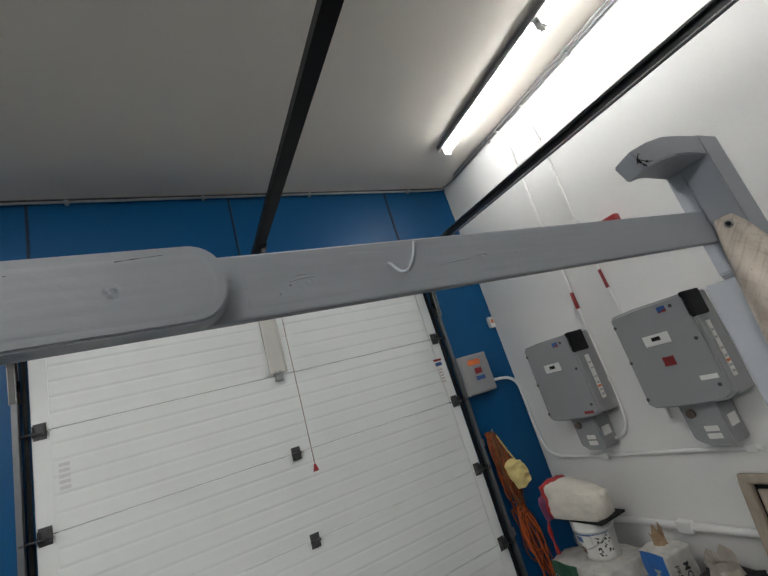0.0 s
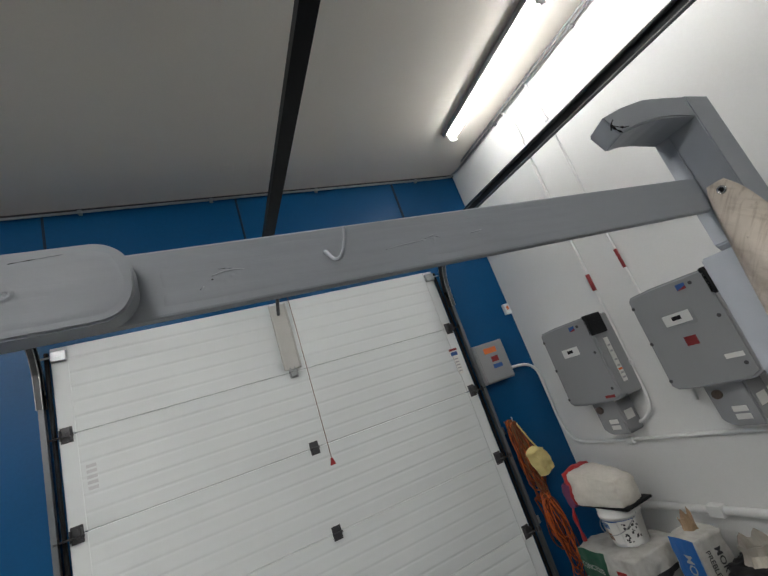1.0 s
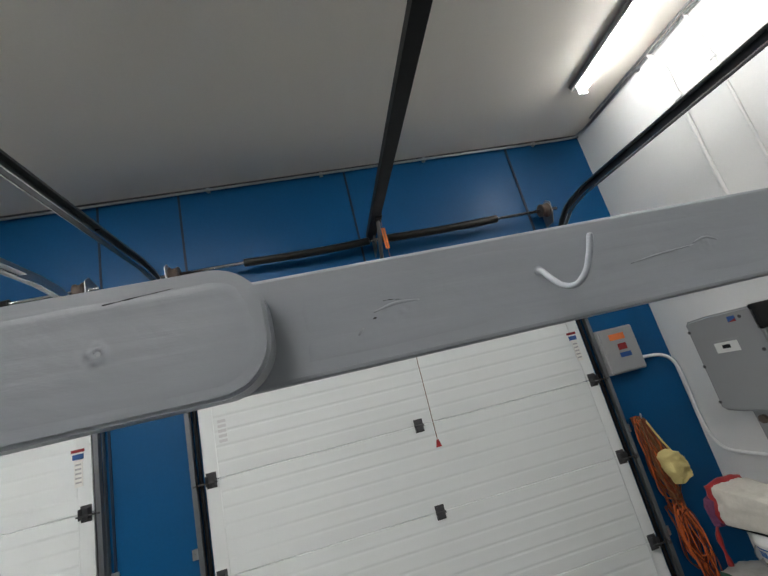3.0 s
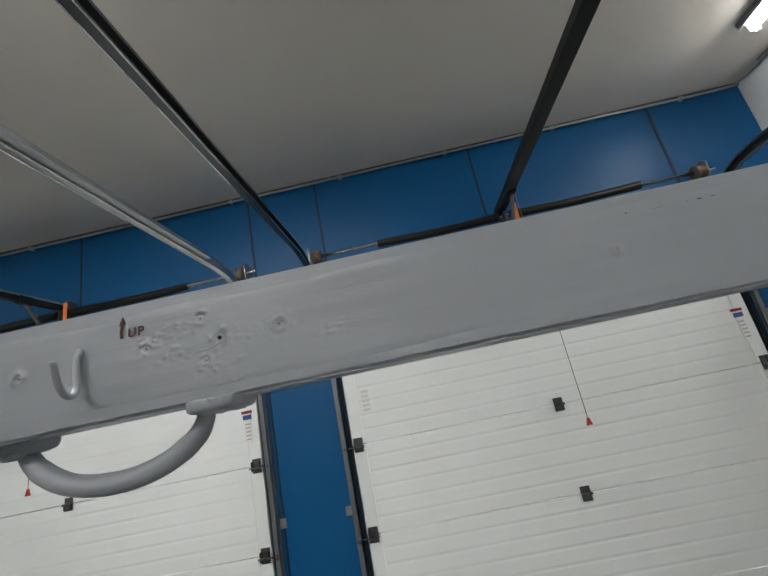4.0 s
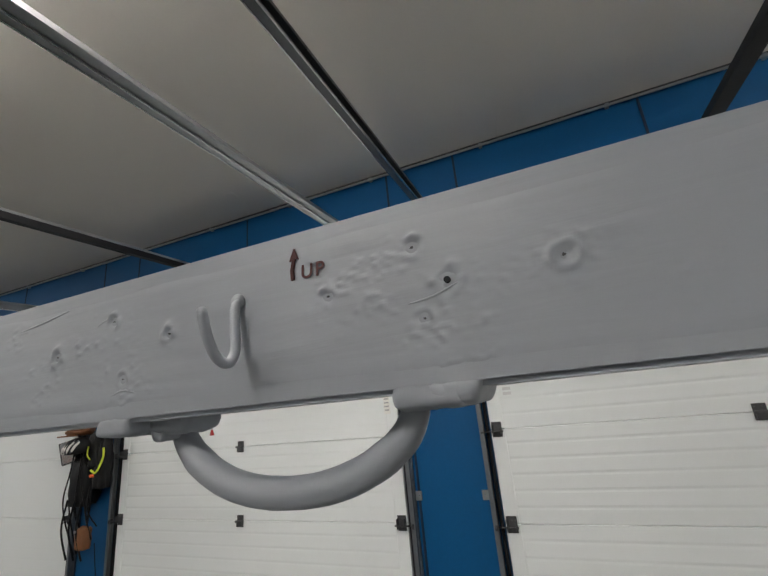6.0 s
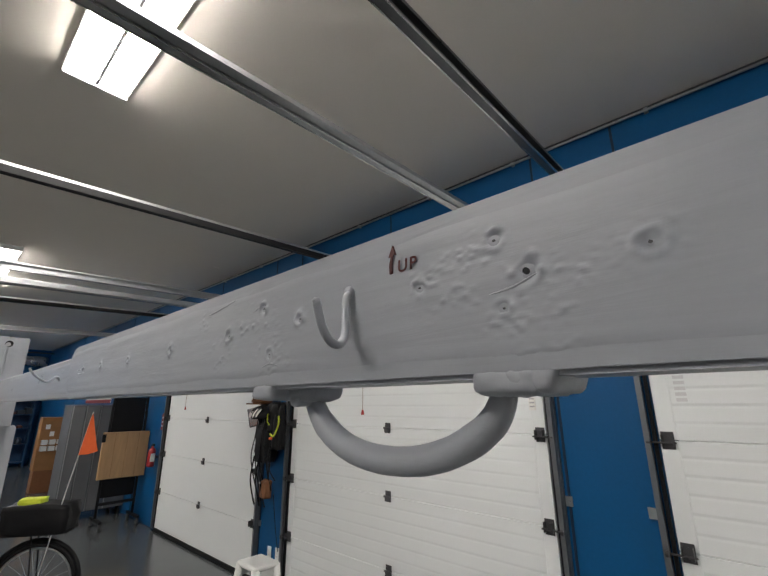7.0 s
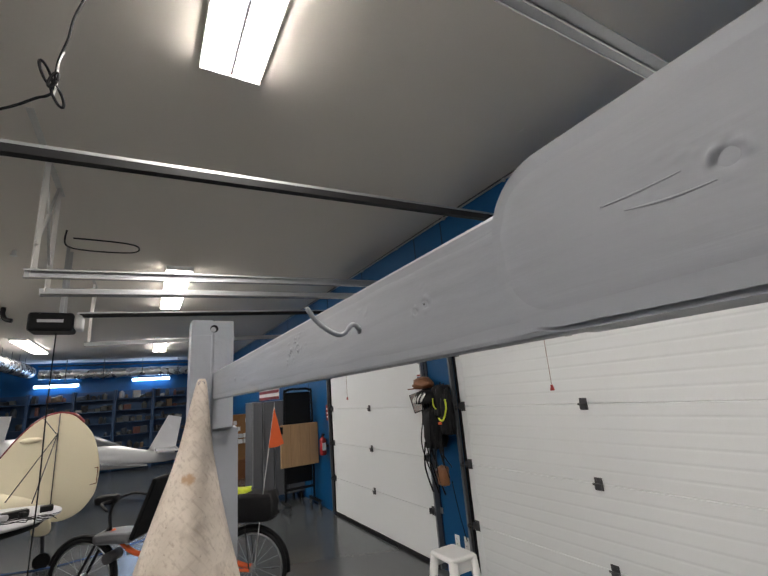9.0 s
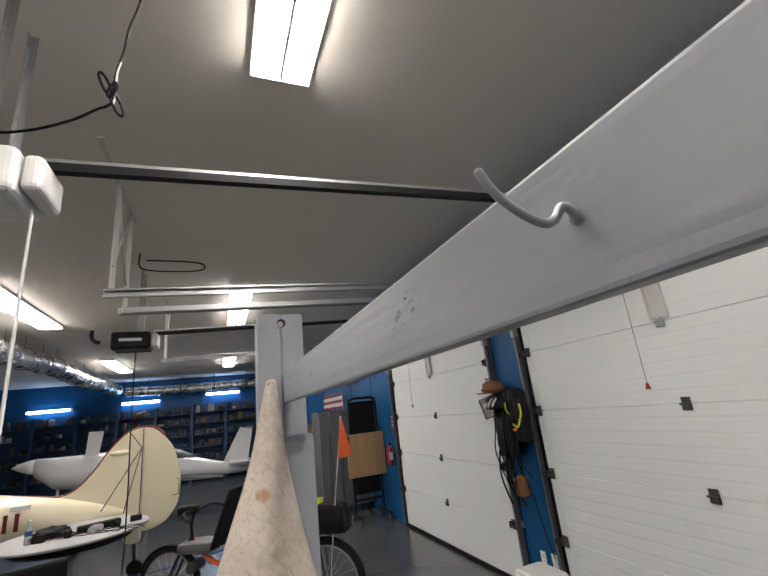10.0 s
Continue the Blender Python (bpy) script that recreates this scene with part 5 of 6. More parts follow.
bm, plain = crumpled((0.25, 0.06, 0.225), 13, 0.014, 11, 0.55)
for f in bm.faces:
    f.smooth = True
lining = part("red_lining", bm, RED, t, "red lining")
lining.location = (0.0, 0.195, -0.002)
bm, plain = crumpled((0.20, 0.045, 0.16), 15, 0.02, 9, 0.5)
inner = part("purple_lining", bm, PURPLE, t, "dull purple lining")
inner.location = (-0.05, 0.215, -0.015)
part("red_strap", tube(B(), smooth_line([(-0.06, 0.25, 0.05), (-0.10, 0.28, -0.08), (-0.09, 0.29, -0.22), (-0.11, 0.26, -0.33)], 5), 0, 8, [0.012 + 0.005 * math.sin(k * 1.3) for k in range(16)]), RED, t)
bm, plain = crumpled((0.075, 0.05, 0.18), 21, 0.045, 23, 0.4)
for f in bm.faces:
    f.smooth = True
simple("cloth_rag", "crumpled pale yellow rag hanging on the cord", "rag", bm, YELLOW, at=pose(2.262, 2.945, 0.865, 0, -20, 0))
t = thing("wooden_crate_lid", "weathered wooden slatted panel with rounded corners leaning on the wall", "wooden panel", (2.47, 1.28, 0.0))
for y0, y1, z0, z1 in ((-0.34, 0.34, 0.80, 0.85), (-0.34, 0.34, 0.0, 0.05), (0.29, 0.345, 0.03, 0.825), (-0.345, -0.29, 0.03, 0.825)):
    part("frame_board", box(B(), -0.03, 0.02, y0, y1, z0, z1, 0.012, 2), OLD_WOOD, t)
for k in range(4):
    y = -0.275 + k * 0.145
    part("slat", box(B(), -0.008, 0.010, y, y + 0.115, 0.055, 0.775, 0.004), OLD_WOOD, t)
part("backing", box(B(), 0.021, 0.026, -0.32, 0.32, 0.02, 0.83), BLACK, t)
t.matrix_basis = pose(2.47, 1.28, 0.0, 0, 9, 0)

# ---- by the doors ----
t = thing("plastic_stool", "white moulded plastic step stool on the floor", "stool", (-3.93, 2.64, 0.0))
part("seat", box(B(), -0.16, 0.16, -0.13, 0.13, 0.405, 0.45, 0.025, 3), WHITE_PLASTIC, t)
for a in (-1, 1):
    for b in (-1, 1):
        bm = B()
        tube(bm, [(a * 0.175, b * 0.145, 0.0), (a * 0.125, b * 0.10, 0.425)], 0, 8, [0.030, 0.038])
        part("leg", bm, WHITE_PLASTIC, t)
    part("apron", box(B(), a * 0.135 - 0.008, a * 0.135 + 0.008, -0.10, 0.10, 0.33, 0.41, 0.004), WHITE_PLASTIC, t)
t = thing("wall_mirror", "small silver mirror plate beside the hanging gear", "mirror", (-4.69, 2.94, 1.66))
bm = box(B(), -0.065, 0.065, -0.010, 0.010, -0.10, 0.10, 0.006)
part("plate", bm, BRIGHT, t)
part("rim", tube(B(), [(-0.068, 0, -0.10), (0.068, 0, -0.10), (0.072, 0, 0.10), (-0.072, 0, 0.10), (-0.068, 0, -0.10)], 0.006, 6), DARK_STEEL, t)
part("bracket", box(B(), 0.0, 0.10, 0.012, 0.10, 0.02, 0.05), DARK_STEEL, t)
t.matrix_basis = pose(-4.69, 2.94, 1.66, 0, -14, 25)
t = thing("coat_hooks", "dark steel hook rail on the blue wall", "hook rail", (-4.42, 3.069, 1.80))
part("rail", box(B(), -0.24, 0.24, -0.018, -0.001, -0.02, 0.02, 0.003), DARK_STEEL, t)
for k in range(4):
    part("hook", tube(B(), smooth_line([(-0.18 + k * 0.12, -0.018, 0), (-0.18 + k * 0.12, -0.10, -0.01), (-0.18 + k * 0.12, -0.12, 0.03)], 4), 0.006, 6), DARK_STEEL, t)
t = thing("cycle_helmet", "black and white cycling helmet hanging on a hook", "helmet", (-4.455, 2.89, 1.69), "hanging gear")
bm = B()
bmesh.ops.create_uvsphere(bm, u_segments=20, v_segments=12, radius=1, matrix=Matrix.LocRotScale((0, 0, 0), None, (0.15, 0.11, 0.10)))
for v in bm.verts:
    v.co.z = max(v.co.z, -0.045)
for f in bm.faces:
    f.smooth = True
part("shell", bm, BLACK, t)
for k in range(4):
    u = -0.085 + k * 0.05
    part("white_flash", tube(B(), smooth_line([(u - 0.03, -0.098 + abs(u) * 0.2, -0.035), (u, -0.110 + abs(u) * 0.25, 0.005), (u + 0.035, -0.088 + abs(u) * 0.3, 0.060)], 5), 0, 8, [0.003 + 0.010 * math.sin(math.pi * (n + 0.5) / 11) for n in range(11)]), PAPER, t)
for k in range(3):
    u = -0.06 + k * 0.05
    part("vent_rib", tube(B(), smooth_line([(u, -0.10, -0.03), (u + 0.02, -0.098, 0.02), (u + 0.05, -0.07, 0.072)], 4), 0.006, 6), CABINET_GREY, t)
t = thing("cap", "brown cloth cap on the hook rail", "cap", (-4.56, 2.95, 1.80), "hanging gear")
part("crown", lump((0.26, 0.18, 0.13), 31, 0.25, 8, 0.15), BROWN, t)
part("peak", box(B(), -0.08, 0.08, -0.16, -0.07, 0.0, 0.012, 0.005), BROWN, t)
t = thing("backpack", "black backpack with hanging straps on the hook rail", "backpack", (-4.46, 2.97, 1.20), "hanging gear")
part("sack", lump((0.26, 0.16, 0.44), 33, 0.2, 6, 0.6), BLACK, t)
for x in (-0.10, 0.10):
    part("strap", tube(B(), smooth_line([(x, -0.02, 0.40), (x * 0.8, -0.02, 0.53), (x * 0.4, 0.0, 0.58)], 4), 0.012, 6), BLACK, t)
for x in (-0.08, 0.02, 0.12):
    part("loose_strap", tube(B(), smooth_line([(x, -0.08, 0.06), (x - 0.03, -0.09, -0.18), (x + 0.03, -0.06, -0.42)], 5), 0.008, 6), BLACK, t)
t = thing("safety_vest", "hi-vis yellow and black vest hanging from a hook", "vest", (-4.20, 2.95, 1.34), "hanging gear")
part("body", lump((0.16, 0.10, 0.46), 35, 0.3, 6, 0.5), BLACK, t)
part("yellow_band", tube(B(), smooth_line([(-0.05, -0.07, 0.16), (0.03, -0.08, 0.14), (0.075, -0.06, 0.25), (0.06, -0.05, 0.34)], 5), 0.009, 8), HIVIS, t)
part("yellow_band", tube(B(), smooth_line([(-0.10, -0.08, 0.36), (-0.09, -0.09, 0.29), (-0.055, -0.085, 0.25)], 5), 0.006, 8), HIVIS, t)
part("orange_tab", box(B(), -0.05, 0.0, -0.085, -0.07, 0.10, 0.125, 0.004), ORANGE, t)
part("loop", tube(B(), [(0, -0.01, 0.40), (0.0, 0.0, 0.50)], 0.006, 6), BLACK, t)
t = thing("leather_pouch", "brown leather pouch hanging on a long strap", "pouch", (-4.34, 2.93, 0.86), "hanging gear")
part("pouch", lump((0.13, 0.09, 0.20), 37, 0.15, 6, 0.5), BROWN, t)
part("strap", tube(B(), smooth_line([(0.03, 0.0, 0.20), (0.05, 0.0, 0.55), (0.03, -0.02, 0.90)], 5), 0.009, 6), BLACK, t)
part("buckle", tube(B(), [(-0.03, -0.055, 0.15), (-0.03, -0.062, 0.15)], 0.012, 10), STEEL, t)
part("dangling_cord", tube(B(), smooth_line([(0.0, 0.1, 0.02), (0.03, 0.12, -0.25), (0.10, 0.125, -0.50)], 5), 0.004, 6), BLACK, t)
t = thing("helmet_bag", "black bag hanging beside the helmet", "bag", (-4.27, 2.96, 1.52), "hanging gear")
part("body", lump((0.20, 0.14, 0.32), 39, 0.3, 8, 0.4), BLACK, t)
part("strap", tube(B(), [(0, 0.0, 0.28), (0.0, 0.0, 0.33)], 0.008, 6), BLACK, t)
rng = random.Random(22)
for k in range(7):
    x = -4.56 + 0.05 * k
    pts = smooth_line([(x, 2.93, 1.78), (x + rng.uniform(-0.05, 0.05), 2.90 + rng.uniform(-0.04, 0.04), 1.5), (x + rng.uniform(-0.06, 0.06), 2.90, 1.2), (x + rng.uniform(-0.05, 0.08), 2.95, rng.uniform(0.75, 1.05))], 5)
    simple("strap", "thin black strap dangling from the hook rail", "strap", tube(B(), pts, 0.006, 5), BLACK, "dangling straps")
t = thing("fire_extinguisher", "red fire extinguisher with white label on the blue wall", "fire extinguisher", (-7.72, 2.98, 0.86))
prof = [(0.0, 0.045), (0.01, 0.056), (0.24, 0.056), (0.275, 0.035), (0.285, 0.016), (0.31, 0.016)]
part("cylinder", tube(B(), [(0, 0, z) for z, r in prof], 0, 16, [r for z, r in prof]), RED, t)
part("label", box(B(), 0.02, 0.060, -0.030, 0.03, 0.08, 0.20, 0.002), PAPER, t)
part("valve", box(B(), -0.02, 0.06, -0.015, 0.015, 0.31, 0.345, 0.004), BLACK, t)
part("hose", tube(B(), smooth_line([(-0.02, 0, 0.32), (-0.07, 0, 0.28), (-0.065, 0, 0.12)], 4), 0.009, 6), BLACK, t)
part("bracket", box(B(), -0.03, 0.03, 0.055, 0.089, 0.12, 0.16), DARK_STEEL, t)
t = thing("wall_sign", "narrow red and white safety sign on the blue wall", "sign", (-7.68, 3.07, 1.54))
part("panel", box(B(), -0.05, 0.05, -0.006, -0.0005, -0.13, 0.13, 0.001), LABEL_RED, t)
for z in (-0.08, -0.02, 0.05):
    part("printed_bar", box(B(), -0.03, 0.03, -0.0075, -0.0055, z, z + 0.025), PAPER, t)

# ---- folded table and cabinet beyond the doors ----
t = thing("folding_table", "folded black table trolley on castors with an oak top", "folding table", (-8.15, 2.72, 0.0))
bm = box(B(), -0.03, 0.025, -0.34, 0.33, 0.69, 1.385, 0.008, 2)
top = part("oak_top", bm, WOOD, t, "butcher-block oak top")
for y in (-0.17, 0.0, 0.17):
    part("stave_joint", box(B(), 0.0245, 0.0262, y - 0.0015, y + 0.0015, 0.70, 1.378), BROWN, top)
for y in (-0.24, 0.27):
    part("leg", tube(B(), smooth_line([(-0.10, y, 0.10), (-0.10, y, 1.80), (-0.10, y * 0.85, 1.95), (-0.10, y * 0.6, 1.985), (-0.10, 0, 1.985)], 5), 0.020, 8), BLACK, t)
    bm = box(B(), -0.32, 0.20, y - 0.02, y + 0.02, 0.09, 0.13, 0.005)
    part("foot", bm, BLACK, t)
    for x in (-0.28, 0.16):
        part("castor", tube(B(), [(x, y - 0.015, 0.045), (x, y + 0.015, 0.045)], 0.045, 14), DARK_STEEL, t)
part("cross_bar", box(B(), -0.12, -0.08, -0.24, 0.27, 0.30, 0.34, 0.005), BLACK, t)
part("back_panel", box(B(), -0.16, -0.13, -0.22, 0.26, 0.40, 1.93, 0.02, 2), BLACK, t)
part("latch", box(B(), 0.026, 0.05, -0.36, -0.31, 1.24, 1.36, 0.006), BLACK, t)
t = thing("steel_cabinet", "tall dark grey steel cabinet with pale door edges on castors", "cabinet", (-8.95, 2.08, 0.0))
part("carcass", box(B(), -0.60, -0.02, 0.0, 0.98, 0.12, 1.80, 0.006), CABINET_GREY, t)
for k, (a, b) in enumerate(((0.004, 0.19), (0.196, 0.40), (0.406, 0.66), (0.666, 0.976))):
    d = part("door", box(B(), -0.018, 0.004, a, b, 0.13, 1.79, 0.004), CABINET_GREY, t)
    part("edge_strip", box(B(), 0.0045, 0.008, a, a + 0.014, 0.13, 1.79), STEEL, d)
part("top_rim", box(B(), -0.60, 0.006, -0.004, 0.984, 1.803, 1.815), STEEL, t)
for y in (0.06, 0.92):
    for x in (-0.54, -0.06):
        part("castor", tube(B(), [(x, y - 0.015, 0.06), (x, y + 0.015, 0.06)], 0.06, 12), BLACK, t)
t = thing("wall_banner", "red and white striped cloth banner on the blue wall", "banner", (-11.61, 3.07, 1.85))
W, TALL = 1.93, 0.38
part("cloth", box(B(), -W / 2, W / 2, -0.012, -0.001, 0.0, TALL, 0.002), PAPER, t)
for k in range(3):
    part("red_stripe", box(B(), -W / 2 - 0.002, W / 2 + 0.002, -0.015, -0.0125, TALL * (0.01 + 0.40 * k), TALL * (0.19 + 0.40 * k)), LABEL_RED, t)
PEGBOARD = surface("brown_pegboard", (0.33, 0.16, 0.055), 0.6, grain=90, coarse=6, stain=0.4, vary=0.2)
t = thing("parts_cabinet", "brown wooden pigeonhole cabinet with papers and white bins", "cabinet", (-12.2, 2.36, 0.0))
part("carcass", box(B(), -0.35, 0.0, -0.12, 0.40, 0.45, 1.55, 0.006), PEGBOARD, t)
part("base", box(B(), -0.33, -0.02, -0.10, 0.38, 0.0, 0.4495, 0.006), BROWN, t)
for z in (0.85, 0.98):
    for y in (-0.08, 0.06, 0.20):
        part("bin", box(B(), 0.001, 0.10, y, y + 0.11, z, z + 0.10, 0.006), WHITE_PLASTIC, t)
for y, z in ((-0.04, 1.30), (0.05, 1.15), (0.25, 1.35), (0.27, 1.18)):
    part("paper_slip", box(B(), 0.0005, 0.003, y, y + 0.08, z, z + 0.10), PAPER, t)
simple("electrical_panel", "dark grey electrical panel on the blue wall", "panel", box(B(), -10.2, -9.3, 2.98, 3.069, 2.35, 3.05, 0.01, 2), CABINET_GREY)


# ---- recumbent bicycle ----
def ring(bm, centre, radius, r, seg=36, tseg=8):
    c = Vector(centre)
    rows = []
    for k in range(seg):
        a = 2 * math.pi * k / seg
        d = Vector((math.cos(a), 0, math.sin(a)))
        rows.append([bm.verts.new(c + d * (radius + r * math.cos(2 * math.pi * j / tseg)) + Vector((0, r * math.sin(2 * math.pi * j / tseg), 0))) for j in range(tseg)])
    for k in range(seg):
        a, b = rows[k], rows[(k + 1) % seg]
        for j in range(tseg):
            bm.faces.new((a[j], a[(j + 1) % tseg], b[(j + 1) % tseg], b[j])).smooth = True
    return bm


bike = thing("bicycle", "long orange bicycle with grey seat, black panniers and flag pole", "bicycle", (-5.15, 1.25, 0.0), turn=-124.6)
for u, rad in ((0.0, 0.335), (1.66, 0.335)):
    w = part("wheel", tube(B(), [(u, -0.05, rad), (u, 0.05, rad)], 0.022, 10), STEEL, bike)
    part("tyre", ring(B(), (u, 0, rad), rad - 0.022, 0.021), BLACK, w)
    part("rim", ring(B(), (u, 0, rad), rad - 0.050, 0.010, tseg=6), STEEL, w)
    for k in range(18):
        a = 2 * math.pi * k / 18
        s_ = 0.03 if k % 2 else -0.03
        part("spoke", tube(B(), [(u, s_, rad), (u + (rad - 0.055) * math.cos(a), 0, rad + (rad - 0.055) * math.sin(a))], 0.0016, 4), STEEL, w)
    part("mudguard", tube(B(), [(u + (rad + 0.012) * math.cos(a), 0, rad + (rad + 0.012) * math.sin(a)) for a in [radians(x) for x in range(20, 200, 12)]], 0.018, 6), BLACK, bike)
bm = B()
tube(bm, smooth_line([(0.0, 0, 0.335), (0.30, 0, 0.42), (0.75, 0, 0.46), (1.15, 0, 0.52), (1.38, 0, 0.72)], 5), 0.024, 8)
part("frame_tube", bm, ORANGE, bike)
for v in (-0.06, 0.06):
    part("chain_stay", tube(B(), [(0.0, v, 0.335), (0.42, v * 0.6, 0.36), (0.75, 0, 0.45)], 0.013, 6), ORANGE, bike)
    part("fork_blade", tube(B(), [(1.66, v, 0.335), (1.50, v * 0.9, 0.62), (1.40, 0, 0.76)], 0.013, 6), BLACK, bike)
    part("rack_strut", tube(B(), [(0.0, v, 0.335), (0.05, v, 0.74)], 0.006, 6), BLACK, bike)
part("rack", box(B(), -0.22, 0.26, -0.07, 0.07, 0.735, 0.75), BLACK, bike)
p = part("pannier_bag", lump((0.52, 0.30, 0.26), 41, 0.12, 6, 0.7), BLACK, bike, "black bag with olive side")
p.location = (0.02, 0.0, 0.745)
q = part("rain_cover", lump((0.20, 0.16, 0.06), 42, 0.2, 5, 0.5), HIVIS, bike, "hi-vis yellow cover")
q.location = (0.10, 0.03, 0.97)
part("flag_pole", tube(B(), [(-0.06, 0.09, 0.36), (-0.16, 0.10, 1.05), (-0.27, 0.11, 1.74)], 0.005, 6), WHITE_PLASTIC, bike)
bm = prism(B(), [(-0.268, 1.735), (-0.212, 1.37), (-0.29, 1.375), (-0.36, 1.40), (-0.33, 1.50)], "y", 0.108, 0.114)
part("pennant", bm, ORANGE, bike, "orange safety pennant")
part("seat_base", lump((0.40, 0.28, 0.10), 44, 0.06, 6, 0.6), CABINET_GREY, bike)
bike_seat = [o for o in bike.children if o.name.startswith("seat_base")][0]
bike_seat.location = (1.30, 0, 0.63)
bm = box(B(), -0.02, 0.02, -0.15, 0.15, 0.0, 0.56, 0.018, 2)
b = part("seat_back", bm, BLACK, bike, "black mesh seat back")
b.matrix_basis = pose(1.10, 0, 0.66, 0, -22, 0)
part("seat_post", tube(B(), [(1.20, 0, 0.50), (1.25, 0, 0.66)], 0.016, 8), STEEL, bike)
part("handlebar_stem", tube(B(), smooth_line([(1.40, 0, 0.72), (1.42, 0, 0.86), (1.38, 0, 0.98)], 4), 0.014, 8), BLACK, bike)
part("handlebar", tube(B(), smooth_line([(1.22, -0.30, 0.95), (1.34, -0.22, 1.0), (1.38, 0, 0.985), (1.34, 0.22, 1.0), (1.22, 0.30, 0.95)], 5), 0.012, 8), BLACK, bike)
part("saddle_bag", lump((0.22, 0.12, 0.09), 46, 0.1, 5, 0.5), BLACK, bike)
[o for o in bike.children if o.name.startswith("saddle_bag")][0].location = (1.46, 0, 0.955)
part("crank", tube(B(), [(1.36, -0.08, 0.50), (1.36, 0.08, 0.50)], 0.05, 12), DARK_STEEL, bike)

# ---- round table ----
t = thing("round_table", "round pale grey table with a black apron, cluttered with tools", "table", (-7.22, -1.20, 0.0))
prof = [(0.752, 0.735), (0.756, 0.745), (0.776, 0.747), (0.780, 0.740), (0.7801, 0.30)]
part("tabletop", tube(B(), [(0, 0, z) for z, r in prof], 0, 48, [r for z, r in prof]), GREYTEXT, t)
part("apron", tube(B(), [(0, 0, 0.66), (0, 0, 0.751)], 0, 40, [0.56, 0.66]), BLACK, t)
part("column", tube(B(), [(0, 0, 0.04), (0, 0, 0.66)], 0.05, 14), STEEL, t)
part("base", tube(B(), [(0, 0, 0.0), (0, 0, 0.03), (0, 0, 0.05)], 0, 28, [0.33, 0.33, 0.06]), BLACK, t)
t = thing("water_bottle", "clear plastic water bottle on the round table", "bottle", (-6.98, -1.56, 0.7805))
prof = [(0.0, 0.030), (0.004, 0.034), (0.15, 0.034), (0.19, 0.014), (0.215, 0.014)]
part("bottle", tube(B(), [(0, 0, z) for z, r in prof], 0, 16, [r for z, r in prof]), GLASS, t)
part("cap", tube(B(), [(0, 0, 0.2155), (0, 0, 0.235)], 0.015, 12), WHITE_PLASTIC, t)
part("label_band", tube(B(), [(0, 0, 0.08), (0, 0, 0.13)], 0.0346, 16, caps=False), NAVY, t)
simple("tool_case", "long black tool case on the round table", "case", box(B(), -0.06, 0.06, -0.21, 0.21, 0, 0.07, 0.012, 2), BLACK, at=pose(-7.15, -0.95, 0.7805, 0, 0, 20))
simple("power_adapter", "black power adapter on the round table", "adapter", box(B(), -0.05, 0.05, -0.06, 0.06, 0, 0.06, 0.008, 2), BLACK, at=pose(-7.28, -0.60, 0.7805, 0, 0, 10))
rng = random.Random(9)
for k in range(5):
    a = rng.uniform(0, 6.28)
    pts = smooth_line([(-7.05 + 0.12 * math.cos(a + j * 1.3) + 0.05 * j, -1.25 + 0.16 * j + 0.08 * math.sin(a + j * 2), 0.785 + 0.02 * ((j + k) % 2)) for j in range(6)], 5)
    simple("cable", "loose black cable on the round table", "cable", tube(B(), pts, 0.004, 6), BLACK, "loose cables")
for dx, dy, turn, mat, lab in ((0.18, -0.20, 30, NAVY, "blue-handled hand tool on the round table"), (0.22, -0.10, -25, RED, "red-handled hand tool on the round table"), (0.10, -0.05, 70, NAVY, "blue-handled hand tool on the round table")):
    bm = box(B(), -0.09, 0.02, -0.012, 0.012, 0, 0.022, 0.006, 2)
    tt = thing("hand_tool", lab, "tool", (-7.22 + dx, -1.20 + dy, 0.7805), "hand tools", turn=turn)
    part("grip", bm, mat, tt)
    part("shank", tube(B(), [(0.02, 0, 0.011), (0.12, 0, 0.011)], 0.004, 6), STEEL, tt)
for k in range(11):
    simple("oddment", "small dark workshop oddment on the round table", "workshop part", lump((0.09 + 0.02 * (k % 5), 0.07, 0.05 + 0.02 * (k % 3)), 50 + k, 0.3, 4, 0.5), (BLACK, DARK_STEEL, BLACK, GREYTEXT, BLACK)[k % 5], "table oddments", at=pose(-7.20 + 0.13 * (k % 3), -1.62 + 0.085 * k, 0.7805, 0, 0, 40 * k))
for k in range(6):
    u = 0.7 * k
    pts = smooth_line([(-7.10 + 0.16 * math.cos(u + 2.1 * j), -1.42 + 0.17 * math.sin(u * 1.7 + 1.3 * j), 0.80 + 0.05 * ((j * 3 + k) % 4) / 3) for j in range(7)], 5)
    simple("cable", "loose black cable heaped on the round table", "cable", tube(B(), pts, 0.006, 6), BLACK, "loose cables")
simple("headset", "black headset lying on the round table", "headset", lump((0.24, 0.30, 0.11), 77, 0.4, 7, 0.3), BLACK, at=pose(-7.14, -1.40, 0.7805, 0, 0, 25))
t = thing("office_chair", "black office chair beside the round table", "chair", (-5.85, -1.15, 0.0), turn=15)
part("backrest", box(B(), 0.16, 0.22, -0.24, 0.24, 0.46, 0.83, 0.03, 3), BLACK, t)
part("seat", box(B(), -0.24, 0.20, -0.24, 0.24, 0.40, 0.47, 0.025, 3), BLACK, t)
part("column", tube(B(), [(0, 0, 0.08), (0, 0, 0.40)], 0.025, 10), DARK_STEEL, t)
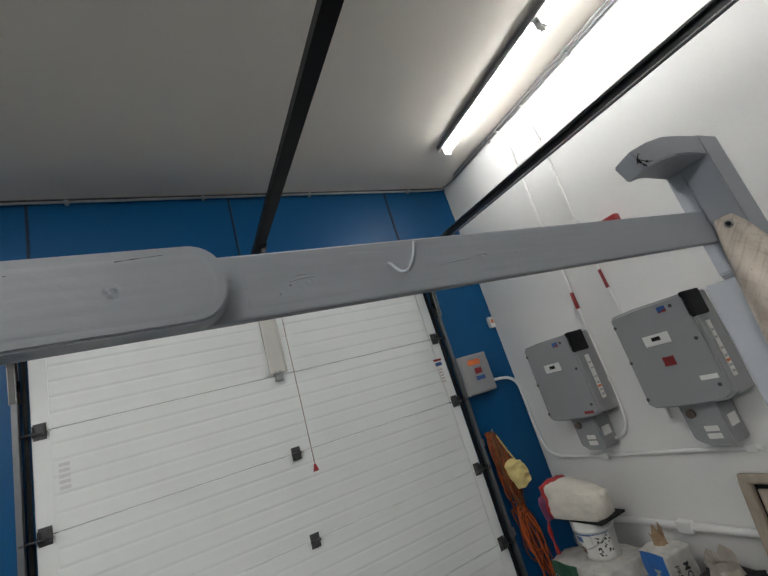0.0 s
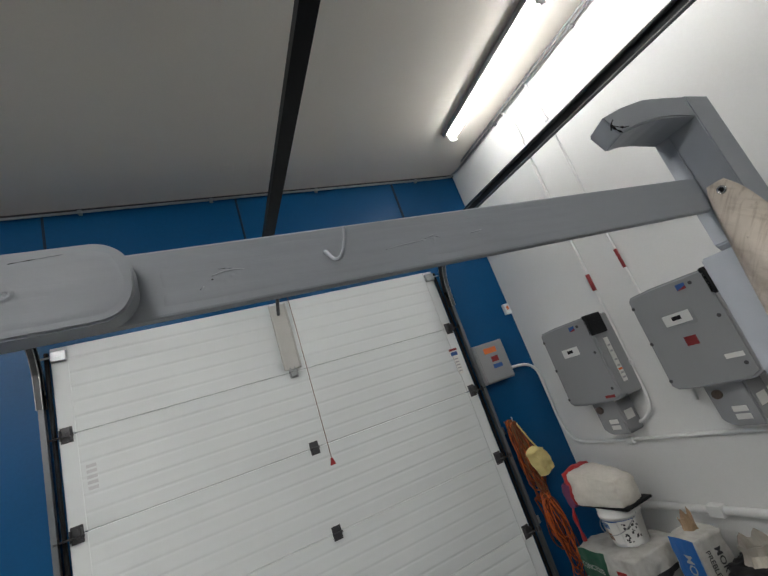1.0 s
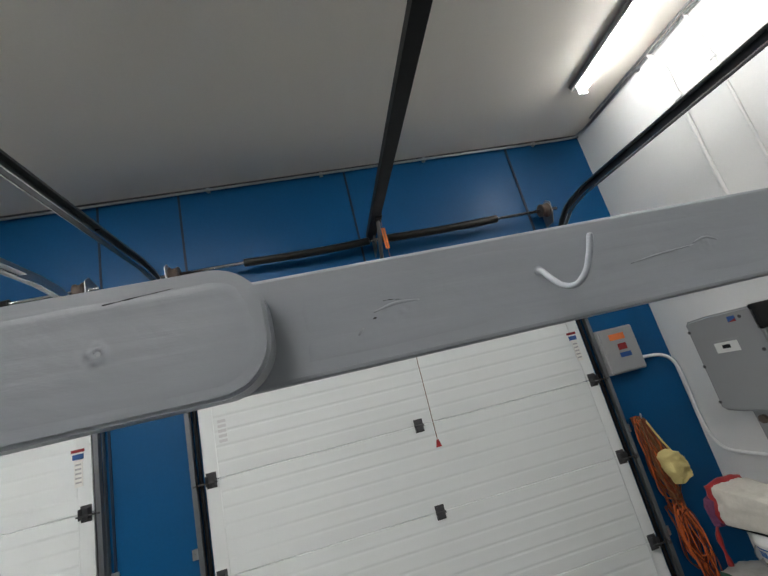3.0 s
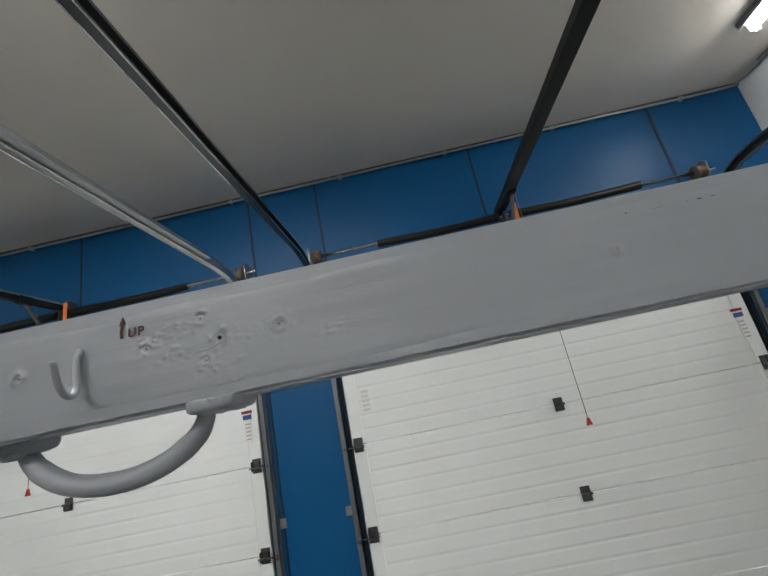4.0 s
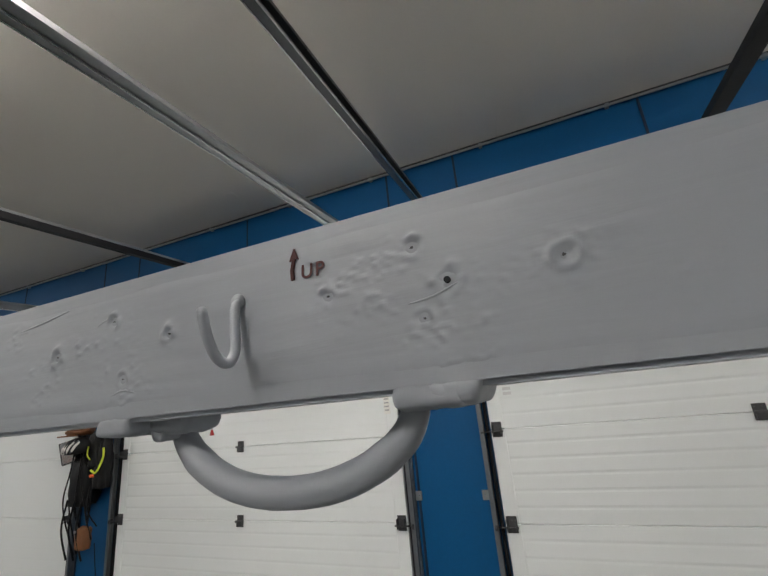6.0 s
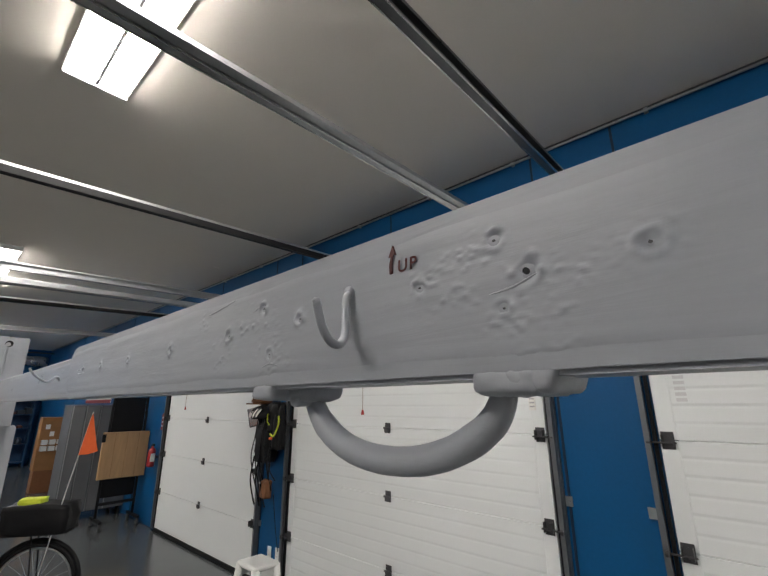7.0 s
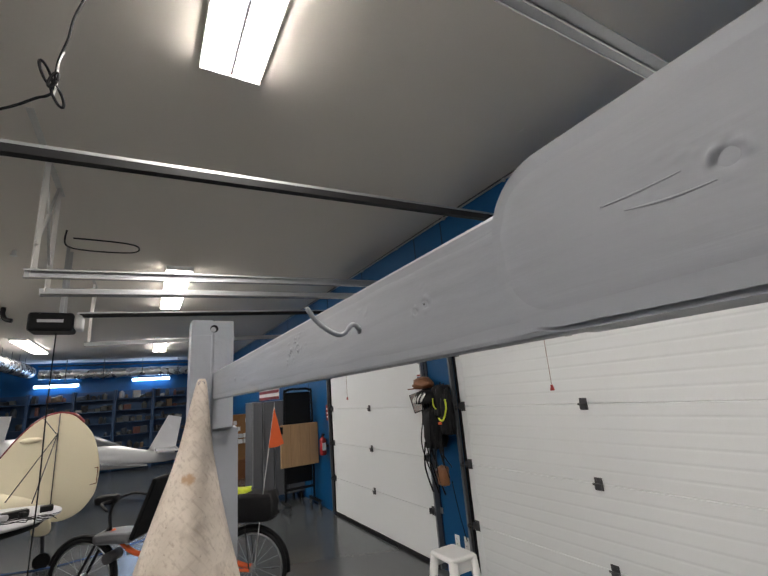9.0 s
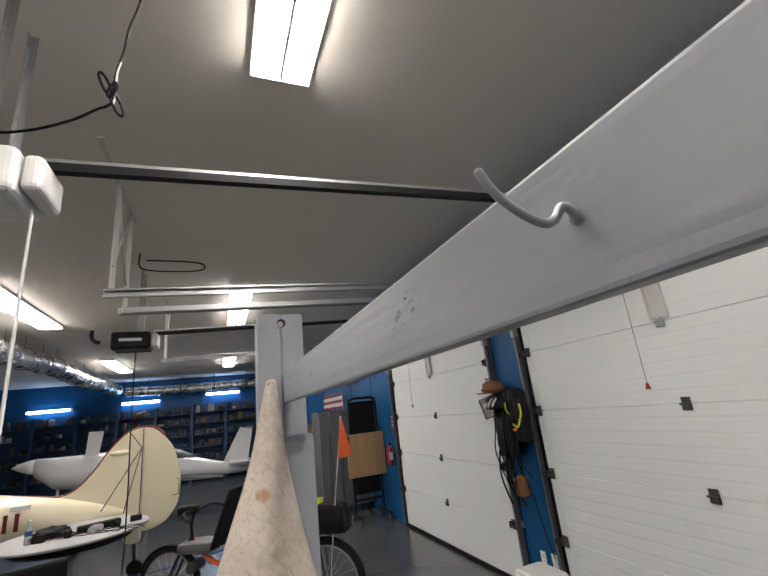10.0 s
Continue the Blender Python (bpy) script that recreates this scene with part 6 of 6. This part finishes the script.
for k in range(5):
    a = 2 * math.pi * k / 5
    part("base_arm", tube(B(), [(0, 0, 0.10), (0.27 * math.cos(a), 0.27 * math.sin(a), 0.065)], 0.018, 6), BLACK, t)
    part("castor", tube(B(), [(0.27 * math.cos(a), 0.27 * math.sin(a) - 0.02, 0.028), (0.27 * math.cos(a), 0.27 * math.sin(a) + 0.02, 0.028)], 0.028, 10), BLACK, t)
simple("floor_hose", "thin blue air hose lying across the floor", "hose", tube(B(), smooth_line([(-8.4, -1.6, 0.008), (-8.0, -0.6, 0.008), (-8.3, 0.3, 0.008), (-8.9, 1.2, 0.008)], 6), 0.007, 6), NAVY)


# ---- cream tail-wheel aeroplane, tail towards the room ----
def loft(rows, seg=20):
    """An ellipse drawn along y: rows of (y, z, half width, half height)."""
    bm = B()
    rings = [[bm.verts.new((w * math.cos(2 * math.pi * k / seg), y, z + h * math.sin(2 * math.pi * k / seg))) for k in range(seg)] for y, z, w, h in rows]
    for a, b in zip(rings, rings[1:]):
        for k in range(seg):
            bm.faces.new((a[k], a[(k + 1) % seg], b[(k + 1) % seg], b[k])).smooth = True
    bm.faces.new(rings[0])
    bm.faces.new(rings[-1])
    bmesh.ops.recalc_face_normals(bm, faces=bm.faces)
    return bm


plane = thing("light_aircraft", "cream fabric-covered aeroplane tail with maroon edge trim", "aeroplane", (-8.05, 0.0, 0.0))
part("fuselage", loft([(-5.6, 1.15, 0.42, 0.50), (-4.2, 1.05, 0.40, 0.45), (-3.0, 0.98, 0.30, 0.36), (-2.2, 0.93, 0.21, 0.29), (-1.5, 0.85, 0.13, 0.22), (-0.95, 0.76, 0.06, 0.13), (-0.68, 0.70, 0.025, 0.07)]), CREAM, plane)


def plate(points, x0, x1, corners=()):
    o = [(p.y, p.z) for p in smooth_line([(0, y, z) for y, z in points], 5)] + list(corners)
    bm = prism(B(), o, "x", x0, x1)
    bmesh.ops.bevel(bm, geom=[e for e in bm.edges if abs(e.verts[0].co.x - e.verts[1].co.x) < 1e-6], offset=0.010, segments=2, affect="EDGES")
    return bm


fin_edge = [(-1.95, 1.150), (-1.653, 1.097), (-1.446, 1.145), (-1.246, 1.349), (-1.093, 1.577), (-0.93, 1.763), (-0.80, 1.845), (-0.675, 1.872)]
part("fin", plate(fin_edge, -0.03, 0.03, [(-0.675, 0.75), (-1.2, 0.85), (-1.8, 1.0)]), CREAM, plane)
part("rudder", plate([(-0.668, 1.873), (-0.55, 1.845), (-0.439, 1.757), (-0.31, 1.60), (-0.237, 1.428), (-0.185, 1.20), (-0.174, 1.058), (-0.19, 0.88), (-0.215, 0.778), (-0.29, 0.66), (-0.361, 0.587), (-0.48, 0.53), (-0.623, 0.517), (-0.667, 0.56)], -0.028, 0.028), CREAM, plane)
part("edge_trim", tube(B(), smooth_line([(0.0, y, z + 0.004) for y, z in [(-2.6, 1.27)] + fin_edge + [(-0.5, 1.832), (-0.40, 1.722)]], 5), 0.019, 8), MAROON, plane, "maroon leading-edge trim")
part("trim_tab_line", prism(B(), [(-0.27, 0.90), (-0.19, 0.91), (-0.185, 1.12), (-0.23, 1.12), (-0.225, 1.11), (-0.195, 1.11), (-0.20, 0.92), (-0.265, 0.91)], "x", 0.0285, 0.031), BROWN, plane)
bm = B()
bmesh.ops.create_uvsphere(bm, u_segments=14, v_segments=8, radius=1, matrix=Matrix.LocRotScale((0.03, -0.95, 1.555), None, (0.025, 0.12, 0.035)))
part("tail_lamp_fairing", bm, CREAM, plane)
for a, b in (((-0.855, 1.84), (-0.673, 1.61)), ((-0.673, 1.61), (-1.10, 0.86)), ((-0.673, 1.61), (-0.84, 0.80))):
    part("brace_wire", tube(B(), [(0.045, a[0], a[1]), (0.16, b[0], b[1])], 0.006, 6), DARK_STEEL, plane)
part("rudder_post_wire", tube(B(), [(0.04, -0.672, 1.86), (0.04, -0.668, 0.60)], 0.005, 6), DARK_STEEL, plane)
part("tail_spring", tube(B(), [(0, -0.95, 0.66), (0, -0.72, 0.40), (0, -0.70, 0.12)], 0.022, 8), DARK_STEEL, plane)
part("tail_wheel", tube(B(), [(-0.03, -0.70, 0.09), (0.03, -0.70, 0.09)], 0.09, 18), BLACK, plane)
part("elevator_horn", plate([(-0.84, 0.50), (-0.82, 0.42), (-0.74, 0.39), (-0.64, 0.42), (-0.65, 0.56), (-0.75, 0.62)], 0.05, 0.09), CREAM, plane)
for x in (-0.7, 0.7):
    part("gear_leg", tube(B(), [(x * 0.4, -4.8, 0.75), (x, -5.0, 0.26)], 0.03, 8), CREAM, plane)
    part("main_wheel", tube(B(), [(x - 0.06, -5.0, 0.25), (x + 0.06, -5.0, 0.25)], 0.25, 22), BLACK, plane)
for k, (y0, y1) in enumerate(((-2.20, -2.16), (-2.10, -2.06), (-1.99, -1.95))):
    part("registration_bar", box(B(), 0.165, 0.21 - 0.006 * k, y0, y1, 0.80, 1.0), MAROON, plane, "maroon registration mark drawn as bars")
part("white_badge", box(B(), 0.16, 0.192, -2.05, -1.85, 1.03, 1.08), PAPER, plane)

# ---- white aeroplane further back ----
glider = thing("white_aircraft", "white composite aeroplane with pointed spinner and swept tail", "aeroplane", (-12.3, 0.0, 0.0))
part("spinner", loft([(-3.64, 1.378, 0.006, 0.006), (-3.52, 1.375, 0.08, 0.075), (-3.35, 1.36, 0.14, 0.135), (-3.22, 1.35, 0.165, 0.155)]), GLOSS_WHITE, glider)
part("fuselage", loft([(-3.215, 1.32, 0.17, 0.19), (-2.85, 1.17, 0.30, 0.32), (-2.2, 1.12, 0.36, 0.36), (-1.4, 1.10, 0.38, 0.36), (-0.5, 0.96, 0.30, 0.28), (0.3, 0.83, 0.16, 0.16), (0.8, 0.76, 0.10, 0.11), (1.2, 0.74, 0.04, 0.05)]), GLOSS_WHITE, glider)
part("canopy", loft([(-1.2, 1.36, 0.05, 0.02), (-0.9, 1.34, 0.24, 0.16), (-0.5, 1.20, 0.22, 0.14), (-0.1, 1.08, 0.05, 0.05)]), CABINET_GREY, glider)
part("fin", prism(B(), [(0.42, 0.88), (0.84, 1.69), (1.13, 1.62), (1.0, 0.80)], "x", -0.035, 0.035), GLOSS_WHITE, glider)
part("tailplane", prism(B(), [(0.60, 0.93), (1.05, 0.93), (1.05, 0.96), (0.60, 0.97)], "x", -0.9, 0.9), GLOSS_WHITE, glider)
# grey, not gelcoat white: the shadow on the wing is put into its colour
part("wing", prism(B(), [(-2.1, 0.80), (-1.4, 0.74), (-0.4, 0.70), (0.45, 0.66), (-0.4, 0.80), (-1.4, 0.86), (-2.0, 0.86)], "x", 0.10, 0.55), CABINET_GREY, glider)
part("winglet", prism(B(), [(-2.34, 1.40), (-2.30, 1.95), (-2.03, 1.93), (-2.10, 1.36)], "x", 0.10, 0.15), GLOSS_WHITE, glider)
for x, y in ((0.0, -2.8), (-0.7, -1.2), (0.7, -1.2)):
    part("gear_leg", tube(B(), [(x * 0.5, y, 0.85), (x, y, 0.18)], 0.028, 8), GLOSS_WHITE, glider)
    part("wheel", tube(B(), [(x - 0.05, y, 0.17), (x + 0.05, y, 0.17)], 0.17, 18), BLACK, glider)

# ---- shelves, tubes and ducts at the far end ----
rng = random.Random(12)
CLUTTER = [surface("clutter_%d" % k, c, 0.55, grain=40, coarse=9, stain=0.3) for k, c in enumerate(((0.34, 0.33, 0.31), (0.02, 0.02, 0.022), (0.10, 0.03, 0.02), (0.12, 0.075, 0.04), (0.03, 0.04, 0.055), (0.06, 0.065, 0.06), (0.015, 0.015, 0.015)))]
for bay in range(8):
    y = -6.3 + bay * 1.15
    t = thing("shelf_unit", "blue painted wooden shelf unit crowded with workshop stores", "shelf", (WEST + 0.002, y, 0.0), "far shelf units")
    for v in (0.0, 1.10):
        part("upright", box(B(), 0.0, 0.40, v, v + 0.045, 0.0, 2.62), SHELF_BLUE, t)
    levels = (0.10, 0.62, 1.10, 1.52, 1.92, 2.30)
    for z in levels:
        part("shelf_board", box(B(), 0.0, 0.395, 0.0455, 1.0995, z, z + 0.03), SHELF_BLUE, t)
    part("back", box(B(), 0.0, 0.008, 0.0455, 1.0995, 0.131, 2.6), SHELF_BLUE, t)
    for z in levels[1:]:
        v = 0.08
        while v < 0.95:
            w = rng.uniform(0.08, 0.24)
            h = rng.uniform(0.08, 0.28)
            if rng.random() < 0.72:
                at = (WEST + 0.002 + rng.uniform(0.16, 0.26), y + v + w / 2, z + 0.0305)
                mat = rng.choice(CLUTTER + CLUTTER[1:2] + CLUTTER[4:])
                kind = rng.random()
                if kind < 0.25:
                    simple("workshop_bag", "dark soft workshop bag on a blue shelf", "bag", lump((0.22, w * 1.2, h * 0.9), rng.randrange(90), 0.35, 4, 0.4), mat, "shelf stores", at=pose(*at))
                elif kind < 0.55:
                    simple("storage_box", "small storage box on a blue shelf", "box", box(B(), -0.10, 0.10, -w / 2, w / 2, 0, h, 0.008), mat, "shelf stores", at=pose(*at, 0, 0, rng.uniform(-14, 14)))
                else:
                    r = min(w, 0.16) / 2
                    prof = [(0.0, r * 0.94), (0.01, r), (h * 0.75, r), (h * 0.9, r * 0.5), (h, r * 0.45)]
                    simple("bottle", "bottle or can of workshop fluid on a blue shelf", "bottle", tube(B(), [(0, 0, z_) for z_, r_ in prof], 0, 10, [r_ for z_, r_ in prof]), mat, "shelf bottles", at=pose(*at))
            v += w * 0.8 + rng.uniform(0.02, 0.05)
for y0, y1, z in ((-5.45, -4.24, 2.82), (-2.80, -1.60, 2.86), (-0.10, 1.10, 2.96)):
    t = thing("shop_light", "lit blue-white tube light on the far blue wall", "tube light", (WEST + 0.002, y0, z), "far tube lights")
    part("housing", box(B(), 0.0, 0.10, 0, y1 - y0, 0.0, 0.05, 0.006), WHITE_PLASTIC, t)
    part("tube", tube(B(), [(0.14, 0.02, -0.005), (0.14, y1 - y0 - 0.02, -0.005)], 0.045, 12), COOL, t, "glowing blue-white tube")
    for v in (0.0, y1 - y0 - 0.02):
        part("end_cap", box(B(), 0.08, 0.19, v, v + 0.02, -0.055, 0.045, 0.004), WHITE_PLASTIC, t)
t = thing("foil_duct", "silver foil flexible air duct hung under the ceiling", "duct", (0, 0, 0), "air ducts")
pts = smooth_line([(-4.5, -2.95, 3.30), (-7.0, -2.72, 3.27), (-9.0, -2.80, 3.22), (-11.0, -2.74, 3.25), (-13.0, -2.80, 3.22), (-15.2, -2.74, 3.22), (-16.8, -2.72, 3.22)], 14)
part("duct", tube(B(), pts, 0, 18, [0.165 + 0.012 * math.sin(k * 2.4) + 0.008 * math.sin(k * 0.9) for k in range(len(pts))]), FOIL, t)
for k in range(3, len(pts) - 2, 5):
    p = pts[k]
    part("strap", tube(B(), [(p.x, p.y + 0.185 * math.cos(a), p.z + 0.185 * math.sin(a)) for a in [2 * math.pi * j / 20 for j in range(21)]], 0.007, 6), DARK_STEEL, t)
    part("hanger_wire", tube(B(), [(p.x, p.y, p.z + 0.18), (p.x, p.y, CEIL)], 0.004, 5), DARK_STEEL, t)
t = thing("foil_duct", "silver foil insulated duct along the far wall", "duct", (0, 0, 0), "air ducts")
pts = smooth_line([(-17.5, -2.6, 3.20), (-17.5, -1.0, 3.17), (-17.5, 0.6, 3.19), (-17.5, 2.9, 3.18)], 12)
part("duct", tube(B(), pts, 0, 18, [0.15 + 0.010 * math.sin(k * 1.7) for k in range(len(pts))]), FOIL, t)
for y in (-1.9, -0.9, 0.2, 1.3, 2.3):
    part("hanger_rod", tube(B(), [(-17.33, y, 2.95), (-17.33, y, CEIL)], 0.012, 6), DARK_STEEL, t)
part("support_pipe", tube(B(), [(-17.25, -2.6, 3.43), (-17.25, 3.0, 3.43)], 0.02, 8), DARK_STEEL, t)
simple("ceiling_camera", "small black dome camera on the ceiling", "camera", tube(B(), smooth_line([(-9.4, -1.75, CEIL), (-9.4, -1.75, 3.50), (-9.4, -1.70, 3.42), (-9.4, -1.62, 3.40)], 4), 0.035, 10), BLACK)
simple("sprinkler_head", "small white sprinkler head on the ceiling", "sprinkler", tube(B(), [(-6.4, -1.02, CEIL), (-6.4, -1.02, CEIL - 0.04), (-6.4, -1.02, CEIL - 0.06)], 0, 10, [0.02, 0.02, 0.035]), WHITE_PLASTIC)

# ---- hanging leads ----
CORD_BLACK = surface("black_cord", (0.004, 0.004, 0.0045), 0.6, grain=90, coarse=8, stain=0.2, bump=0.05, spec=0.10)
t = thing("hanging_lead", "black extension lead tied in a knot below the ceiling", "cable", (0, 0, 0), "hanging leads")
part("lead", tube(B(), smooth_line([(-2.19, 0.002, 2.775), (-2.19, -0.015, 2.757), (-2.19, -0.033, 2.746), (-2.185, -0.085, 2.695), (-2.18, -0.146, 2.652), (-2.18, -0.20, 2.628), (-2.18, -0.26, 2.614), (-2.20, -0.36, 2.64), (-2.30, -0.42, 2.76), (-2.50, -0.43, 2.80)], 7), 0.0042, 7), CORD_BLACK, t)
for k, (u, v, w, h, turn) in enumerate(((-0.021, 2.842, 0.010, 0.046, 22), (0.016, 2.765, 0.011, 0.042, 22), (0.002, 2.815, 0.009, 0.030, -14))):
    c, q = math.cos(radians(turn)), math.sin(radians(turn))
    part("knot_loop", tube(B(), [(-2.19 + 0.006 * k, u + w * math.cos(a) * c - h * math.sin(a) * q, v + h * math.sin(a) * c + w * math.cos(a) * q) for a in [2 * math.pi * j / 22 for j in range(23)]], 0.0044, 6), CORD_BLACK, t)
part("hanging_end", tube(B(), smooth_line([(-2.19, 0.004, 2.79), (-2.19, 0.005, 2.89), (-2.19, 0.022, 2.99), (-2.19, 0.030, 3.08), (-2.20, 0.050, 3.20), (-2.22, 0.062, 3.40), (-2.22, 0.066, CEIL)], 6), 0.0042, 6), CORD_BLACK, t)
part("white_string", tube(B(), smooth_line([(-2.183, 0.006, 2.76), (-2.183, 0.010, 2.80), (-2.183, 0.009, 2.88), (-2.183, 0.018, 2.93)], 5), 0.0028, 6), WHITE_PLASTIC, t, "white string")
t = thing("hanging_lead", "thin dark cord hanging from the door opener to the floor", "cable", (-6.07, -0.52, 0.0), "hanging leads")
part("cord", tube(B(), smooth_line([(0, 0, 2.656), (0.01, 0.0, 1.9), (0.0, 0.01, 1.1), (0.02, 0.0, 0.006)], 6), 0.006, 6), BLACK, t)
t = thing("hanging_lead", "white cord hanging from the door opener", "cable", (-2.74, -0.36, 0.0), "hanging leads")
part("cord", tube(B(), smooth_line([(0, 0, 2.66), (0.0, 0.0, 1.9), (0.0, 0.0, 1.1)], 5), 0.006, 6), WHITE_PLASTIC, t)
part("weight", tube(B(), [(0, 0, 1.02), (0, 0, 1.10)], 0.014, 8), WHITE_PLASTIC, t)
t = thing("ceiling_cable", "black cable hooped along the ceiling by the hangers", "cable", (0, 0, 0))
part("cable", tube(B(), smooth_line([(-5.6, -0.46, CEIL), (-5.62, -0.45, 3.46), (-5.60, -0.2, 3.42), (-5.60, 0.12, 3.44), (-5.58, 0.16, 3.50), (-5.58, 0.0, 3.53), (-5.6, -0.40, 3.54)], 6), 0.008, 6), BLACK, t)
